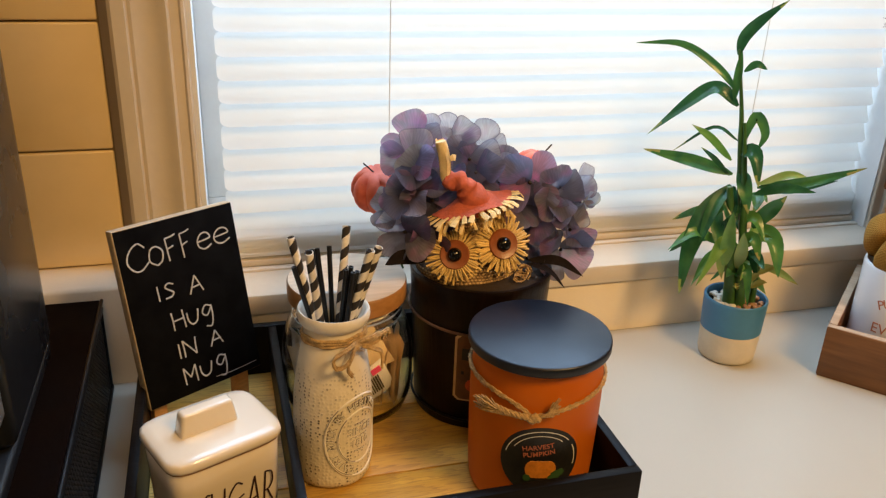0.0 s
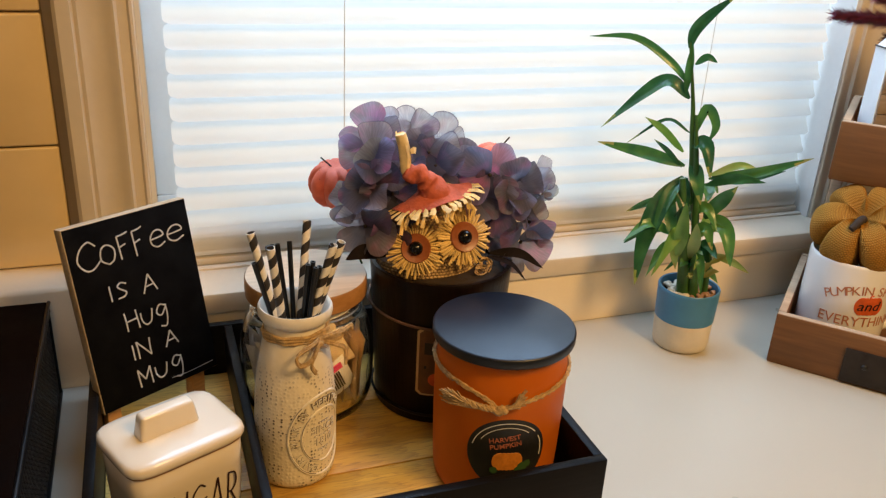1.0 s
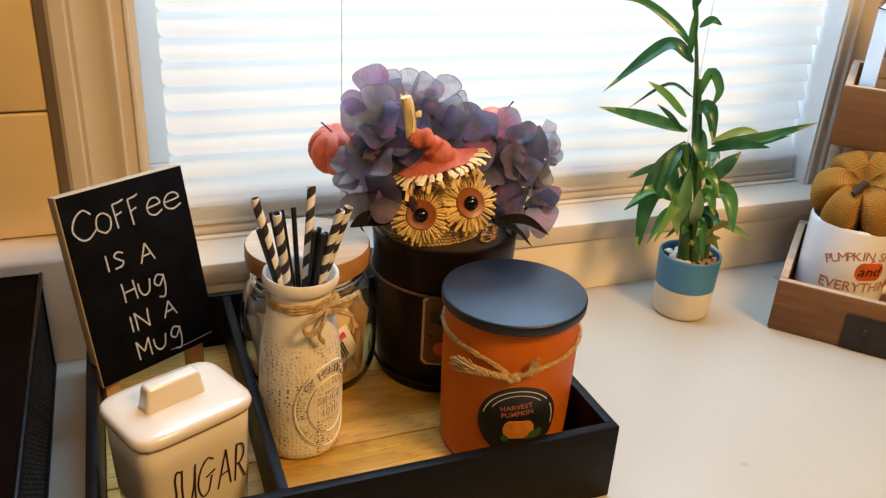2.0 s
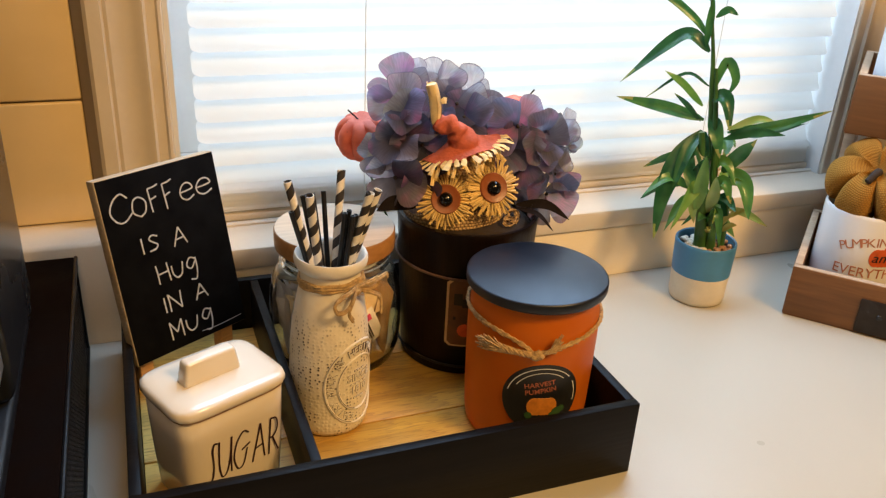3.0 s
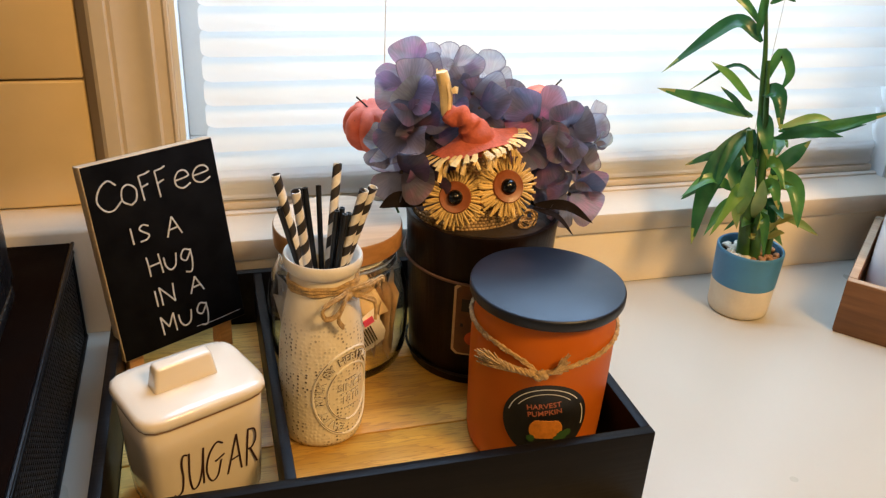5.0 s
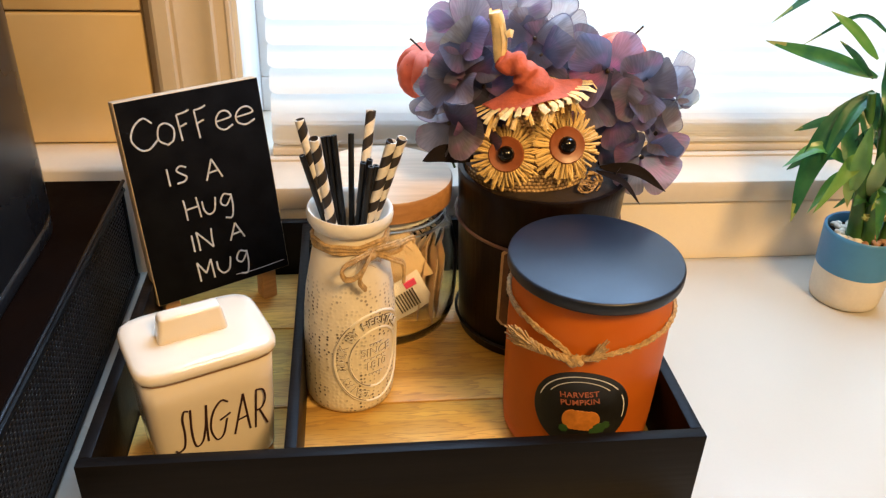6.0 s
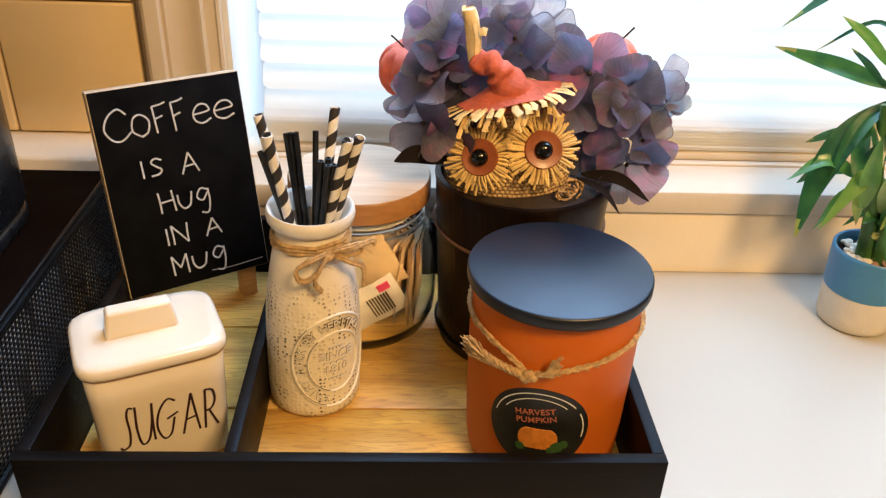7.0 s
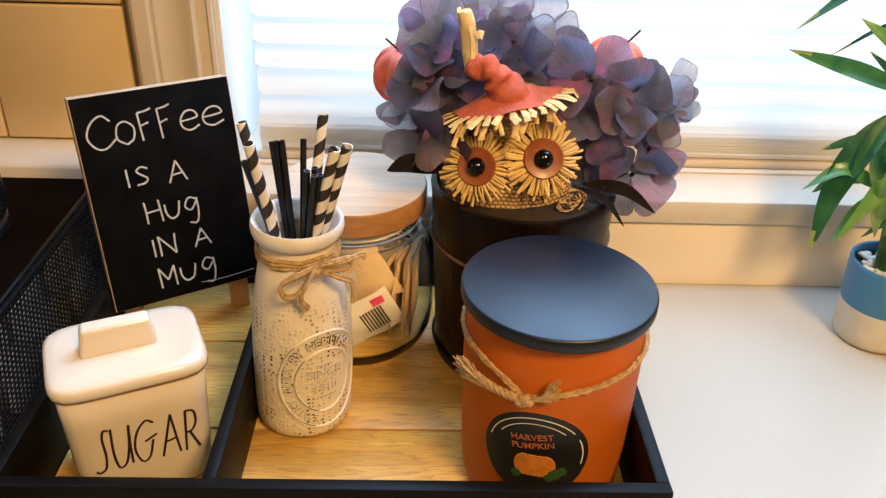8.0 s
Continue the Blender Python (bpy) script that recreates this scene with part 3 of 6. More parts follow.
STROKES = {
    "C": "0.9,0.8 0.6,1 0.2,0.8 0,0.4 0.25,0.05 0.6,0 1,0.25",
    "O": "0.5,0 0.05,0.3 0.15,0.85 0.55,1 0.95,0.7 0.85,0.2 0.5,0",
    "F": "0.1,0 0.05,0.5 0,1|0,1 0.5,1.03 0.9,1.1|0.03,0.52 0.6,0.62",
    "E": "0.05,0.5 0.6,0.55 0.95,0.65 0.75,0.95 0.35,0.95 0.05,0.6 0.1,0.2 0.5,0 1,0.2",
    "I": "0.5,0 0.45,1",
    "S": "0.95,0.85 0.55,1 0.25,0.8 0.5,0.55 0.85,0.3 0.65,0.05 0.15,0",
    "A": "0,0 0.25,0.5 0.5,1|0.5,1 0.75,0.5 1,0.02|0.2,0.35 0.8,0.4",
    "H": "0.05,1 0.1,0.5 0.1,0|0.85,1 0.9,0.5 0.95,0|0.1,0.5 0.9,0.55",
    "u": "0,0.8 0.05,0.3 0.35,0 0.75,0.15 0.9,0.6 0.95,0.85",
    "g": "0.85,0.85 0.4,0.95 0.1,0.6 0.45,0.4 0.85,0.75|0.88,0.9 0.9,0.3 0.7,-0.2 0.25,-0.15",
    "N": "0.05,0 0.05,0.5 0,1|0,1 0.5,0.5 0.95,0.02|0.95,0.02 0.95,0.5 1,1",
    "M": "0.05,0 0,1|0,1 0.5,0.35|0.5,0.35 0.95,1|0.95,1 1,0",
    "s": "0.85,0.98 0.6,1 0.5,0.8 0.62,0.4 0.55,0.08 0.2,0 0.05,0.06",
    "U": "0,1 0.06,0.4 0.3,0.02 0.7,0.1 0.9,0.5 0.95,1|0.95,1 0.97,0.5 1.05,0.05",
    "G": "1,0.92 0.6,1 0.15,0.75 0.02,0.35 0.35,0.02 0.75,0.1 0.95,0.5|0.55,0.5 1.15,0.62",
    "R": "0.05,0 0.08,1|0.08,1 0.6,0.95 0.75,0.7 0.5,0.5 0.1,0.45|0.3,0.48 0.95,0.03",
}


def letter(key, x, y, w, hgt, r, bm, slant=0.0):
    for line in STROKES[key].split("|"):
        pts = [tuple(float(q) for q in s.split(",")) for s in line.split()]
        P = [(x + (a + slant * c) * w, y + c * hgt, 0) for a, c in pts]
        tube(smooth_path(P, 4), r, 6, bm)
    return bm


# ---- the large structure ----
WX0, WX1, WZ0, WZ1 = -0.303, 0.478, 0.061, 1.06      # window opening
WY = 0.056                                            # face of the window wall


def structure(name, bm, material, label, smooth=40):
    return solo(name, bm, material, label, name.rstrip("_0123456789").split("_")[0], kind="structure", smooth=smooth)


b = box((-1.6, WY, -0.91), (WX0, 0.22, 1.5))
box((WX1, WY, -0.91), (1.6, 0.22, 1.5), bm=b)
box((WX0, WY + 0.001, -0.91), (WX1, 0.219, WZ0 - 0.002), bm=b)
box((WX0, WY + 0.001, WZ1), (WX1, 0.219, 1.499), bm=b)
wall_north = structure("wall_north", b, M["wall"], "tan painted kitchen wall round the window", 0)
structure("wall_south", box((-1.6, -3.1, -0.91), (1.6, -3.0, 1.5)), M["wall"], "plain tan kitchen wall opposite the window", 0)
structure("wall_west", box((-1.7, -3.0, -0.91), (-1.6, 0.056, 1.5)), M["wall"], "plain tan kitchen side wall", 0)
structure("wall_east", box((1.6, -3.0, -0.91), (1.7, 0.056, 1.5)), M["wall"], "plain tan kitchen side wall", 0)
structure("ceiling", box((-1.7, -3.1, 1.5), (1.7, 0.22, 1.6)), M["ceiling"], "white painted kitchen ceiling", 0)
structure("floor", box((-1.7, -3.1, -1.0), (1.7, 0.22, -0.91)), M["floor"], "brown wooden kitchen floor", 0)

# counter with its base and upstand
b = box((-1.6, -0.63, -0.038), (1.6, 0.050, 0.0), 0.005, 3)
structure("countertop", b, M["counter"], "off-white laminate kitchen countertop")
structure("base_cabinet", box((-1.6, -0.60, -0.81), (1.6, 0.05, -0.0385)), M["cabinet"], "painted base cabinet carcass under the counter", 0)
structure("plinth", box((-1.6, -0.54, -0.908), (1.6, 0.05, -0.812)), M["cabinet"], "recessed cabinet plinth", 0)
low = [(0.0, 0.0004), (0.0, 0.057), (0.0015, 0.0605), (0.004, 0.062), (0.0558, 0.062), (0.0558, 0.0004)]
high = [(0.0, 0.0004), (0.0, 0.0985), (0.0015, 0.101), (0.004, 0.1025), (0.0558, 0.1025), (0.0558, 0.0004)]
structure("upstand_1", extrude_profile(high, -1.6, -0.336), M["splash"], "cream laminate upstand with a narrow top ledge")
structure("upstand_2", extrude_profile(low, -0.3355, 0.54), M["splash"], "low cream laminate upstand under the window")
structure("upstand_3", extrude_profile(high, 0.5405, 1.6), M["splash"], "cream laminate upstand with a narrow top ledge")

# window stool: a board with a rounded nose over the upstand
stool = [(0.0, 0.0621), (-0.0030, 0.0624), (-0.0036, 0.0640), (-0.0036, 0.0800), (-0.0028, 0.0822), (-0.0008, 0.0832), (0.20, 0.0832), (0.20, 0.0621)]
structure("window_stool", extrude_profile(stool, -0.3355, 0.54), M["trim"], "cream painted window stool with a rounded nose")
bead_line = [(0.0500, 0.0833), (0.0500, 0.0852), (0.0512, 0.0862), (0.0560, 0.0862), (0.0560, 0.0833)]
structure("stool_bead", extrude_profile(bead_line, WX0 + 0.0045, WX1 - 0.0045), M["trim"], "narrow cream bead along the back of the stool")


def casing(name, outer, inner, z0, z1):
    """Moulded casing on the wall: beads and a shallow cove across its width."""
    w = inner - outer
    prof = [(0, 0.0), (0, 0.020), (0.05, 0.0225), (0.22, 0.0225), (0.25, 0.0185), (0.30, 0.0200), (0.36, 0.0185), (0.50, 0.0165),
            (0.64, 0.0175), (0.70, 0.0200), (0.75, 0.0205), (0.785, 0.0170), (0.91, 0.0165), (0.94, 0.0185), (0.98, 0.0180), (1.0, 0.016), (1.0, 0.0)]
    bm = bmesh.new()
    lo = [bm.verts.new((outer + t * w, WY - d, z0)) for t, d in prof]
    hi = [bm.verts.new((outer + t * w, WY - d, z1)) for t, d in prof]
    n = len(prof)
    for i in range(n):
        j = (i + 1) % n
        bm.faces.new((lo[i], lo[j], hi[j], hi[i]))
    bm.faces.new(lo[::-1])
    bm.faces.new(hi)
    return structure(name, bm, M["trim"], "cream painted moulded window casing", 30)


casing("window_casing_1", -0.3670, -0.3037, 0.1027, 1.12)
casing("window_casing_2", 0.538, 0.4765, 0.0834, 1.12)
b = box((WX0 - 0.0005, 0.041, 0.0834), (WX0 + 0.004, 0.199, WZ1))
structure("window_jamb_1", b, M["jamb"], "white painted window jamb", 0)
structure("window_jamb_2", box((WX1 - 0.004, 0.041, 0.0834), (WX1 + 0.0005, 0.199, WZ1)), M["jamb"], "white painted window jamb", 0)

win = thing("window_1", "white framed kitchen window behind closed blinds", "window", kind="structure")
for lo, hi in (((WX0 + 0.004, 0.175, 0.0834), (WX1 - 0.004, 0.195, 0.12)), ((WX0 + 0.004, 0.175, 1.02), (WX1 - 0.004, 0.195, WZ1)),
               ((WX0 + 0.004, 0.176, 0.12), (WX0 + 0.045, 0.194, 1.02)), ((WX1 - 0.045, 0.176, 0.12), (WX1 - 0.004, 0.194, 1.02))):
    part("window_frame", box(lo, hi, 0.002), M["jamb"], win)
pane = part("pane", box((WX0 + 0.045, 0.183, 0.12), (WX1 - 0.045, 0.187, 1.02)), M["glass"], win, "clear glass pane")
pane.visible_shadow = False

# ---- blinds ----
BX0, BX1, SLAT, PITCH, BY = -0.281, 0.4705, 0.0257, 0.02213, 0.070


def slat_mesh():
    bm = bmesh.new()
    hw, r, n = SLAT / 2, 0.007, 11
    a, c = [], []
    for i in range(n):
        s = -hw + SLAT * i / (n - 1)
        k = abs(s) - (hw - r)
        inset = r - math.sqrt(max(0, r * r - k * k)) if k > 0 else 0.0
        y = 0.0034 * (1 - (s / hw) ** 2)
        a.append(bm.verts.new((BX0 + inset, y, s)))
        c.append(bm.verts.new((BX1 - inset, y, s)))
    for i in range(n - 1):
        bm.faces.new((a[i], c[i], c[i + 1], a[i + 1]))
    me = mesh_of("slat", bm, 180)
    me.materials.append(M["slat"])
    return me


blinds = thing("window_blinds", "white closed horizontal slat blinds glowing with daylight", "blinds")
slat = slat_mesh()
rng = random.Random(4)
z = 0.1310
count = 0
while z < 0.985:
    tilt = 27 + rng.uniform(-2, 2)
    yaw = rng.uniform(-0.12, 0.12)
    if count == 2:
        tilt, yaw = 34, 0.0
    m = pose(0, BY + rng.uniform(-0.001, 0.001), z, 0, 0, 0) @ pose(0, 0, 0, -tilt, 0.05 * rng.uniform(-1, 1) + (0.35 if count == 2 else 0), yaw)
    shared("slat", slat, blinds, m)
    z += PITCH
    count += 1
for i in range(9):
    m = pose(0, BY + rng.uniform(-0.0012, 0.0012), 0.0962 + i * 0.0028, 90 + rng.uniform(-1, 1), 0.12, 0)
    shared("slat", slat, blinds, m)
part("bottom_rail", box((BX0, BY - 0.0135, 0.0855), (BX1, BY + 0.0125, 0.0935), 0.002), M["trim"], blinds, "cream bottom rail hanging just above the stool")
part("head_rail", box((BX0 - 0.01, BY - 0.02, 1.0), (BX1 + 0.006, BY + 0.02, 1.045), 0.002), M["jamb"], blinds)
for cx in (-0.119, 0.297):
    part("ladder_cord", tube([(cx, BY - 0.0135, 0.090), (cx, BY - 0.0135, 0.5), (cx, BY - 0.0125, 1.0)], 0.0005, 6), M["cord"], blinds)

# ---- tray with its planks ----
TX0, TX1, TY0, TY1, TH, TT, TF = -0.364, -0.0052, -0.3025, -0.0225, 0.0640, 0.0076, 0.0140
tray = thing("serving_tray", "black painted wooden tray with divider and plank bottom", "tray")
part("front_wall", box((TX0, TY0, 0), (TX1, TY0 + TT, TH), 0.0008, 2), M["tray"], tray)
part("back_wall", box((TX0, TY1 - TT, 0), (TX1, TY1, TH), 0.0008, 2), M["tray"], tray)
part("side_wall", box((TX0, TY0 + TT + 0.0002, 0.0002), (TX0 + TT, TY1 - TT - 0.0002, TH - 0.0003), 0.0008, 2), M["tray"], tray)
part("side_wall", box((TX1 - TT, TY0 + TT + 0.0002, 0.0002), (TX1, TY1 - TT - 0.0002, TH - 0.0003), 0.0008, 2), M["tray"], tray)
DX = -0.2518
part("divider", box((DX, TY0 + TT + 0.0003, 0.0142), (DX + 0.0072, TY1 - TT - 0.0003, TH - 0.0006), 0.0008, 2), M["tray"], tray)
part("base_board", box((TX0 + TT, TY0 + TT, 0.002), (TX1 - TT, TY1 - TT, 0.0075)), M["tray"], tray, smooth=0)
seams = [TY0 + TT + 0.0004, -0.2035, -0.1110, TY1 - TT - 0.0004]
for y0, y1 in zip(seams, seams[1:]):
    part("plank", box((TX0 + TT + 0.0004, y0 + 0.0008, 0.0078), (TX1 - TT - 0.0004, y1 - 0.0008, TF), 0.0009, 2), M["plank"], tray)

# ---- chalkboard ----
BW, BH, BT = 0.1065, 0.1515, 0.0115
chalk_m = pose(-0.3155, -0.0835, 0.1205, 0, 0, 30.6) @ pose(0, 0, 0, 90 - 12.2)      # x along, y up the face, z out of it
board = thing("chalkboard", "small black chalkboard with white handwriting on short wooden legs", "chalkboard", chalk_m)
part("panel", box((-BW / 2, -BH / 2, -BT), (BW / 2, BH / 2, -0.0008), 0.0006), M["boardedge"], board, "pale wooden core with bare edges")
part("writing_face", box((-BW / 2 + 0.0006, -BH / 2 + 0.0006, -0.0010), (BW / 2 - 0.0006, BH / 2 - 0.0006, 0.0), 0.0003), M["chalkboard"], board, "matte black writing face")
b = bmesh.new()
for key, x, y, w, hh in (("C", -0.0464, 0.0399, 0.0180, 0.0220), ("O", -0.0284, 0.0403, 0.0130, 0.0155), ("F", -0.0123, 0.0410, 0.0105, 0.0190),
                         ("F", 0.0008, 0.0402, 0.0100, 0.0205), ("E", 0.0150, 0.0425, 0.0130, 0.0140), ("E", 0.0305, 0.0432, 0.0150, 0.0132),
                         ("I", -0.0295, 0.0108, 0.0055, 0.0128), ("S", -0.0230, 0.0114, 0.0108, 0.0122), ("A", 0.0003, 0.0084, 0.0124, 0.0152),
                         ("H", -0.0207, -0.0172, 0.0122, 0.0158), ("u", -0.0066, -0.0168, 0.0110, 0.0138), ("g", 0.0062, -0.0200, 0.0112, 0.0163),
                         ("I", -0.0214, -0.0420, 0.0045, 0.0130), ("N", -0.0156, -0.0424, 0.0117, 0.0148), ("A", 0.0093, -0.0415, 0.0117, 0.0130),
                         ("M", -0.0196, -0.0661, 0.0114, 0.0152), ("u", -0.0046, -0.0648, 0.0118, 0.0133), ("g", 0.0102, -0.0668, 0.0112, 0.0162)):
    letter(key, x, y, w, hh, 0.00068, b)
tube(smooth_path([(0.0085, -0.0690, 0), (0.0240, -0.0700, 0), (0.0490, -0.0690, 0)], 4), 0.00024, 6, b)
for v in b.verts:
    v.co.z = v.co.z * 0.35 + 0.0001
part("lettering", b, M["chalk"], board, "white chalk handwriting")
for lx in (-0.040, 0.0400):
    low_pt = chalk_m @ Vector((lx, -BH / 2, -BT - 0.006))
    bm = box((-0.006, -0.006, TF - low_pt.z + 0.0003), (0.006, 0.006, 0.02), 0.0008)
    for v in bm.verts:
        v.co = chalk_m.inverted() @ (Matrix.Translation(low_pt) @ pose(0, 0, 0, 0, 0, 30.6) @ v.co)
    part("leg", bm, M["footwood"], board, "stubby pine leg")

# ---- sugar canister ----
sugar_m = pose(-0.3048, -0.2335, TF + 0.0002, 0, 0, 24.0)
SG = 1.115
DF = 0.770            # depth over width
sugar = thing("sugar_canister", "cream glazed square ceramic sugar canister with lid", "canister", sugar_m)


def squircle(levels, seg=48, power=6.0, bm=None, depth=1.0):
    """Rounded square sections: (half width, height) pairs, closed below and above."""
    bmx = bm or bmesh.new()
    rings = []
    for hw, zz in levels:
        ring = []
        for i in range(seg):
            a = 2 * math.pi * (i + 0.5) / seg
            c, s = math.cos(a), math.sin(a)
            k = (abs(c) ** power + abs(s) ** power) ** (-1 / power)
            ring.append(bmx.verts.new((hw * k * c, hw * k * s, zz)))
        rings.append(ring)
    for r0, r1 in zip(rings, rings[1:]):
        for i in range(seg):
            j = (i + 1) % seg
            bmx.faces.new((r0[i], r0[j], r1[j], r1[i]))
    bmx.faces.new(rings[0][::-1])
    bmx.faces.new(rings[-1])
    for ring in rings:
        for v in ring:
            v.co.y *= depth
    return bmx


part("body", squircle([(hw * SG, zz) for hw, zz in ((0.029, 0.0), (0.0315, 0.0012), (0.0328, 0.004), (0.0342, 0.03), (0.0352, 0.06), (0.0357, 0.0775), (0.0345, 0.0790), (0.0325, 0.0795))], depth=DF), M["ceramic"], sugar, smooth=60)
part("lid", squircle([(hw * SG, zz) for hw, zz in ((0.0330, 0.0797), (0.0368, 0.0800), (0.0378, 0.0815), (0.0379, 0.0845), (0.0373, 0.0868), (0.0355, 0.0882), (0.0300, 0.0890), (0.016, 0.0896), (0.002, 0.0898))], depth=DF), M["ceramic"], sugar, smooth=70)
hb = bmesh.new()
hv = bmesh.ops.create_cube(hb, size=1.0)["verts"]
for v in hv:
    top = v.co.z > 0
    v.co = Vector((v.co.x * (0.036 if top else 0.042) - 0.0025, v.co.y * (0.0105 if top else 0.014), 0.1060 if top else 0.0880))
bmesh.ops.bevel(hb, geom=hb.edges[:], offset=0.0025, segments=4, affect='EDGES', profile=0.5)
part("handle", hb, M["ceramic"], sugar, smooth=60)
lip = squircle([(0.0359 * SG, 0.0786), (0.0366 * SG, 0.0789), (0.0366 * SG, 0.0797), (0.0359 * SG, 0.0799)], depth=DF)
part("rubbed_lip", lip, M["rubbed"], sugar, "thin brown rubbed line under the lid", 60)
b = bmesh.new()
for key, x, w in (("s", -0.0275, 0.0100), ("U", -0.0178, 0.0098), ("G", -0.0062, 0.0106), ("A", 0.0088, 0.0098), ("R", 0.0215, 0.0085)):
    letter(key, x, 0.0268, w, 0.0300, 0.00068, b, 0.22)
for v in b.verts:
    x, y, zz = v.co
    v.co = Vector((x, -(0.0332 + 0.045 * (y - 0.004)) * SG * DF - 0.0002 - zz * 0.4, y))
part("lettering", b, M["ink"], sugar, "thin dark handwritten lettering")

# ---- milk bottle ----
bx, by = -0.2148, -0.1850
bottle = thing("milk_bottle", "distressed white painted glass milk bottle with jute bow", "bottle", pose(bx, by, TF + 0.0004, 0, 1.3, 0))
outer = [(0.0, 0.0), (0.0255, 0.0), (0.0288, 0.0015), (0.0303, 0.005), (0.0308, 0.012), (0.0309, 0.030), (0.0307, 0.055), (0.0302, 0.072), (0.0288, 0.088),
         (0.0262, 0.104), (0.0238, 0.118), (0.0224, 0.128), (0.0221, 0.1335)]
inner = [(0.0198, 0.1335), (0.0200, 0.122), (0.0232, 0.104), (0.0265, 0.07), (0.0280, 0.04), (0.0275, 0.008), (0.0, 0.006)]
part("body", lathe(outer + inner, 64), M["bottle"], bottle, smooth=60)
rim = [(0.0200, 0.1336), (0.0228, 0.1336), (0.0253, 0.1354), (0.0268, 0.1382), (0.0273, 0.1414), (0.0270, 0.1440), (0.0263, 0.1455), (0.0252, 0.1452), (0.0240, 0.1430), (0.0222, 0.1385), (0.0206, 0.1355)]
part("rim", lathe(rim, 64, closed=True), M["bottlerim"], bottle, "thick rounded white rim", 60)
FACE = 304.0            # bearing of the raised emblem
for r, tt in ((0.0290, 0.0011), (0.0190, 0.0010)):
    pts = []
    for i in range(72):
        a = 2 * math.pi * i / 72
        xx, yy = r * math.cos(a), r * 1.22 * math.sin(a)
        ang = radians(FACE) + xx / 0.0308
        zz = 0.0460 + yy
        rad = 0.0308 - (0.0010 * ((zz - 0.046) / 0.03) ** 2 if zz > 0.046 else 0)
        pts.append((rad * math.cos(ang), rad * math.sin(ang), zz))
    part("embossed_ring", tube(pts, tt, 8, loop=True), M["bottlerim"], bottle)
    # dark line on one side of the ring, its shade as colour
    arc = pts[26:52]
    part("worn_edge", tube([(x * 1.022, y * 1.022, zz + 0.0008) for x, y, zz in arc], 0.00035, 5), M["reliefshade"], bottle, "dark line painted as shade beside the emblem ring")
b, b2 = bmesh.new(), bmesh.new()


def add_to(bm, g):
    tmp = bpy.data.meshes.new("tmp")
    g.to_mesh(tmp)
    g.free()
    bm.from_mesh(tmp)
    bpy.data.meshes.remove(tmp)


ring_text = "DAIRY MILK BY HERITAGE"
# second copy: wider and dark, painted shade under the letters
for bm, bold, depth in ((b, 0.0, 0.0007), (b2, 0.00022, 0.0004)):
    for i, ch in enumerate(ring_text):
        if ch == " ":
            continue
        a = radians(250 - i * 10)
        g = text_bm(ch, 0.0080, depth, bold=bold)
        rm = pose(0.0242 * math.cos(a), 0.0242 * 1.22 * math.sin(a), 0, 0, 0, math.degrees(a) - 90)
        for v in g.verts:
            v.co = rm @ v.co
        add_to(bm, g)
    for words, yy in (("SINCE", 0.0055), ("1810", -0.0055)):
        g = text_bm(words, 0.0085, depth, bold=bold)
        for v in g.verts:
            v.co.y += yy
        add_to(bm, g)
    for yy, ww in ((0.0115, 0.0050), (0.0002, 0.0085), (-0.0125, 0.0055)):
        for i in range(4):
            x0 = -ww + i * ww / 2
            box((x0 - bold, yy - 0.0006 - bold, 0.0), (x0 + ww * 0.36 + bold, yy + 0.0006 + bold, depth), bm=bm)
part("embossed_lettering", wrap(b, 0.0307, 0.0460, FACE), M["bottlerim"], bottle, "raised lettering in the paint", 0)
part("rubbed_outline", wrap(b2, 0.0306, 0.0460, FACE), M["reliefshade"], bottle, "dark outline painted as shade round the lettering", 0)
# jute bow round the neck
b = bmesh.new()
for k in range(3):
    loop = [((0.0236 + 0.0008 * math.sin(i * 1.7 + k)) * math.cos(2 * math.pi * i / 28), (0.0236 + 0.0008 * math.sin(i * 1.7 + k)) * math.sin(2 * math.pi * i / 28),
             0.1235 + 0.0022 * k + 0.0012 * math.sin(2 * math.pi * i / 28 + 2)) for i in range(28)]
    tube(loop, 0.0013, 6, b, loop=True)


def on_neck(x, up, out=0.0):
    """A spot in front of the neck: x along the tangent at the bow's bearing."""
    a = radians(298)
    c, s = math.cos(a), math.sin(a)
    r = 0.0254 + out
    return (r * c - x * s, r * s + x * c, 0.1245 + up)


for pts in ([(0, 0, 0.001), (-0.008, 0.001, 0.005), (-0.0175, -0.004, 0.003), (-0.0165, -0.0105, 0.004), (-0.010, -0.0085, 0.006), (0, 0, 0.002)],
            [(0, 0, 0.001), (0.007, 0.004, 0.006), (0.0155, 0.003, 0.004), (0.0165, -0.002, 0.003), (0.008, -0.001, 0.005), (0, 0, 0.002)],
            [(0, 0, 0.002), (-0.006, -0.004, 0.006), (-0.0095, -0.012, 0.006), (-0.006, -0.0185, 0.006)],
            [(0, 0, 0.002), (0.009, -0.004, 0.007), (0.0165, -0.010, 0.006), (0.0165, -0.020, 0.007)],
            [(0.002, 0.001, 0.002), (0.010, 0.003, 0.006), (0.022, 0.0035, 0.004), (0.024, 0.001, 0.004)]):
    P = smooth_path([on_neck(q[0] * 1.2, q[1] * 1.2 + 0.001, q[2] * 1.3) for q in pts], 7)
    tube(P, 0.0012, 6, b)
    tube([Vector(q) + Vector((0.0005, 0.0009, 0.0014)) for q in P], 0.0009, 5, b)
tube([on_neck(-0.003, -0.002, 0.003), on_neck(0, 0.0, 0.0045), on_neck(0.003, 0.001, 0.003)], 0.0022, 8, b)
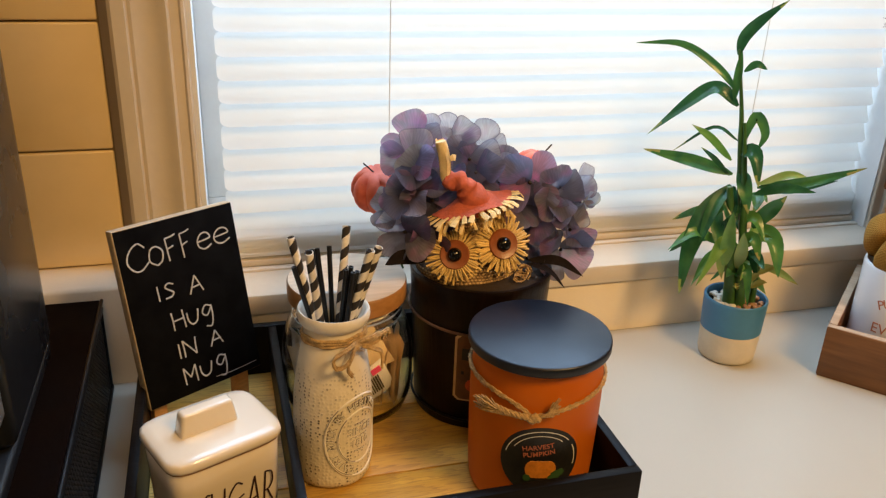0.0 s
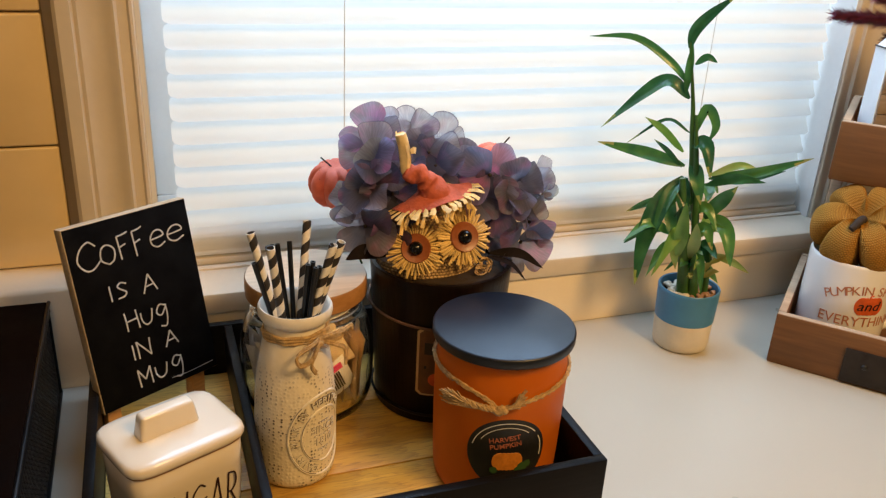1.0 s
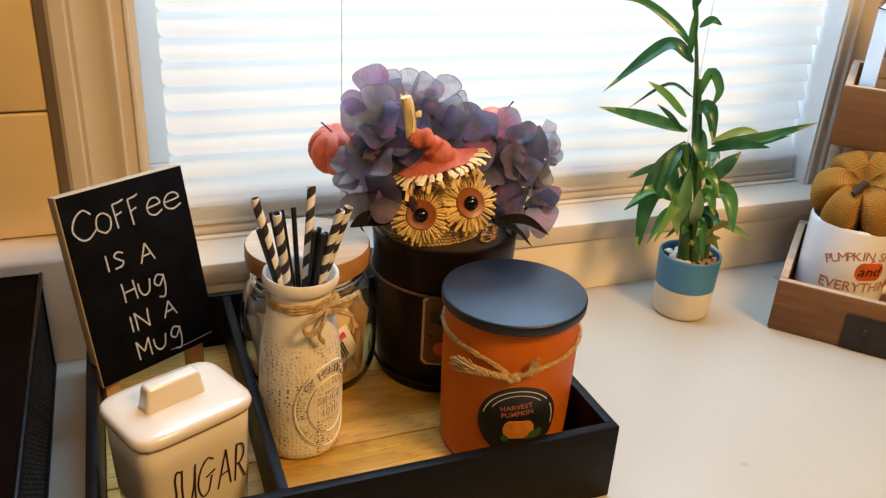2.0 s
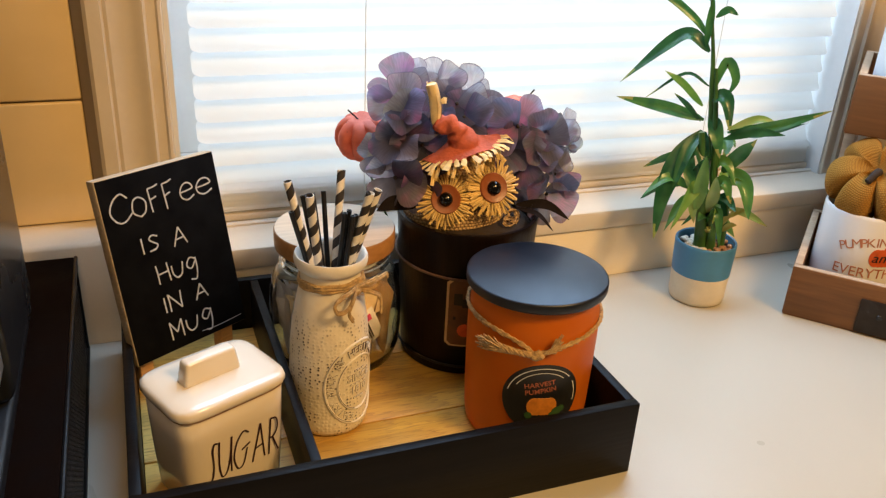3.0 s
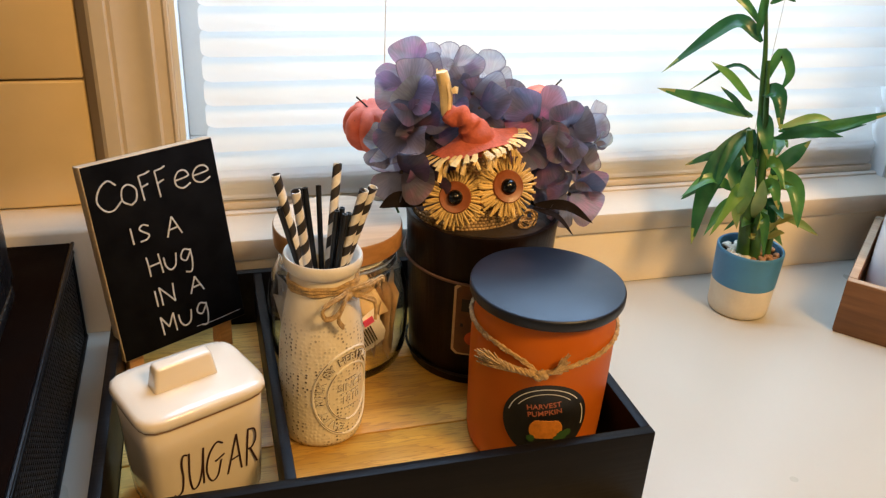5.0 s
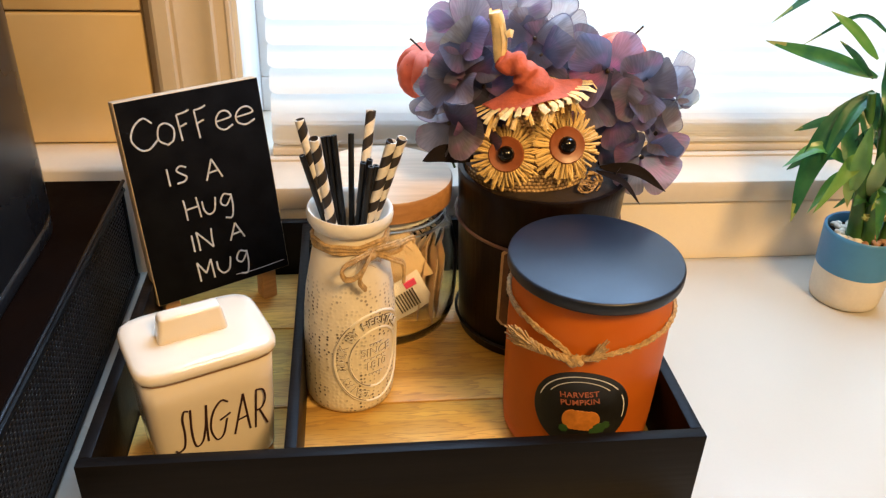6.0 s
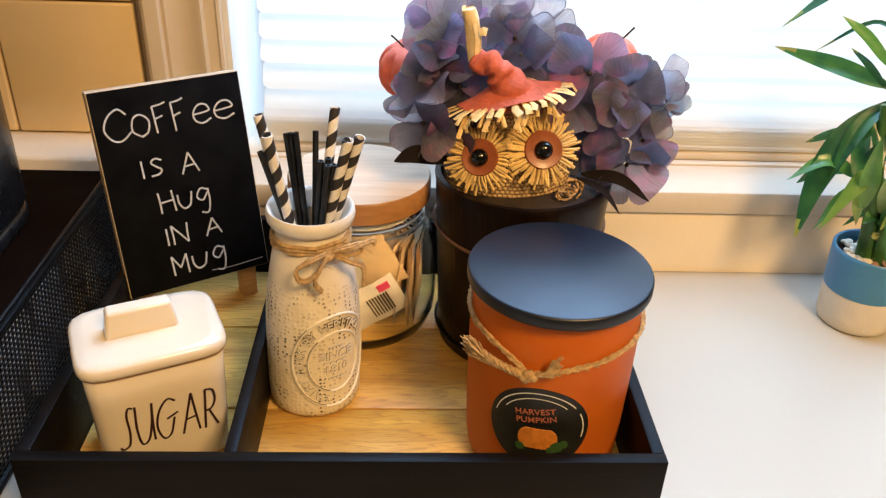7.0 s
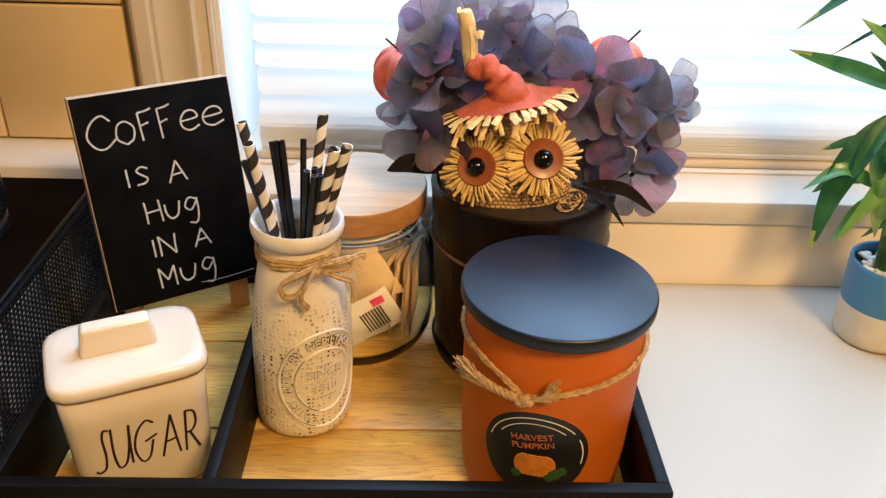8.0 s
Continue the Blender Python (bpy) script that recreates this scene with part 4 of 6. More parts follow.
rf = random.Random(8)
for k in range(70):
    s = on_neck(rf.uniform(-0.016, 0.024), rf.uniform(-0.006, 0.006), rf.uniform(0.001, 0.005))
    e = Vector(s) + Vector((rf.uniform(-0.006, 0.006), rf.uniform(-0.006, 0.003), rf.uniform(-0.006, 0.006)))
    tube([s, (Vector(s) + e) / 2 + Vector((0, -0.001, 0.001)), e], 0.00014, 4, b)
part("jute_bow", b, M["twine"], bottle, "frayed natural jute bow")


def rod(name, tip, foot, radius, material, label, category, group, hollow):
    tip, foot = Vector(tip), Vector(foot)
    d = tip - foot
    n = d.length
    m = Matrix.Translation(foot) @ d.to_track_quat('Z', 'Y').to_matrix().to_4x4()
    prof = [(radius, 0), (radius, n), (radius * hollow, n), (radius * hollow, n - 0.02), (0, n - 0.021)]
    return solo(name, lathe([(0, 0)] + prof, 16), material, label, category, m, group, smooth=50)


base_z = TF + 0.0072
for tip, foot in (((-0.2402, -0.1768, 0.2140), (-0.1965, -0.1900, base_z)), ((-0.2308, -0.2060, 0.2140), (-0.2050, -0.1720, base_z)),
                  ((-0.1970, -0.1590, 0.2127), (-0.2220, -0.2040, base_z)), ((-0.1864, -0.2000, 0.2095), (-0.2320, -0.1780, base_z)),
                  ((-0.1800, -0.1970, 0.2100), (-0.2350, -0.1700, base_z))):
    rod("paper_straw", tip, foot, 0.0031, M["stripe"], "black and white striped paper straw in the bottle", "straw", "straws in the bottle", 0.84)
for tip, foot in (((-0.2270, -0.1625, 0.1968), (-0.2030, -0.2050, base_z)), ((-0.2205, -0.1668, 0.1996), (-0.2060, -0.2000, base_z)),
                  ((-0.2240, -0.1640, 0.1980), (-0.2090, -0.2010, base_z)), ((-0.2098, -0.1550, 0.1957), (-0.2130, -0.2080, base_z)),
                  ((-0.2030, -0.1930, 0.1930), (-0.2180, -0.1850, base_z)), ((-0.1990, -0.1900, 0.1935), (-0.2170, -0.1810, base_z)),
                  ((-0.1955, -0.1955, 0.1920), (-0.2220, -0.1860, base_z)), ((-0.2395, -0.1830, 0.1935), (-0.1950, -0.1800, base_z)),
                  ((-0.1985, -0.1980, 0.1925), (-0.2200, -0.1920, base_z))):
    rod("coffee_stirrer", tip, foot, 0.0019, M["stirrer"], "thin black plastic coffee stirrer in the bottle", "stirrer", "stirrers in the bottle", 0.6)

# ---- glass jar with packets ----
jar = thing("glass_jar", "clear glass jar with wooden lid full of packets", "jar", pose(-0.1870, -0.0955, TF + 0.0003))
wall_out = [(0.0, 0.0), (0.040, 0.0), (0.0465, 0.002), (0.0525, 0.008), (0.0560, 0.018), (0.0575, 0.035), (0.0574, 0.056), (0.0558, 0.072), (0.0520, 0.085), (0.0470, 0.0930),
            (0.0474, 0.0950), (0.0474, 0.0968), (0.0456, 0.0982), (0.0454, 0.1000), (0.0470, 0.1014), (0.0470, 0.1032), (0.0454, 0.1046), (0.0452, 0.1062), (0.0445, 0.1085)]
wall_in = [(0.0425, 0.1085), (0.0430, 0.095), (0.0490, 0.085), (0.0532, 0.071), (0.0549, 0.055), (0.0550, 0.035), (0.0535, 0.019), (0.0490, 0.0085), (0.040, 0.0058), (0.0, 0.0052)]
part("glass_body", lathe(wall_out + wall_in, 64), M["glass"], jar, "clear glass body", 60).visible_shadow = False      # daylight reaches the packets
lid = part("lid", lathe([(0.0, 0.1090), (0.0500, 0.1090), (0.0508, 0.1098), (0.0512, 0.1150), (0.0510, 0.1240), (0.0500, 0.1254), (0.0470, 0.12575), (0.0, 0.1260)], 64), M["lidside"], jar, "round acacia wood lid", 40)
lid.data.materials.append(M["lidwood"])
for poly in lid.data.polygons:
    if poly.center.z > 0.1255:
        poly.material_index = 1
part("gasket", lathe([(0.0405, 0.1005), (0.0418, 0.1005), (0.0418, 0.1088), (0.0405, 0.1088)], 48, closed=True), M["cord"], jar, "clear rubber seal")


def packet_bm(w, d, t):
    bm = bmesh.new()
    n = 7
    rows = []
    for side in (1, -1):
        grid = []
        for i in range(n):
            line = []
            for j in range(n):
                u, v = i / (n - 1) * 2 - 1, j / (n - 1) * 2 - 1
                puff = (1 - abs(u) ** 3) * (1 - abs(v) ** 3)
                wob = 0.0006 * math.sin(5 * u + 3 * v)
                line.append(bm.verts.new((u * w / 2, side * (0.0002 + puff * t / 2) + wob, v * d / 2)))
            grid.append(line)
        rows.append(grid)
        for i in range(n - 1):
            for j in range(n - 1):
                bm.faces.new((grid[i][j], grid[i + 1][j], grid[i + 1][j + 1], grid[i][j + 1]))
    return bm


kraft = mesh_of("packet", packet_bm(0.048, 0.062, 0.005), 60)
kraft.materials.append(M["packet"])
white_p = mesh_of("packet", packet_bm(0.046, 0.058, 0.005), 60)
white_p.materials.append(M["packetw"])
rp = random.Random(12)
JX, JY, JZ = -0.1870, -0.0955, TF + 0.0065
for i, (dx, dy, rz, rx, wht) in enumerate(((0.030, -0.006, 82, 5, 0), (0.037, -0.008, 88, 2, 0), (0.023, -0.002, 74, 9, 0), (0.016, 0.010, 62, 12, 0), (0.004, 0.020, 20, -8, 0),
                                           (-0.012, 0.016, -10, 6, 0), (-0.024, 0.006, -62, 9, 1), (-0.030, -0.004, -75, 7, 1), (-0.016, -0.012, -30, 10, 1), (-0.037, -0.010, -82, 4, 1), (-0.026, -0.022, -40, 6, 1), (0.034, 0.012, 70, 5, 0), (-0.004, -0.016, 12, 8, 0),
                                           (0.006, 0.008, 40, -6, 0), (-0.044, -0.004, -88, 3, 1), (-0.040, 0.012, -70, 6, 1), (-0.034, -0.026, -52, 5, 1), (-0.020, -0.036, -25, 6, 1), (0.043, -0.002, 86, 3, 0))):
    ob = new("sugar_packet", white_p if wht else kraft)
    ob.matrix_basis = pose(JX + dx, JY + dy, JZ + 0.036, rx, 0, rz) @ pose(0, 0, 0, 0, rp.uniform(-6, 6), 0)
    tagged(ob, "white paper packet inside the glass jar" if wht else "kraft paper packet standing inside the glass jar", "packet", "packets in the jar")
tea = thing("tea_packet", "white packet with dark bars and pink corner leaning in the jar", "packet", pose(JX + 0.0110, JY - 0.0340, JZ + 0.0300, 12, -26, 14))
part("wrapper", packet_bm(0.044, 0.040, 0.004), M["packetw"], tea, smooth=60)
for k in range(8):
    part("printed_bar", box((-0.004 + k * 0.0022, -0.0026, -0.012), (-0.0029 + k * 0.0022, -0.0020, 0.008)), M["black"], tea, smooth=0)
part("printed_corner", box((0.008, -0.0026, 0.010), (0.017, -0.0016, 0.0165)), M["pinkprint"], tea, "pink printed corner", 0)
flap = new("sugar_packet", kraft)
flap.matrix_basis = pose(JX - 0.002, JY - 0.0225, JZ + 0.056, 20, 62, 8)
tagged(flap, "kraft paper packet lying across the others in the jar", "packet", "packets in the jar")

# ---- bucket ----
KX, KY = -0.0720, -0.1095
bucket = thing("bucket_planter", "dark stained wooden bucket planter with wire hoops", "bucket", pose(KX, KY, TF + 0.0003))
prof = [(0.0, 0.0), (0.0535, 0.0), (0.0550, 0.002), (0.0565, 0.03), (0.0588, 0.08), (0.0610, 0.128), (0.0618, 0.1345), (0.0612, 0.1362), (0.0580, 0.1362), (0.0565, 0.130), (0.0545, 0.112), (0.0, 0.110)]
part("body", lathe(prof, 64), M["bucket"], bucket, smooth=40)
part("filling", lathe([(0.0, 0.131), (0.03, 0.1305), (0.048, 0.1285), (0.0562, 0.1245), (0.0545, 0.115), (0.0, 0.1145)], 32), M["darkstem"], bucket, "dark foam filling")
for zz, rr in ((0.0985, 0.0612), (0.0120, 0.0572)):
    pts = [((rr + 0.0012 * math.sin(3 * a)) * math.cos(a), (rr + 0.0012 * math.sin(3 * a)) * math.sin(a), zz + 0.0022 * math.sin(a + 0.6)) for a in [2 * math.pi * i / 48 for i in range(48)]]
    part("hoop", tube(pts, 0.0012, 8, loop=True), M["hooprust"] if zz > 0.05 else M["hoop"], bucket, "thin wire hoop")
outline = [(-0.0125, 0.0320), (0.0125, 0.0320), (0.0165, 0.0285), (0.0165, -0.0285), (0.0125, -0.0320), (-0.0125, -0.0320), (-0.0165, -0.0285), (-0.0165, 0.0285)]
LB, LZ = 250.0, 0.0640            # bearing and height of the label


def label_plate(k, z0, z1):
    bm = bmesh.new()
    top = [bm.verts.new((x * k, y * (k * 0.4 + 0.6), z1)) for x, y in outline]
    bot = [bm.verts.new((x * k, y * (k * 0.4 + 0.6), z0)) for x, y in outline]
    bm.faces.new(top)
    for i in range(8):
        bm.faces.new((top[i], bot[i], bot[(i + 1) % 8], top[(i + 1) % 8]))
    bmesh.ops.triangulate(bm, faces=bm.faces[:])
    bmesh.ops.subdivide_edges(bm, edges=bm.edges[:], cuts=3, use_grid_fill=True)
    return wrap(bm, 0.0592, LZ, LB)


paper = part("paper_label", label_plate(1.0, 0.0001, 0.0007), M["paperlabel"], bucket, "aged paper label with notched corners", 0)
part("printed_panel", label_plate(0.87, 0.0007, 0.0010), M["labelbrown"], paper, "dark brown printed panel", 0)
for x0, y0, x1, y1 in ((-0.010, 0.008, -0.003, 0.019), (-0.003, 0.006, 0.003, 0.014), (0.004, 0.009, 0.010, 0.020), (-0.010, -0.006, 0.010, -0.003)):
    g = box((x0, y0, 0.0010), (x1, y1, 0.0013), 0.0)
    part("printed_shape", wrap(g, 0.0592, LZ, LB), M["black"], paper, smooth=0)
g = lathe([(0, 0.0010), (0.0062, 0.0010), (0.0062, 0.0013), (0, 0.0014)], 16, m=pose(0, -0.016, 0))
part("printed_pumpkin", wrap(g, 0.0592, LZ, LB), M["orangeprint"], paper, "orange printed pumpkin", 0)

# ---- candle ----
CX, CY = -0.0640, -0.2305
candle = thing("jar_candle", "orange glass jar candle with flat black lid", "candle", pose(CX, CY, TF + 0.0003))
part("jar_body", lathe([(0.0, 0.0), (0.0410, 0.0), (0.0450, 0.0018), (0.0472, 0.006), (0.0482, 0.014), (0.0490, 0.03), (0.0498, 0.06), (0.0502, 0.085), (0.0501, 0.100), (0.0494, 0.108), (0.0478, 0.1135), (0.0470, 0.1175), (0.0474, 0.1243), (0.0, 0.1243)], 72), M["candle"], candle, "amber orange wax-filled glass", 50)
part("lid", lathe([(0.0, 0.1245), (0.0522, 0.1245), (0.0531, 0.1252), (0.0535, 0.1264), (0.0535, 0.1312), (0.0531, 0.1322), (0.0520, 0.1328), (0.0, 0.1330)], 80), M["candlelid"], candle, "flat matte black lid", 50)
LF = 256.0              # bearing of the round label
b = lathe([(0.0, 0.0008), (0.0292, 0.0008), (0.0296, 0.0006), (0.0296, 0.0001)], 56, m=pose(0, 0, 0))
bmesh.ops.subdivide_edges(b, edges=[e for e in b.edges if abs(e.verts[0].co.length - e.verts[1].co.length) > 0.01], cuts=6)
sticker = part("label", wrap(b, 0.0497, 0.0525, LF), M["black"], candle, "round black paper label", 0)
for r0, a0, a1, w in ((0.0262, 40, 168, 0.00034), (0.0225, 48, 150, 0.00028), (0.0262, -12, 28, 0.00034)):
    g = bmesh.new()
    n = 26
    vs = []
    for i in range(n):
        a = radians(a0 + (a1 - a0) * i / (n - 1))
        vs.append((g.verts.new(((r0 - w) * math.cos(a), (r0 - w) * math.sin(a), 0.0010)), g.verts.new(((r0 + w) * math.cos(a), (r0 + w) * math.sin(a), 0.0010))))
    for p, q in zip(vs, vs[1:]):
        g.faces.new((p[0], p[1], q[1], q[0]))
    part("printed_arc", wrap(g, 0.0497, 0.0525, LF), M["cord"], sticker, "pale printed arc", 0)
for words, yy in (("HARVEST", 0.0125), ("PUMPKIN", 0.0068)):
    g = text_bm(words, 0.0056, 0.0001, stretch=1.0, bold=0.00006)
    for v in g.verts:
        v.co.y += yy
        v.co.z += 0.0010
    bmesh.ops.rotate(g, verts=g.verts[:], cent=(0, 0, 0), matrix=Matrix.Rotation(radians(11), 3, 'Z'))
    part("printed_phrase", wrap(g, 0.0497, 0.0525, LF), M["dullred"], sticker, "rust red printed words", 0)
g = bmesh.new()
for k in range(5):
    lathe([(0, 0.0009), (0.0058, 0.0010), (0.0056, 0.0012), (0, 0.0013)], 16, g, pose(-0.0050 + k * 0.0028, -0.0070, 0) @ Matrix.Diagonal((1, 1.35, 1, 1)))
part("printed_pumpkin", wrap(g, 0.0497, 0.0525, LF), M["labelpumpkin"], sticker, "orange printed pumpkin", 0)
g = bmesh.new()
for x, y, s in ((0.012, -0.012, 0.004), (0.0155, -0.010, 0.003), (0.009, -0.0145, 0.003), (-0.009, -0.0145, 0.003)):
    lathe([(0, 0.0011), (s, 0.0011), (s, 0.0015), (0, 0.0015)], 7, g, pose(x, y, 0))
part("printed_leaf", wrap(g, 0.0497, 0.0525, LF), M["leafprint"], sticker, "dark green printed leaves", 0)
# twine: sags to its knot in front
b = bmesh.new()
KN = radians(246.5)
for k in range(3):
    pts = []
    for i in range(60):
        a = 2 * math.pi * i / 60
        d = (a - KN + math.pi) % (2 * math.pi) - math.pi
        zz = 0.1075 - 0.0165 * math.exp(-abs(d) / (0.90 if d > 0 else 0.36)) + 0.0004 * math.sin(9 * a + 2 * k)
        rr = 0.0510 + 0.0008 * math.cos(2 * math.pi * k / 3 + 26 * a)
        pts.append((rr * math.cos(a), rr * math.sin(a), zz + 0.0010 * math.sin(2 * math.pi * k / 3 + 26 * a)))
    tube(pts, 0.0012, 6, b, loop=True)
rf = random.Random(14)
for k in range(220):            # loose fibres along the twine
    a = rf.uniform(0, 2 * math.pi)
    d = (a - KN + math.pi) % (2 * math.pi) - math.pi
    zz = 0.1075 - 0.0165 * math.exp(-abs(d) / (0.90 if d > 0 else 0.36))
    e = a + rf.uniform(0.05, 0.13)
    d2 = (e - KN + math.pi) % (2 * math.pi) - math.pi
    z2 = 0.1075 - 0.0165 * math.exp(-abs(d2) / (0.90 if d2 > 0 else 0.36)) + rf.uniform(-0.0032, 0.0032)
    tube([(0.0515 * math.cos(a), 0.0515 * math.sin(a), zz + rf.uniform(-0.0014, 0.0014)), (0.0522 * math.cos((a + e) / 2), 0.0522 * math.sin((a + e) / 2), (zz + z2) / 2), (0.0518 * math.cos(e), 0.0518 * math.sin(e), z2)], 0.00022, 4, b)
part("twine_loop", b, M["twine"], candle, "twisted jute twine")
b = bmesh.new()


def on_candle(x, up, out):
    a = KN + x / 0.051
    return ((0.0512 + out) * math.cos(a), (0.0512 + out) * math.sin(a), 0.0925 + up)


for pts in ([(-0.003, -0.002, 0.002), (0.001, 0.002, 0.0045), (0.004, -0.001, 0.003)], [(0.003, 0.003, 0.002), (0.0, -0.001, 0.005), (-0.004, 0.001, 0.002)]):
    tube(smooth_path([on_candle(*q) for q in pts], 5), 0.0026, 8, b)
for k in range(3):              # the long loose end is twisted from three strands
    tube([on_candle(-0.0015 * i, 0.0002 * i + 0.0013 * math.sin(i + 2.1 * k), 0.0035 + 0.00012 * i + 0.0009 * math.cos(i + 2.1 * k)) for i in range(19)], 0.0015, 6, b)
part("knot", b, M["twine"], candle, "jute knot")
b = bmesh.new()
rf = random.Random(5)
for k in range(150):
    sgn = k < 105
    j = rf.uniform(-1, 1)
    wx, wz, wo = (-0.040, 0.0035, 0.008) if sgn else (0.0165, 0.0125, 0.003)
    q0 = on_candle(0, 0, 0.003)
    q1 = on_candle(wx * 0.5, wz * 0.3 + j * 0.0016, 0.003 + wo * 0.3 + rf.uniform(0, 0.001))
    q2 = on_candle(wx * rf.uniform(0.72, 1.05), wz * rf.uniform(0.4, 1.2) + j * 0.0052, 0.002 + wo * rf.uniform(0.3, 1.0))
    tube(smooth_path([q0, q1, q2], 4), 0.00050, 4, b)
part("frayed_end", b, M["twine"], candle, "frayed jute fibres", kind="stuff")

# ---- flowers in the bucket ----
flowers = thing("flower_arrangement", "artificial hydrangea heads in purple and blue silk", "flowers", pose(KX, KY, 0.128))


def petal_mesh(name, w, n_len, cup, seed, silk, sheer_hem):
    """A broad rounded petal, narrow at its base, with a thin heat-cut hem."""
    bm = bmesh.new()
    n = 28
    rings = (0.0, 0.32, 0.60, 0.82, 0.955, 1.0)
    mid = 0.54 * n_len

    def lift(x, y):
        u, v = y / n_len, x / w
        return n_len * cup * (0.55 * v * v * u + 0.36 * math.sin(2.6 * u)) + 0.0026 * u * math.sin(4.2 * v + 3 * u + seed * 1.7) * min(1, abs(v) + u * u)

    grid = []
    for k in rings:
        ring = []
        for i in range(n):
            a = 2 * math.pi * i / n
            u = (1 - math.cos(a)) / 2
            x = w * math.copysign(abs(math.sin(a)) ** 0.85, math.sin(a)) * (0.42 + 0.58 * min(1, 1.5 * u))
            y = n_len * u * (1 - 0.05 * math.cos(3 * a + seed))
            x, y = x * k, mid + (y - mid) * k
            ring.append(bm.verts.new((x, y, lift(x, y))))
            if k == 0:
                break
        grid.append(ring)
    for i in range(n):
        bm.faces.new((grid[0][0], grid[1][i], grid[1][(i + 1) % n]))
    for a, c in zip(grid[1:], grid[2:]):
        for i in range(n):
            f = bm.faces.new((a[i], c[i], c[(i + 1) % n], a[(i + 1) % n]))
            f.material_index = 1 if c is grid[-1] else 0
    me = mesh_of(name, bm, 180)
    me.materials.append(silk)
    me.materials.append(M["hem"] if sheer_hem else silk)
    return me


petals = {key: [petal_mesh("petal", 0.0156, 0.0266, c, sd, silk, key == "p") for c, sd in ((0.34, 1), (0.16, 2), (0.52, 3), (-0.22, 4))] for key, silk in PETAL.items()}
base = Vector((KX, KY, 0.128))
rp = random.Random(21)


def floret(x, y, zz, face, spin, tints, size=1.0):
    """Four petals in a cross about a small bead; face is the way it looks."""
    centre = Vector((x, y, zz)) - base
    q = Matrix.Translation(centre) @ Vector(face).to_track_quat('Z', 'Y').to_matrix().to_4x4()
    for k, key in enumerate(tints):
        m = q @ pose(0, 0, 0.0004 * k, 0, 0, spin + 90 * k + rp.uniform(-9, 9)) @ pose(0, 0.0008, 0, rp.uniform(-10, 38), rp.uniform(-16, 16), 0) @ Matrix.Scale(size * rp.uniform(0.92, 1.10), 4)
        shared("petal", petals[key][rp.randrange(4)], flowers, m)
    shared("bead", bead, flowers, q @ pose(0, 0, 0.0022) @ Matrix.Scale(size, 4))


bead = mesh_of("bead", lathe([(0.0, -0.0014), (0.0014, -0.0007), (0.0017, 0.0002), (0.0010, 0.0013), (0.0, 0.0017)], 10), 60)
bead.materials.append(M["darkstem"])
NEAR, UP, LEFT, RIGHT = (-0.28, -0.90, 0.32), (-0.18, -0.66, 0.66), (-0.70, -0.66, 0.20), (0.42, -0.80, 0.26)
# tall head over the hat
floret(-0.129, -0.085, 0.2530, (-0.40, -0.70, 0.50), 22, "kkpp")
floret(-0.1325, -0.098, 0.2415, (-0.35, -0.85, 0.35), 85, "knkp")
floret(-0.096, -0.080, 0.2490, UP, 34, "pppp", 0.95)
floret(-0.112, -0.074, 0.2530, UP, 8, "ppkp", 0.75)
floret(-0.0640, -0.068, 0.2360, (0.25, -0.82, 0.45), 82, "nnpp")
floret(-0.084, -0.098, 0.2400, (-0.10, -0.85, 0.50), 15, "dnnp", 0.95)
# dark florets round the hat
floret(-0.1220, -0.106, 0.2290, (-0.30, -0.85, 0.40), 48, "gddn")
floret(-0.0800, -0.106, 0.2310, NEAR, 24, "nnnn", 0.95)
floret(-0.0590, -0.106, 0.2200, NEAR, 62, "nnnd")
floret(-0.1010, -0.096, 0.2330, UP, 40, "dnnn", 0.9)
floret(-0.1200, -0.118, 0.2130, (-0.25, -0.80, 0.55), 12, "dnnn")
floret(-0.1360, -0.112, 0.2170, (-0.55, -0.75, 0.35), 60, "dndn", 0.95)
# low side florets
floret(-0.1510, -0.104, 0.2030, LEFT, 78, "gdpd", 0.78)
floret(-0.1420, -0.119, 0.1880, (-0.45, -0.86, 0.15), 58, "pddn")
floret(-0.1250, -0.120, 0.1960, (-0.35, -0.90, 0.20), 20, "ndnn", 0.95)
floret(-0.1200, -0.122, 0.1780, (-0.40, -0.90, 0.05), 40, "kddn", 0.85)
# far shoulder
floret(-0.0366, -0.1195, 0.2245, NEAR, 47, "nknk", 1.06)
floret(0.0070, -0.1010, 0.2040, RIGHT, 34, "nknp")
floret(0.0170, -0.0950, 0.1860, (0.60, -0.75, 0.20), 74, "ndpg", 0.95)
floret(0.0060, -0.1120, 0.1760, RIGHT, 24, "nnkp")
floret(-0.0040, -0.1200, 0.1620, (0.15, -0.95, -0.05), 52, "ndkn", 1.04)
floret(-0.0260, -0.1160, 0.1930, NEAR, 18, "nnnn")
floret(-0.0470, -0.1150, 0.2060, (-0.05, -0.95, 0.25), 58, "ndnn", 0.95)
floret(-0.0110, -0.1130, 0.2110, (0.10, -0.90, 0.35), 10, "ndnn")
floret(0.0200, -0.0900, 0.2080, (0.55, -0.60, 0.55), 40, "pdnp", 0.85)
floret(-0.0330, -0.1130, 0.1720, (0.0, -0.98, 0.05), 33, "nnnd", 0.9)
rq = random.Random(77)
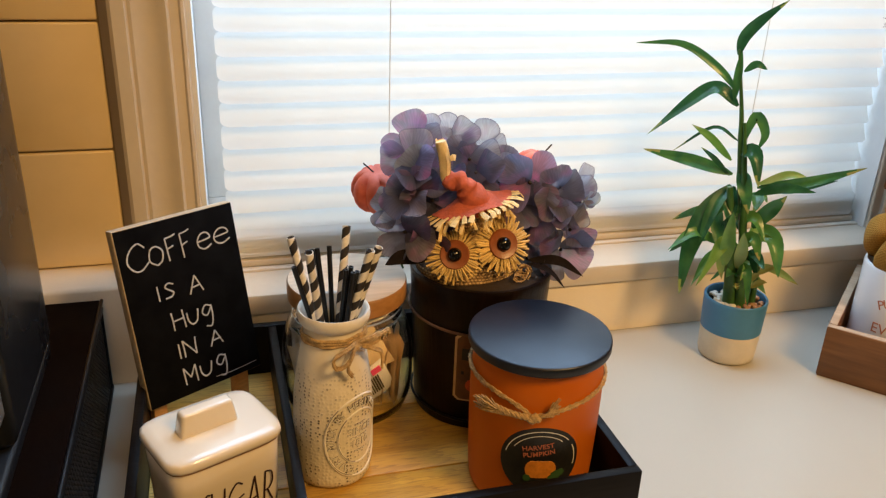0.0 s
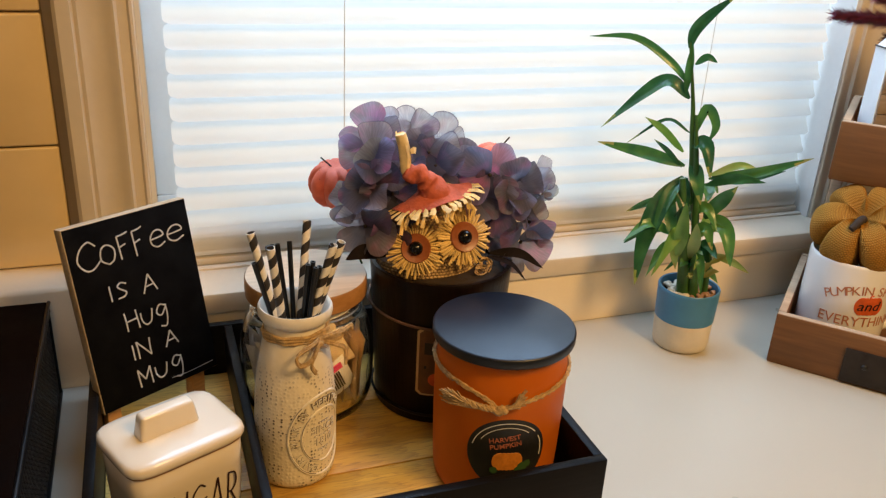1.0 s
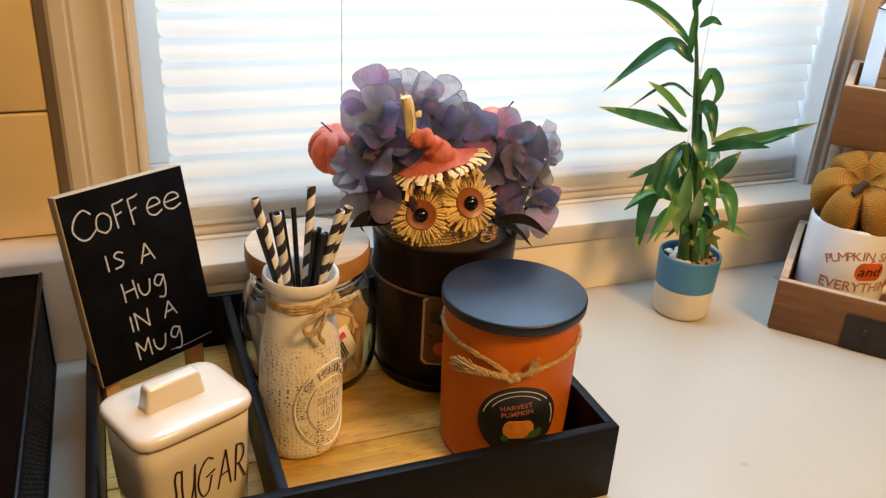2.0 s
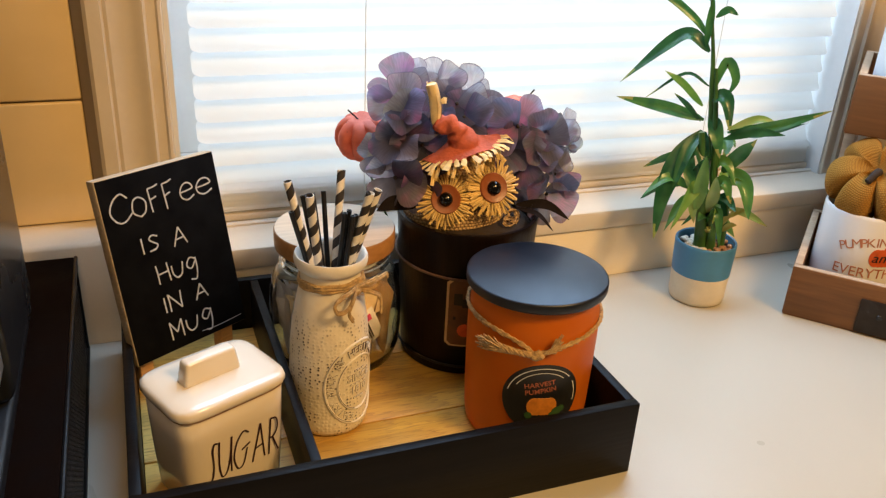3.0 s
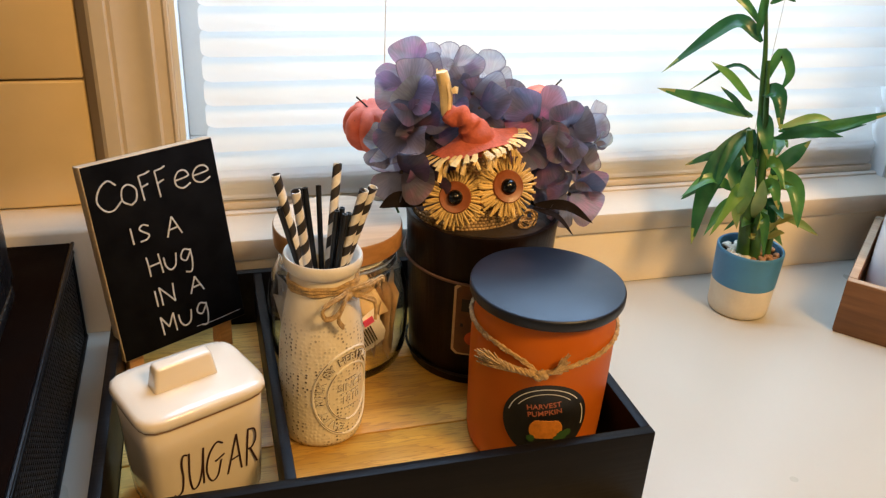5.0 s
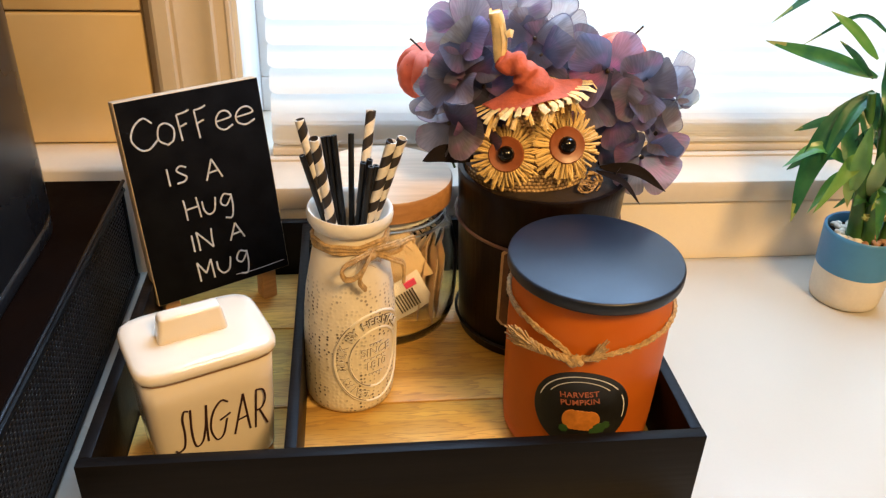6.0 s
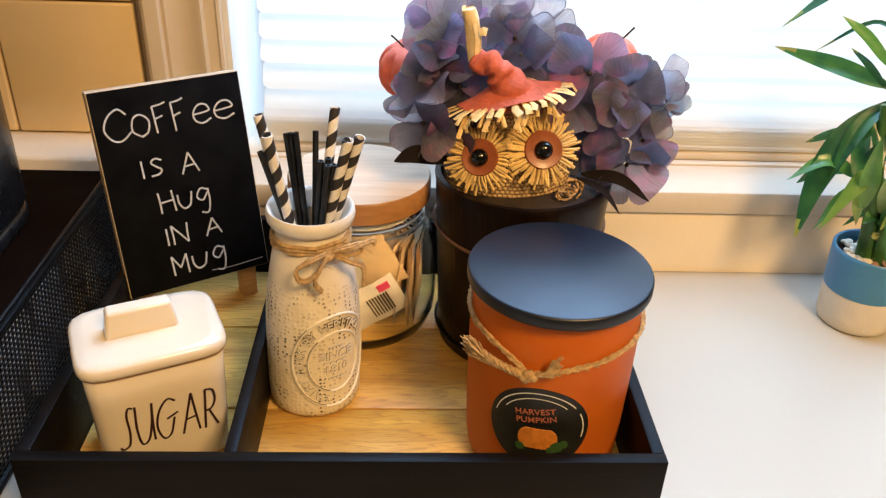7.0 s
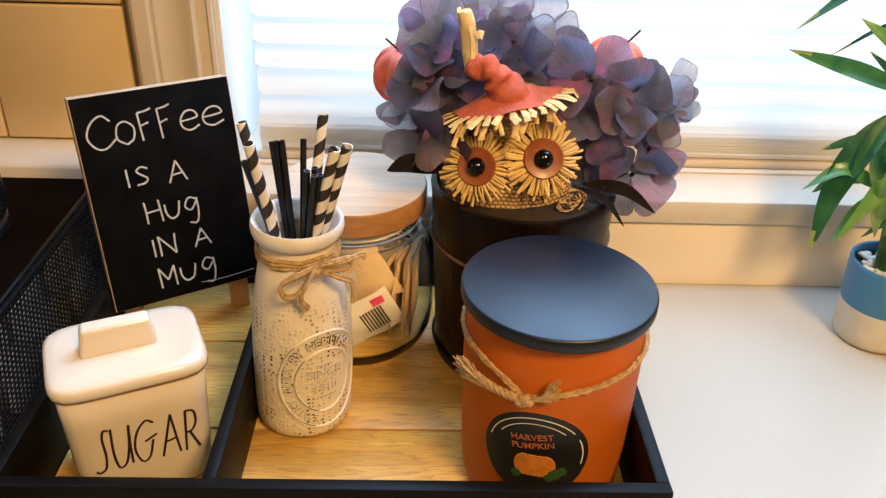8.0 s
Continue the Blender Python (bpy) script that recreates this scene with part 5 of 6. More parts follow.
for k in range(17):             # the crowded inside of the bunch, its shade put into dark tints
    a, e = rq.uniform(0, 2 * math.pi), rq.uniform(0.0, 1.1)
    fx = -0.068 + 0.058 * math.cos(a) * math.cos(e)
    floret(fx, -0.074 + 0.026 * math.sin(a) * math.cos(e), 0.168 + (0.056 if fx < -0.05 else 0.032) * math.sin(e), (0.6 * math.cos(a), -0.7, 0.5), rq.uniform(0, 90), "nndn", 0.95)
rs = random.Random(2)
for k in range(9):
    a = rs.uniform(0, 6.28)
    e = Vector((0.050 * math.cos(a), 0.030 * abs(math.sin(a)) + 0.006, 0.06 + 0.03 * rs.random()))
    part("stem", tube(smooth_path([(0.012 * math.cos(a), 0.012 * math.sin(a), -0.01), e * 0.55 + Vector((0, 0, 0.012)), e], 4), 0.0015, 6), M["stalk"], flowers)


def blade(name, P, width, material, parent, fold=0.25, flat=None, label="", twist=0.0, wave=0.0):
    """A lance-shaped leaf along a path, folded a little at its midrib; it may twist and its edges may wave."""
    path = smooth_path(P, 6)
    n = len(path)
    bm = bmesh.new()
    rows = []
    for i, p in enumerate(path):
        t = i / (n - 1)
        d = (path[min(n - 1, i + 1)] - path[max(0, i - 1)]).normalized()
        side = d.cross(Vector(flat or (0, 0, 1)))
        if side.length < 0.05:
            side = d.cross(Vector((0.6, -0.8, 0)))
        side.normalize()
        side = (Matrix.Rotation(radians(twist * t), 3, d) @ side).normalized()
        up = side.cross(d)
        w = width * 0.5 * (math.sin(math.pi * min(1, 0.02 + 0.98 * t) ** 0.85) ** 0.85 if t < 0.999 else 0.0) + 0.0002
        rows.append([bm.verts.new(p + side * (w * k) + up * (abs(k) * w * (fold + wave * math.sin(9 * t + 2 * k)))) for k in (-1, -0.5, 0, 0.5, 1)])
    for a, c in zip(rows, rows[1:]):
        for k in range(4):
            bm.faces.new((a[k], a[k + 1], c[k + 1], c[k]))
    return part(name, bm, material, parent, label, 180)


for P, w in (([(0.036, -0.020, 0.030), (0.060, -0.029, 0.031), (0.0815, -0.0345, 0.017)], 0.0080), ([(0.032, -0.026, 0.030), (0.047, -0.040, 0.028), (0.0585, -0.0490, 0.015)], 0.0042),
             ([(-0.052, -0.012, 0.034), (-0.075, -0.020, 0.042), (-0.090, -0.024, 0.038)], 0.012)):
    blade("leaf", P, w, M["darkleaf"], flowers, 0.2, flat=(0.3, -0.9, 0.4))


def small_pumpkin(place, tilt, r, stem_d):
    th = thing("pumpkin_pick", "small speckled coral foam pumpkin on a wire among flowers", "pumpkin", pose(*place) @ pose(0, 0, 0, *tilt), "pumpkin picks")
    bm = bmesh.new()
    rings = []
    for i in range(13):
        ph = math.pi * i / 12
        ring = []
        for j in range(48):
            a = 2 * math.pi * j / 48
            lobe = 1 - 0.22 * (1 - abs(math.sin(a * 4))) ** 2.2
            rr = r * math.sin(ph) * lobe
            ring.append(bm.verts.new((rr * math.cos(a), rr * math.sin(a), 0.92 * r * math.cos(ph) * (1 - 0.22 * math.exp(-(math.sin(ph) / 0.35) ** 2)))))
        rings.append(ring)
    for a, c in zip(rings, rings[1:]):
        for j in range(48):
            bm.faces.new((a[j], a[(j + 1) % 48], c[(j + 1) % 48], c[j]))
    bmesh.ops.remove_doubles(bm, verts=bm.verts[:], dist=0.0002)
    part("body", bm, M["foam"], th, smooth=60)
    part("stem", tube([(0, 0, r * 0.6), (stem_d[0] * 0.5, stem_d[1] * 0.5, r * 0.9), (stem_d[0], stem_d[1], r * 1.0 + stem_d[2])], 0.0007, 6), M["darkstem"], th, "thin dark wire stem")
    part("pick_wire", tube([(0, 0, -r * 0.7), (0.004, -0.01, -r * 1.8), (0.012, -0.02, -r * 3.2)], 0.001, 6), M["stalk"], th)


small_pumpkin((-0.1520, -0.0520, 0.2020), (10, -8, 0), 0.0238, (-0.010, 0.0, 0.004))
small_pumpkin((-0.0130, -0.0690, 0.2170), (4, 14, 0), 0.0215, (0.008, 0.0, 0.006))

# ---- owl figure: one mesh with several materials ----
OWL = [M["burlap"], M["raffia"], M["eyering"], M["pupil"], M["felt"], M["palestraw"]]
ob_bm = bmesh.new()


def paint(start, idx):
    ob_bm.faces.ensure_lookup_table()
    for f in ob_bm.faces[start:]:
        f.material_index = idx


def mark():
    return len(ob_bm.faces)


s0 = mark()
lathe([(0.0, -0.018), (0.034, -0.016), (0.041, -0.004), (0.0405, 0.008), (0.037, 0.024), (0.035, 0.040), (0.033, 0.062), (0.022, 0.076), (0.0, 0.080)], 40, ob_bm, pose(-0.083, -0.104, 0.142) @ Matrix.Diagonal((1.10, 0.90, 1, 1)))
paint(s0, 0)
ro = random.Random(31)


def ribbon(bm, pts, w, normal):
    P = [Vector(p) for p in pts]
    rows = []
    for i, p in enumerate(P):
        d = (P[min(len(P) - 1, i + 1)] - P[max(0, i - 1)]).normalized()
        side = d.cross(normal).normalized()
        k = 1.0 if i else 0.7
        rows.append([bm.verts.new(p - side * w * k + normal * 0.0003), bm.verts.new(p + normal * 0.0008), bm.verts.new(p + side * w * k + normal * 0.0002)])
    for a, c in zip(rows, rows[1:]):
        for q in range(2):
            bm.faces.new((a[q], a[q + 1], c[q + 1], c[q]))


def owl_eye(x, y, zz, yaw, pitch, scale):
    m = pose(x, y, zz, 0, 0, yaw) @ pose(0, 0, 0, 90 - pitch) @ Matrix.Scale(scale, 4)
    nrm = (m.to_3x3() @ Vector((0, 0, 1))).normalized()
    s = mark()
    for layer in range(2):
        n = 42
        for i in range(n):
            a = 2 * math.pi * (i + ro.uniform(-0.3, 0.3)) / n
            R = (0.0222 if layer == 0 else 0.0196) * ro.uniform(0.88, 1.08)
            lift = 0.001 + 0.0016 * layer
            aa = a + ro.uniform(-0.08, 0.08)
            pts = [m @ Vector((0.008 * math.cos(a), 0.008 * math.sin(a), lift + 0.0006)), m @ Vector((0.014 * math.cos(a), 0.014 * math.sin(a), lift + 0.0012)),
                   m @ Vector((R * math.cos(aa), R * math.sin(aa), lift + ro.uniform(-0.0015, 0.0012)))]
            ribbon(ob_bm, pts, ro.uniform(0.0006, 0.0011), nrm)
    paint(s, 1)
    s = mark()
    lathe([(0, 0.0030), (0.0104, 0.0030), (0.0112, 0.0040), (0.0104, 0.0052), (0.0086, 0.0049), (0.0070, 0.0046), (0.0, 0.0046)], 36, ob_bm, m)
    paint(s, 2)
    s = mark()
    lathe([(0.0053, 0.0044), (0.0051, 0.0062), (0.0039, 0.0080), (0.0020, 0.0090), (0.0, 0.0093)], 28, ob_bm, m)
    paint(s, 3)


owl_eye(-0.1050, -0.1380, 0.1725, -18, 22, 1.10)
owl_eye(-0.0660, -0.1405, 0.1797, 4, 24, 1.14)
# felt hat: wide flat brim, narrow twisted cone, raffia stem
s0 = mark()
hat_m = pose(-0.0890, -0.1275, 0.2140, -2, -14, 0)
rings = []
for i in range(7):
    u = i / 6
    ring = []
    for j in range(40):
        a = 2 * math.pi * j / 40
        rr = 0.0090 + 0.0245 * u + 0.0010 * math.sin(5 * a) * u
        ring.append(ob_bm.verts.new(hat_m @ Vector((rr * 1.02 * math.cos(a), rr * 0.64 * math.sin(a), 0.0075 * (1 - u) ** 2.2 - 0.003 * u * u + 0.0012 * u * math.sin(4 * a + 1)))))
    rings.append(ring)
for a, c in zip(rings, rings[1:]):
    for j in range(40):
        ob_bm.faces.new((a[j], a[(j + 1) % 40], c[(j + 1) % 40], c[j]))
cone = smooth_path([(-0.0870, -0.1275, 0.2110), (-0.0905, -0.1300, 0.2195), (-0.0945, -0.1312, 0.2255), (-0.0975, -0.1316, 0.2295), (-0.1015, -0.1312, 0.2325), (-0.1065, -0.1300, 0.2332), (-0.1105, -0.1285, 0.2335), (-0.1128, -0.1272, 0.2350)], 6)
girth = ((0.0, 0.0165), (0.14, 0.0125), (0.28, 0.0082), (0.38, 0.0094), (0.47, 0.0072), (0.58, 0.0086), (0.68, 0.0066), (0.80, 0.0070), (0.92, 0.0056), (1.0, 0.0042))


def girth_at(t):
    for (t0, r0), (t1, r1) in zip(girth, girth[1:]):
        if t <= t1:
            k = (t - t0) / (t1 - t0)
            k = k * k * (3 - 2 * k)
            return r0 + (r1 - r0) * k
    return girth[-1][1]


first = len(ob_bm.verts)
tube(cone, girth_at, 20, ob_bm)
ob_bm.verts.ensure_lookup_table()
for i, c in enumerate(cone):
    t = i / (len(cone) - 1)
    for k in range(20):
        v = ob_bm.verts[first + i * 20 + k]
        d = v.co - c
        v.co = c + d * (1 + (0.13 * math.sin(2 * (2 * math.pi * k / 20) + 13 * t) + 0.09 * math.sin(3 * (2 * math.pi * k / 20) - 21 * t)) * min(1, 4 * t))
paint(s0, 4)
s0 = mark()
for i in range(36):
    a = 2 * math.pi * (i + ro.uniform(-0.35, 0.35)) / 36
    c, s = math.cos(a), math.sin(a)
    k = ro.uniform(0.0075, 0.0130) * (0.85 if s < -0.3 else 1.0)
    p0 = hat_m @ Vector((0.0330 * c, 0.0209 * s, -0.0030))
    side = hat_m.to_3x3() @ Vector((c, s, 0))
    p1 = p0 + side * k * 0.55 + Vector((ro.uniform(-0.001, 0.001), 0, -0.0012))
    p2 = p0 + side * k * 0.95 + Vector((ro.uniform(-0.003, 0.003), 0, -k * ro.uniform(0.25, 0.6)))
    ribbon(ob_bm, [p0 - side * 0.003, p1, p2], ro.uniform(0.0014, 0.0026), (hat_m.to_3x3() @ Vector((0.5 * c, 0.5 * s, 0.75))).normalized())
paint(s0, 1)
s0 = mark()
STRAW = [(-0.1122, -0.1268, 0.2330), (-0.1126, -0.1268, 0.2400), (-0.1134, -0.1266, 0.2500), (-0.1150, -0.1262, 0.2580), (-0.1172, -0.1258, 0.2650)]
tube(smooth_path(STRAW, 4), lambda t: 0.0026 + 0.0028 * min(1, 2.2 * t) - 0.0012 * t + 0.0004 * math.sin(9 * t), 9, ob_bm)
for k in range(5):
    a = 1.35 * k
    o = Vector((math.cos(a), math.sin(a), 0))
    ribbon(ob_bm, [Vector(p) + o * (0.0030 + 0.0018 * min(1, i / 2) - 0.0004 * i) + Vector((0, 0, 0.0008 * (k % 3) if i == 4 else 0)) for i, p in enumerate(STRAW)], 0.0028, Vector((math.cos(a), math.sin(a), 0.1)).normalized())
ribbon(ob_bm, [(-0.1105, -0.1310, 0.2520), (-0.1078, -0.1315, 0.2535), (-0.1056, -0.1305, 0.2525)], 0.0026, Vector((0, -0.9, 0.4)).normalized())
paint(s0, 5)
s0 = mark()
for k in range(16):             # loose straw brows between the brim and the eyes
    t = k / 15
    p0 = Vector((-0.1200 + 0.060 * t, -0.1340 - 0.010 * math.sin(math.pi * t), 0.2000 + 0.018 * t + ro.uniform(-0.002, 0.002)))
    d = Vector((ro.uniform(-0.5, 0.7), -0.75, -0.65)).normalized() * ro.uniform(0.012, 0.019)
    ribbon(ob_bm, [p0, p0 + d * 0.5 + Vector((0, -0.001, 0.001)), p0 + d], ro.uniform(0.0010, 0.0016), Vector((0.1 * ro.uniform(-1, 1), -0.75, 0.6)).normalized())
paint(s0, 1)
s0 = mark()
for k in range(7):
    p = Vector((-0.0490 + 0.0018 * k, -0.1440 + 0.0020 * k, 0.1480 + ro.uniform(-0.001, 0.003)))
    loop = [p + Vector((0.0050 * math.cos(q + k), 0.0035 * math.sin(q + k) * (k % 2), 0.0040 * math.sin(q + k) + 0.0005 * q)) for q in (0, 1.1, 2.2, 3.3, 4.4, 5.2)]
    tube(smooth_path(loop, 3), 0.0007, 5, ob_bm)
paint(s0, 0)
solo("owl_figure", ob_bm, OWL, "burlap owl figure with raffia-fringed eyes and rust felt hat", "figurine")

# ---- lucky bamboo ----
PX, PY = 0.2250, -0.0705
pot = thing("plant_pot", "cylindrical plant pot with blue glazed top and cream base", "pot", pose(PX, PY, 0.0003))
part("base", lathe([(0.0, 0.0), (0.0262, 0.0), (0.0284, 0.0015), (0.0295, 0.006), (0.0307, 0.0330), (0.0287, 0.0330), (0.0, 0.012)], 56), M["creampot"], pot, "unglazed cream lower half", 50)
part("glazed_top", lathe([(0.0309, 0.0331), (0.0322, 0.0660), (0.0321, 0.0684), (0.0310, 0.0694), (0.0297, 0.0686), (0.0292, 0.0600), (0.0289, 0.0331)], 56, closed=True), M["bluepot"], pot, "blue glazed upper half", 50)
part("soil", lathe([(0.0, 0.0600), (0.0290, 0.0596), (0.0288, 0.050), (0.0, 0.050)], 32), M["darkstem"], pot)
rk = random.Random(9)


def pebble_mesh(mat):
    bm = bmesh.new()
    bmesh.ops.create_icosphere(bm, subdivisions=2, radius=1.0)
    for v in bm.verts:
        v.co *= 1 + 0.12 * noise.noise(v.co * 1.4)
    me = mesh_of("pebble", bm, 180)
    me.materials.append(mat)
    return me


pw, pb = pebble_mesh(M["pebblew"]), pebble_mesh(M["pebbleb"])
for k in range(58):
    a, rr = rk.uniform(0, 2 * math.pi), 0.0262 * math.sqrt(rk.random())
    x, y = rr * math.cos(a), rr * math.sin(a)
    pale = (x * 0.79 - y * 0.61) < 0.002
    m = pose(x, y, 0.0615 + rk.uniform(0, 0.0022), rk.uniform(-30, 30), rk.uniform(-30, 30), rk.uniform(0, 360)) @ Matrix.Diagonal((0.0036 * rk.uniform(0.8, 1.3), 0.0029, 0.0023, 1))
    shared("pebble", pw if pale else pb, pot, m)

plant = thing("lucky_bamboo", "lucky bamboo with green arching leaves in a small pot", "plant", pose(PX, PY, 0.060))


def rel(p):
    return (p[0] - PX, p[1] - PY, p[2] - 0.060)


def culm(pts, r, taper=0.5):
    P = smooth_path([rel(p) for p in pts], 8)
    n = len(P)
    part("stalk", tube(P, lambda t: (r * (1 - taper * t)) * (1 + 0.12 * math.exp(-((t * 7) % 1 - 0.5) ** 2 / 0.004)), 12), M["stalk"], plant)


culm([(0.230, -0.072, 0.058), (0.226, -0.068, 0.114), (0.216, -0.061, 0.169), (0.208, -0.055, 0.226), (0.204, -0.051, 0.263), (0.195, -0.044, 0.318)], 0.0054, 0.78)
culm([(0.2165, -0.073, 0.058), (0.210, -0.069, 0.116), (0.200, -0.061, 0.187)], 0.0072, 0.6)
culm([(0.224, -0.080, 0.058), (0.219, -0.076, 0.110), (0.212, -0.066, 0.190), (0.207, -0.056, 0.250)], 0.0058, 0.75)
culm([(0.239, -0.078, 0.058), (0.238, -0.078, 0.098), (0.234, -0.075, 0.150)], 0.0036)
VIEW = (-0.55, -0.72, 0.42)


rv = random.Random(6)


def leaf(*P, w=0.012, pale=False):
    ob = blade("leaf", [rel(p) for p in P], w * 0.84, [M["leafpale"] if pale else M["leaf"], M["leaftip"]], plant, 0.22 + 0.2 * rv.random(), flat=VIEW, twist=rv.uniform(-55, 55), wave=0.22)
    n = len(ob.data.polygons)
    if (n + int(P[0][2] * 1000)) % 2:
        for poly in ob.data.polygons[n - 6:]:
            poly.material_index = 1


leaf((0.195, -0.044, 0.313), (0.197, -0.046, 0.330), (0.206, -0.053, 0.346), (0.223, -0.066, 0.366), w=0.013)
leaf((0.199, -0.047, 0.278), (0.183, -0.035, 0.298), (0.154, -0.013, 0.318), (0.119, 0.015, 0.315), w=0.009)
leaf((0.201, -0.049, 0.298), (0.209, -0.055, 0.306), (0.217, -0.061, 0.302), w=0.008)
leaf((0.197, -0.047, 0.270), (0.196, -0.047, 0.295), (0.197, -0.046, 0.318), w=0.009)
leaf((0.201, -0.049, 0.265), (0.185, -0.036, 0.280), (0.167, -0.022, 0.265), (0.136, 0.001, 0.225), w=0.017)
leaf((0.203, -0.051, 0.211), (0.183, -0.041, 0.231), (0.164, -0.033, 0.244), w=0.010, pale=True)
leaf((0.206, -0.053, 0.197), (0.174, -0.028, 0.205), (0.135, 0.002, 0.210), w=0.015)
leaf((0.206, -0.053, 0.231), (0.189, -0.033, 0.240), (0.163, -0.007, 0.209), w=0.004)
leaf((0.208, -0.055, 0.226), (0.215, -0.060, 0.257), (0.224, -0.067, 0.242), (0.221, -0.064, 0.224), w=0.011)
leaf((0.209, -0.055, 0.221), (0.213, -0.071, 0.222), (0.214, -0.085, 0.194), w=0.018)
leaf((0.226, -0.068, 0.187), (0.260, -0.095, 0.200), (0.298, -0.125, 0.222), w=0.012)
leaf((0.228, -0.070, 0.190), (0.250, -0.088, 0.190), (0.280, -0.112, 0.206), w=0.010)
leaf((0.225, -0.067, 0.180), (0.239, -0.091, 0.194), (0.255, -0.116, 0.197), w=0.012)
leaf((0.225, -0.068, 0.190), (0.250, -0.081, 0.203), (0.270, -0.090, 0.199), w=0.009, pale=True)
leaf((0.204, -0.051, 0.195), (0.186, -0.047, 0.213), (0.171, -0.045, 0.224), w=0.006)
leaf((0.204, -0.051, 0.183), (0.181, -0.055, 0.157), (0.164, -0.062, 0.122), (0.153, -0.075, 0.080), w=0.024)
leaf((0.206, -0.053, 0.186), (0.188, -0.058, 0.165), (0.172, -0.066, 0.130), w=0.015)
leaf((0.199, -0.047, 0.165), (0.193, -0.062, 0.146), (0.191, -0.079, 0.122), w=0.015)
leaf((0.228, -0.070, 0.145), (0.234, -0.081, 0.167), (0.242, -0.094, 0.187), w=0.019)
leaf((0.232, -0.073, 0.150), (0.237, -0.096, 0.140), (0.235, -0.114, 0.109), w=0.018)
leaf((0.237, -0.077, 0.107), (0.248, -0.098, 0.107), (0.257, -0.118, 0.101), w=0.009, pale=True)
leaf((0.210, -0.056, 0.116), (0.192, -0.061, 0.110), (0.172, -0.065, 0.082), w=0.013, pale=True)
leaf((0.204, -0.050, 0.128), (0.186, -0.025, 0.116), (0.179, -0.006, 0.095), w=0.010)
leaf((0.203, -0.050, 0.165), (0.187, -0.028, 0.150), (0.177, -0.005, 0.132), w=0.009)
leaf((0.216, -0.061, 0.120), (0.201, -0.068, 0.145), (0.194, -0.081, 0.166), w=0.015)
leaf((0.229, -0.071, 0.120), (0.225, -0.090, 0.122), (0.221, -0.109, 0.117), w=0.012)
leaf((0.211, -0.057, 0.203), (0.211, -0.069, 0.190), (0.211, -0.082, 0.165), w=0.017)
leaf((0.209, -0.055, 0.185), (0.201, -0.065, 0.165), (0.201, -0.081, 0.141), w=0.016)
leaf((0.214, -0.060, 0.150), (0.222, -0.078, 0.158), (0.226, -0.095, 0.140), w=0.015)
leaf((0.212, -0.065, 0.125), (0.200, -0.070, 0.112), (0.196, -0.080, 0.095), w=0.012, pale=True)
leaf((0.222, -0.072, 0.105), (0.216, -0.086, 0.112), (0.206, -0.096, 0.100), w=0.010, pale=True)
leaf((0.205, -0.070, 0.136), (0.188, -0.076, 0.128), (0.164, -0.085, 0.093), w=0.016, pale=True)
leaf((0.200, -0.060, 0.126), (0.170, -0.060, 0.140), (0.142, -0.060, 0.123), w=0.013)
leaf((0.200, -0.074, 0.106), (0.194, -0.084, 0.142), (0.188, -0.090, 0.172), w=0.016, pale=True)
leaf((0.214, -0.076, 0.104), (0.208, -0.088, 0.130), (0.203, -0.092, 0.150), w=0.014, pale=True)
for bx, by, bz, tx, ty, tz in ((0.221, -0.086, 0.090, 0.227, -0.097, 0.106), (0.229, -0.084, 0.084, 0.238, -0.096, 0.095), (0.213, -0.082, 0.084, 0.204, -0.094, 0.091), (0.236, -0.082, 0.098, 0.246, -0.098, 0.112)):
    blade("sheath", [rel((bx, by, bz)), rel(((bx + tx) / 2 + 0.001, (by + ty) / 2, (bz + tz) / 2 + 0.003)), rel((tx, ty, tz))], 0.006, M["leaftip"], plant, 0.5, flat=VIEW, label="dry tan leaf sheath")
rl = random.Random(40)
for k in range(16):
    z0 = 0.085 + 0.085 * rl.random()
    a = rl.uniform(0, 2 * math.pi)
    o = Vector((0.221 + rl.uniform(-0.008, 0.010), -0.070 + rl.uniform(-0.008, 0.006), z0))
    ln = rl.uniform(0.028, 0.050)
    d = Vector((math.cos(a), math.sin(a) * 0.8, 0))
    leaf(o, o + d * ln * 0.45 + Vector((0, 0, ln * rl.uniform(0.15, 0.45))), o + d * ln * 0.9 + Vector((0, 0, -ln * rl.uniform(-0.3, 0.55))), w=rl.uniform(0.008, 0.015), pale=k % 3 == 0)

# ---- two-tier crate stand ----
crate_m = pose(0.2930, -0.1300, 0.0003, 0, 0, -48.5)     # x along the front, y into the crate
stand = thing("tiered_stand", "brown stained wooden two-tier crate stand on the counter", "stand", crate_m)


def tier(x0, x1, y0, y1, z0, hh):
    t = 0.0085
    for lo, hi in (((x0, y0, z0 + 0.0015), (x1, y0 + t, z0 + hh)), ((x0, y1 - t, z0 + 0.0015), (x1, y1, z0 + hh)),
                   ((x0, y0 + t, z0 + 0.0015), (x0 + t, y1 - t, z0 + hh)), ((x1 - t, y0 + t, z0 + 0.0015), (x1, y1 - t, z0 + hh))):
        part("side_board", box(lo, hi, 0.0008), M["crate"], stand)
        e = 0.0006
        part("worn_edge", box((lo[0] + e, lo[1] + e, hi[2] - 0.0002), (hi[0] - e, hi[1] - e, hi[2] + 0.0006), 0.0002), M["crateedge"], stand, "pale worn top edge")
    part("bottom_board", box((x0 + 0.001, y0 + 0.001, z0), (x1 - 0.001, y1 - 0.001, z0 + 0.006)), M["crate"], stand, smooth=0)


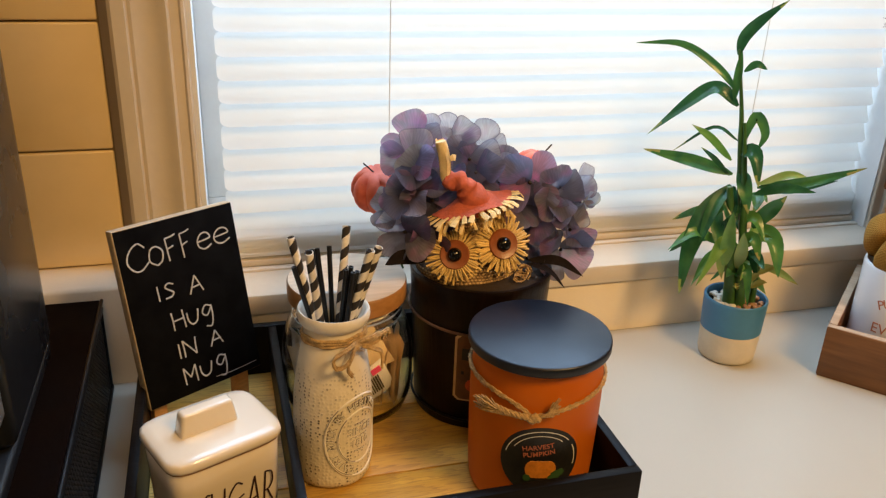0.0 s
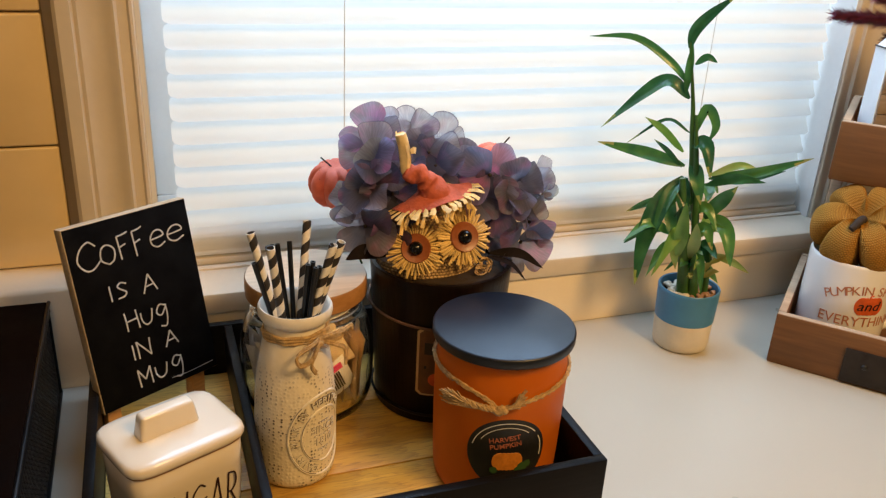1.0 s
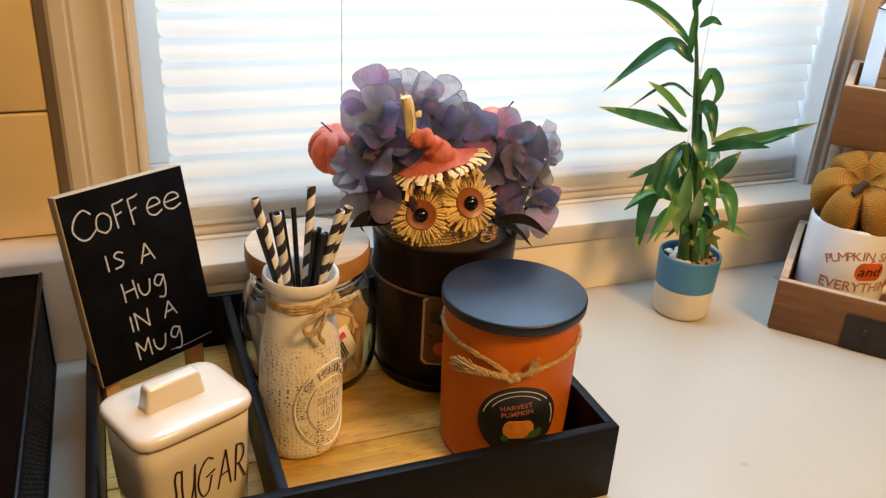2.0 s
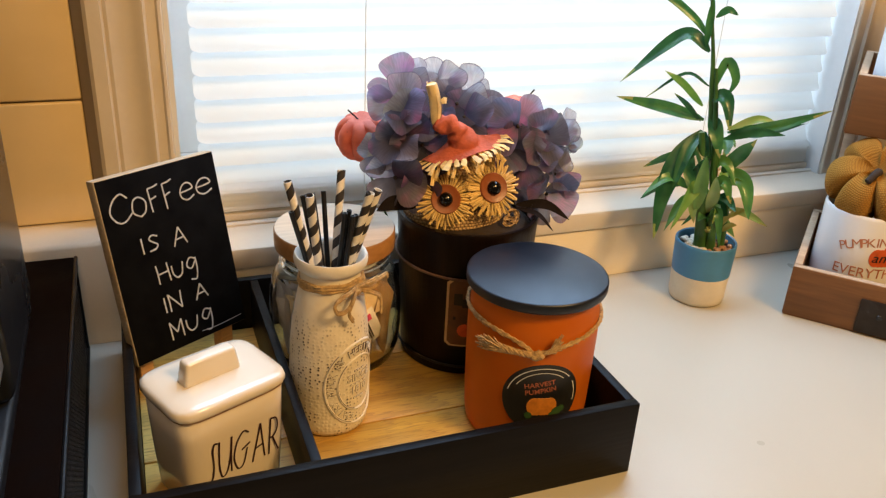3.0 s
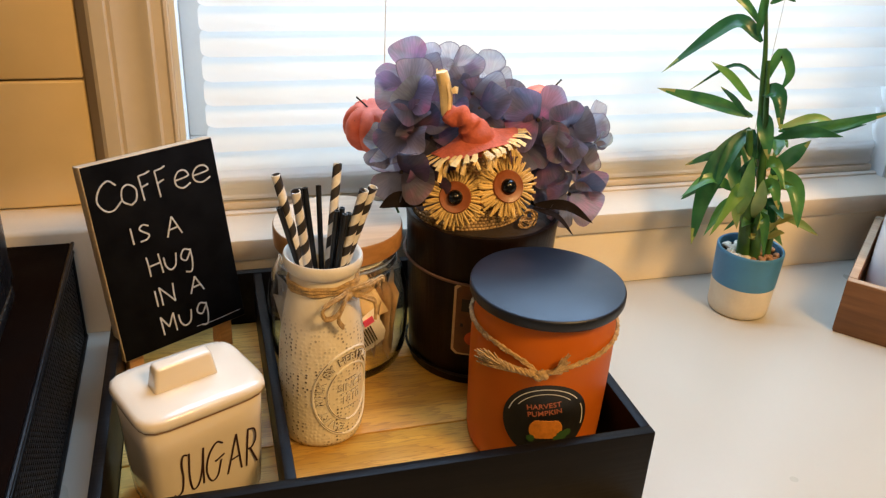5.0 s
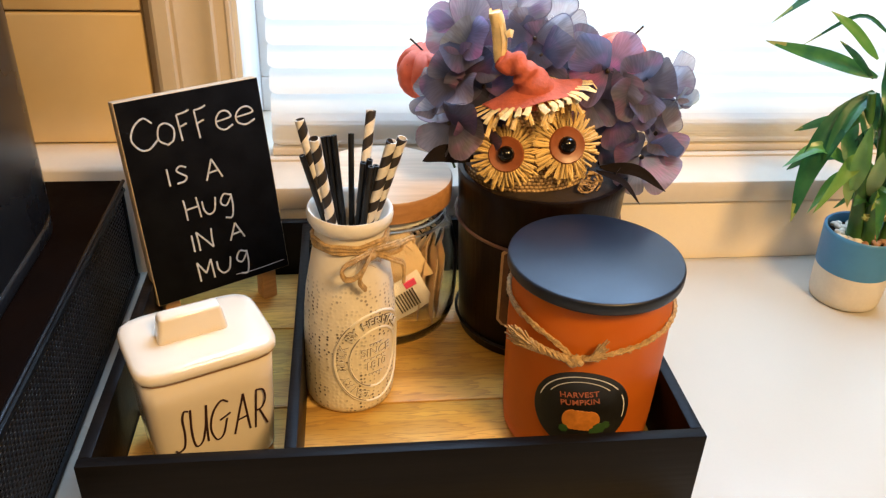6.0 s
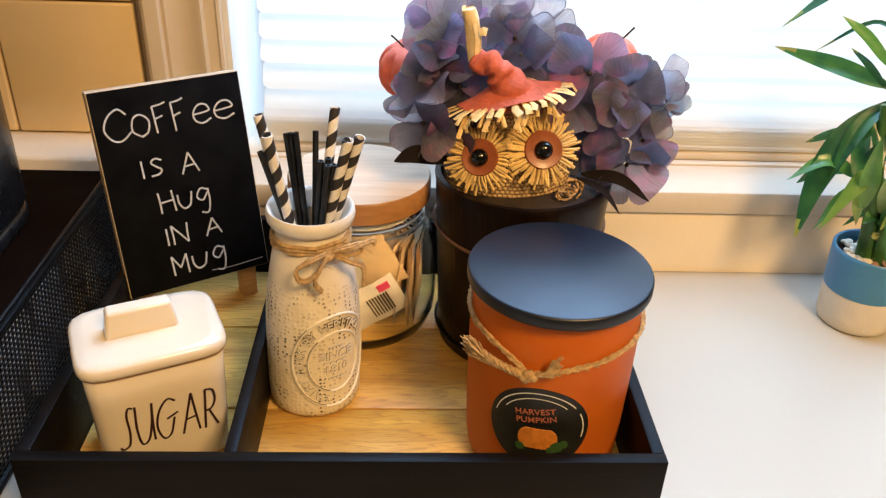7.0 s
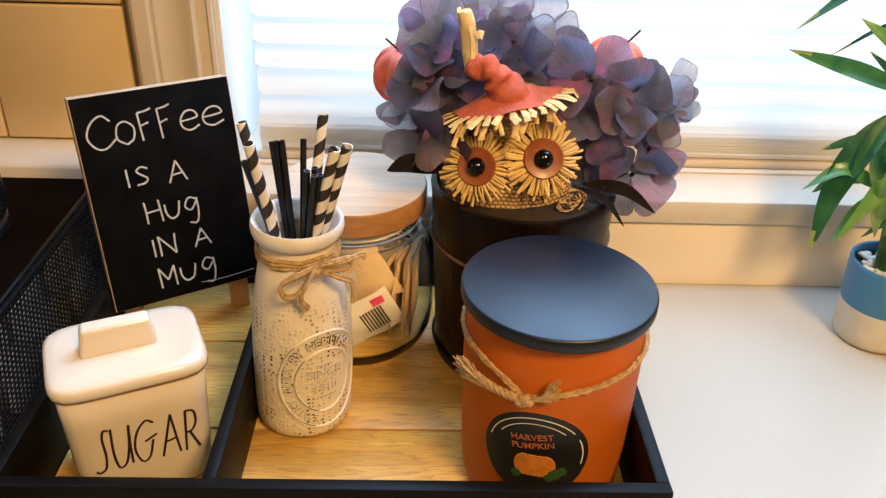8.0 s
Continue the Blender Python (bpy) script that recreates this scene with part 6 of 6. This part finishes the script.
tier(0.0, 0.30, 0.0, 0.19, 0.0, 0.0565)
U0, UX0, UY0 = 0.1815, 0.0120, 0.0880
tier(UX0, 0.276, UY0, 0.19 + 0.05, U0, 0.0620)
for px in (UX0 + 0.001, 0.263):
    part("post", box((px, 0.150, 0.0065), (px + 0.012, 0.170, U0 + 0.0), 0.001), M["crateedge"], stand, "pale wooden post")
pl = part("corner_plate", box((0.0700, -0.0022, 0.0025), (0.2300, -0.0002, 0.0400), 0.0008), M["plate"], stand, "dark iron plate with a screw")
for sx in (0.090, 0.210):
    part("screw", lathe([(0, 0.0016), (0.0022, 0.0012), (0.0030, 0.0)], 16, m=pose(sx, -0.0022, 0.0235, 90, 0, 0)), M["black"], pl)

mug_at = crate_m @ Vector((0.0560, 0.0800, 0.0066))
mug = thing("coffee_mug", "white coffee mug with orange pumpkin print in the crate", "mug", pose(*mug_at))
MR = 0.0440
MZ = 1.10
part("body", lathe([(r * 1.053, zz * MZ) for r, zz in ((0.0, 0.002), (0.030, 0.002), (0.031, 0.0), (0.036, 0.0), (0.0395, 0.003), (0.0412, 0.010), (0.0418, 0.030), (0.0418, 0.0930), (0.0412, 0.0955), (0.0398, 0.0962),
                                                       (0.0386, 0.0950), (0.0382, 0.030), (0.0370, 0.012), (0.030, 0.007), (0.0, 0.006))], 64), M["mug"], mug, smooth=50)
MF = 251.0
ha = radians(MF + 78)
hp = [(MR * 0.97, 0.078), (MR + 0.018, 0.080), (MR + 0.027, 0.060), (MR + 0.022, 0.036), (MR * 0.97, 0.024)]
part("handle", tube(smooth_path([(r * math.cos(ha), r * math.sin(ha), zz) for r, zz in hp], 6), 0.0052, 12), M["mug"], mug)
b = bmesh.new()
for i, ch in enumerate("PUMPKIN SPICE"):
    if ch == " ":
        continue
    g = text_bm(ch, 0.0140, 0.00015)
    t = (i - 6) / 6
    m = pose(t * 0.0390, 0.018 * (1 - t * t) * 0.55, 0.0003, 0, 0, -t * 24)
    for v in g.verts:
        v.co = m @ v.co
    tmp = bpy.data.meshes.new("tmp")
    g.to_mesh(tmp)
    g.free()
    b.from_mesh(tmp)
    bpy.data.meshes.remove(tmp)
part("printed_phrase", wrap(b, MR, 0.0700, MF), M["rustprint"], mug, "rust red printed words", 0)
g = text_bm("EVERYTHING", 0.0155, 0.00015, stretch=0.95)
for v in g.verts:
    v.co.z += 0.0003
part("printed_phrase", wrap(g, MR, 0.0445, MF), M["rustprint"], mug, "rust red printed words", 0)
g = bmesh.new()
for k in range(5):
    lathe([(0, 0.0002), (0.0092, 0.0002), (0.0090, 0.0005), (0, 0.0005)], 20, g, pose(0.004 + (k - 2) * 0.0040, 0, k * 0.00001) @ Matrix.Diagonal((0.8, 1.1, 1, 1)))
tube([(0.002, 0.008, 0.0004), (0.003, 0.0115, 0.0004), (0.006, 0.0125, 0.0004)], 0.0007, 5, g)
part("printed_pumpkin", wrap(g, MR, 0.0630, MF), M["orangeprint"], mug, "orange printed pumpkin", 0)
g = text_bm("and", 0.0150, 0.0002, stretch=1.1)
for v in g.verts:
    v.co.x += 0.004 + v.co.y * 0.2
    v.co.z += 0.0008
part("printed_phrase", wrap(g, MR, 0.0630, MF), M["black"], mug, "black script word", 0)

# woven pumpkin in the mug
pk = thing("fabric_pumpkin", "mustard woven fabric pumpkin sitting in the mug", "pumpkin", pose(mug_at.x + 0.001, mug_at.y - 0.001, mug_at.z + 0.1310) @ pose(0, 0, 0, 20, -38, 0))
bm = bmesh.new()
rings = []
for i in range(21):
    ph = math.pi * i / 20
    ring = []
    for j in range(72):
        a = 2 * math.pi * j / 72
        lobe = 1 - 0.38 * (1 - abs(math.sin(a * 3.0 + 1.3))) ** 3.0
        rr = 0.0515 * math.sin(ph) ** 0.85 * lobe if 0 < i < 20 else 0.0
        if ph > 2.0:
            rr = min(rr, 0.0380)
        zz = 0.0385 * math.cos(ph) * (1 - 0.42 * math.exp(-(math.sin(ph) / 0.33) ** 2))
        ring.append(bm.verts.new((rr * math.cos(a), rr * math.sin(a), zz)))
    rings.append(ring)
for a, c in zip(rings, rings[1:]):
    for j in range(72):
        bm.faces.new((a[j], a[(j + 1) % 72], c[(j + 1) % 72], c[j]))
bmesh.ops.remove_doubles(bm, verts=bm.verts[:], dist=0.0002)
part("body", bm, M["knit"], pk, smooth=80)
part("stem", tube(smooth_path([(0, 0, 0.019), (-0.005, -0.003, 0.029), (-0.013, -0.005, 0.0340), (-0.022, -0.006, 0.0345)], 4), lambda t: 0.0046 - 0.0012 * t, 10), M["darkstem"], pk, "dark twisted stem")

# house-shaped block and plumes in the upper crate
blk_at = crate_m @ Vector((UX0 + 0.048, UY0 + 0.050, U0 + 0.0065))
block = thing("house_block", "white wooden house block with plank and pumpkin front", "decoration", pose(*blk_at, 0, 0, -14))
bm = bmesh.new()
W2, D2, HS, HP = 0.034, 0.013, 0.128, 0.160
front = [bm.verts.new(v) for v in ((-W2, -D2, 0), (W2, -D2, 0), (W2, -D2, HS), (0, -D2, HP), (-W2, -D2, HS))]
back = [bm.verts.new((v.co.x, D2, v.co.z)) for v in front]
bm.faces.new(front)
bm.faces.new(back[::-1])
for i in range(5):
    j = (i + 1) % 5
    bm.faces.new((front[i], back[i], back[j], front[j]))
part("block", bm, M["whitepaint"], block, smooth=0)
for i in range(6):
    z0 = 0.0015 + i * 0.0208
    part("front_plank", box((-W2 + 0.001, -D2 - 0.0016, z0), (W2 - 0.001, -D2 - 0.0001, z0 + 0.0198), 0.0004), M["greyplank"], block)
g = bmesh.new()
for k in range(5):
    lathe([(0, 0), (0.016, 0.0), (0.0155, 0.0008), (0, 0.001)], 24, g, pose(0.006 + (k - 2) * 0.0065, -D2 - 0.0017 - k * 0.00002, 0.034, 90, 0, 0) @ Matrix.Diagonal((0.62, 1.25, 1, 1)))
part("painted_pumpkin", g, M["orangeprint"], block, "red-orange painted pumpkin", 0)
for k, (dx, ln) in enumerate(((-W2, 1), (W2, -1))):
    p0, p1 = Vector((dx, 0, HS)), Vector((0, 0, HP))
    n = Vector((-ln * (HP - HS), 0, W2)).normalized() * 0.0012
    part("roof_line", tube([p0 + n + Vector((0, -D2, 0)), p0 + n + Vector((0, D2, 0))], 0.0008, 6), M["black"], block)


def plume(pts, material, seed, label):
    r = random.Random(seed)
    bm = bmesh.new()
    P = smooth_path(pts, 10)
    tube(P, 0.0012, 5, bm)
    n = len(P)
    for k in range(2600):
        t = r.random() ** 0.8
        i = min(n - 2, int((0.35 + 0.65 * t) * (n - 1)))
        p = P[i].lerp(P[i + 1], r.random())
        d = (P[i + 1] - P[i]).normalized()
        side = Vector((r.uniform(-1, 1), r.uniform(-1, 1), r.uniform(-1, 1)))
        side = (side - d * side.dot(d)).normalized()
        ln = r.uniform(0.016, 0.030) * (1.1 - 0.6 * t)
        e = p + (side * 0.8 + d * 0.9).normalized() * ln
        w = d.cross(side).normalized() * 0.0007
        bm.faces.new((bm.verts.new(p - w), bm.verts.new(p + w), bm.verts.new(e)))
    return solo("grass_plume", bm, material, label, "dried grass", None, "dried plumes", smooth=0)


ub = crate_m @ Vector((UX0 + 0.088, UY0 + 0.088, U0 + 0.0065))
UV = Vector(ub) + Vector((0, 0, 0.005))
plume([UV, UV + Vector((0.0, 0.01, 0.09)), UV + Vector((-0.035, 0.035, 0.140)), UV + Vector((-0.110, 0.060, 0.148))], M["plume"], 3, "burgundy dried grass plume standing in the upper crate")
plume([UV + Vector((0.01, 0, 0)), UV + Vector((0.005, 0.005, 0.09)), UV + Vector((-0.015, 0.02, 0.128)), UV + Vector((-0.062, 0.030, 0.128))], M["plumedark"], 6, "dark dried grass plume standing in the upper crate")
plume([UV + Vector((0.015, 0, 0)), UV + Vector((0.012, 0.005, 0.10)), UV + Vector((0.0, 0.025, 0.150)), UV + Vector((-0.07, 0.05, 0.168))], M["plume"], 11, "burgundy dried grass plume standing in the upper crate")

# ---- coffee pod drawer and coffee maker ----
DX1, DX0, DY0, DY1, DH = -0.3970, -0.72, -0.395, -0.0130, 0.0975
drawer = thing("pod_drawer", "black metal mesh coffee pod drawer under the coffee maker", "drawer")
part("top_plate", box((DX0, DY0, DH - 0.004), (DX1, DY1, DH), 0.0015), M["drawertop"], drawer, "dark brown top plate")
part("bottom_plate", box((DX0, DY0, 0.0003), (DX1, DY1, 0.004), 0.001), M["steelblack"], drawer)
part("back_plate", box((DX0, DY1 - 0.002, 0.0042), (DX1, DY1, DH - 0.0042)), M["steelblack"], drawer, smooth=0)
part("left_plate", box((DX0, DY0, 0.0042), (DX0 + 0.002, DY1 - 0.0022, DH - 0.0042)), M["steelblack"], drawer, smooth=0)
part("front_plate", box((DX0, DY0 - 0.004, 0.0042), (DX1, DY0 - 0.0002, DH - 0.0042), 0.001), M["steelblack"], drawer)
for zz in (0.006, DH - 0.009):
    part("rail", tube([(DX1 - 0.001, DY0, zz), (DX1 - 0.001, DY1, zz)], 0.0028, 8), M["steelblack"], drawer)
part("edge_rod", tube([(DX1 + 0.0012, DY0, DH - 0.0010), (DX1 + 0.0012, DY1, DH - 0.0010)], 0.0016, 8), M["hoop"], drawer, "glossy black edge rod")
for yy in (DY1 - 0.004, DY0 + 0.004):
    part("post", tube([(DX1 - 0.001, yy, 0.004), (DX1 - 0.001, yy, DH - 0.004)], 0.0026, 8), M["steelblack"], drawer)
bm = bmesh.new()
za, zb = 0.008, DH - 0.011
rows = 22
for k in range(rows + 1):
    zz = za + (zb - za) * k / rows
    box((DX1 - 0.0016, DY0 + 0.004, zz - 0.00042), (DX1 - 0.0004, DY1 - 0.004, zz + 0.00042), bm=bm)
y = DY0 + 0.004
while y < DY1 - 0.008:
    p, q = Vector((DX1 - 0.001, y, za)), Vector((DX1 - 0.001, min(DY1 - 0.004, y + 0.02), zb))
    v = [bm.verts.new(p + Vector((0.0007, -0.00024, 0))), bm.verts.new(p + Vector((0.0007, 0.00024, 0))), bm.verts.new(q + Vector((0.0007, 0.00024, 0))), bm.verts.new(q + Vector((0.0007, -0.00024, 0)))]
    u = [bm.verts.new(w.co - Vector((0.0014, 0, 0))) for w in v]
    bm.faces.new(v)
    bm.faces.new(u[::-1])
    for i in range(4):
        bm.faces.new((v[i], u[i], u[(i + 1) % 4], v[(i + 1) % 4]))
    y += 0.0052
part("mesh_side", bm, M["wire"], drawer, "fine black wire mesh side", 0)
pod_bm = lathe([(0.0, 0.0), (0.0175, 0.0), (0.0185, 0.001), (0.0222, 0.038), (0.0222, 0.040), (0.0252, 0.0405), (0.0252, 0.0425), (0.0, 0.0428)], 32)
pod0 = thing("coffee_pod", "white plastic coffee pod lying in the mesh drawer", "coffee pod", pose(-0.4430, -0.068, 0.0305, 0, 90, 3), "coffee pods in the drawer")
part("cup", pod_bm, M["pod"], pod0, smooth=40)
part("foil", lathe([(0.0, 0.0430), (0.0248, 0.0430), (0.0248, 0.0433), (0.0, 0.0434)], 32), M["foil"], pod0, "foil lid")
for yy, rz, zz in ((-0.122, -15, 0.0305), (-0.178, 30, 0.0305), (-0.236, -10, 0.0305), (-0.292, 12, 0.0305), (-0.345, -25, 0.0305), (-0.150, 8, 0.069), (-0.262, -12, 0.069), (-0.095, 20, 0.069), (-0.205, -16, 0.069), (-0.318, 10, 0.069)):
    copy_thing(pod0, pose(-0.4432, yy, zz, 0, 90, rz * 0.12))

def rounded_prism(x0, x1, y0, y1, z0, z1, radii, soft=0.006):
    """An upright block whose four corners, from rear right round to front right, have their own radii."""
    rows = []
    for inset, zz in ((soft, z0), (soft * 0.3, z0 + soft * 0.3), (0.0, z0 + soft), (0.0, z1 - soft), (soft * 0.3, z1 - soft * 0.3), (soft, z1)):
        ring = []
        for k, (cx, cy) in enumerate(((x1, y1), (x0, y1), (x0, y0), (x1, y0))):
            r = radii[k]
            mx, my = cx + (r if cx == x0 else -r), cy + (r if cy == y0 else -r)
            for i in range(9):
                a = math.pi / 2 * (k + i / 8)
                ring.append((mx + (r - inset) * math.cos(a), my + (r - inset) * math.sin(a), zz))
        rows.append(ring)
    bm = bmesh.new()
    rows = [[bm.verts.new(p) for p in ring] for ring in rows]
    n = len(rows[0])
    for p, q in zip(rows, rows[1:]):
        for i in range(n):
            bm.faces.new((p[i], p[(i + 1) % n], q[(i + 1) % n], q[i]))
    bm.faces.new(rows[0][::-1])
    bm.faces.new(rows[-1])
    return bm


maker = thing("coffee_maker", "dark slate coffee maker with silver front standing on the pod drawer", "coffee maker", pose(-0.539, -0.2000, DH + 0.0003))
part("base", rounded_prism(-0.105, 0.1150, -0.185, 0.135, 0.0, 0.0125, (0.045, 0.045, 0.03, 0.03), 0.003), M["maker"], maker, smooth=50)
part("tower", rounded_prism(-0.107, 0.1170, -0.048, 0.137, 0.0127, 0.3300, (0.05, 0.05, 0.01, 0.01)), M["maker"], maker, "dark slate water tower with rounded back", smooth=50)
part("front_shell", rounded_prism(-0.106, 0.1160, -0.190, -0.0485, 0.0400, 0.2600, (0.008, 0.008, 0.04, 0.04)), M["silver"], maker, "brushed silver front housing", smooth=50)
part("column", rounded_prism(-0.098, 0.1080, -0.150, -0.0485, 0.0127, 0.0398, (0.008, 0.008, 0.03, 0.03), 0.002), M["maker"], maker, smooth=50)
part("head", rounded_prism(-0.107, 0.1168, -0.192, -0.0485, 0.2603, 0.3300, (0.008, 0.008, 0.04, 0.04)), M["maker"], maker, "dark slate brewing head", smooth=50)


# ---- wall tiles last ----
TS = 0.1142
tb = mesh_of("tile", box((0.0008, -0.0062, 0.0008), (TS - 0.0008, -0.0002, TS - 0.0008), 0.0022, 3), 40)
tb.materials.append(M["tile"])
grout = structure("tile_bed_1", box((-0.3760 - 4 * TS, WY - 0.0022, 0.1027), (-0.3760, WY - 0.0002, 0.1027 + 5 * TS)), M["grout"], "grey-tan grout bed behind the wall tiles", 0)
for r in range(5):
    for c in range(4):
        shared("tile", tb, grout, pose(-0.3760 - (c + 1) * TS, WY - 0.0012, 0.1032 + r * TS))
grout2 = structure("tile_bed_2", box((0.5420, WY - 0.0022, 0.1027), (0.5420 + 4 * TS, WY - 0.0002, 0.1027 + 5 * TS)), M["grout"], "grey-tan grout bed behind the wall tiles", 0)
for r in range(5):
    for c in range(4):
        shared("tile", tb, grout2, pose(0.5422 + c * TS, WY - 0.0012, 0.1032 + r * TS))
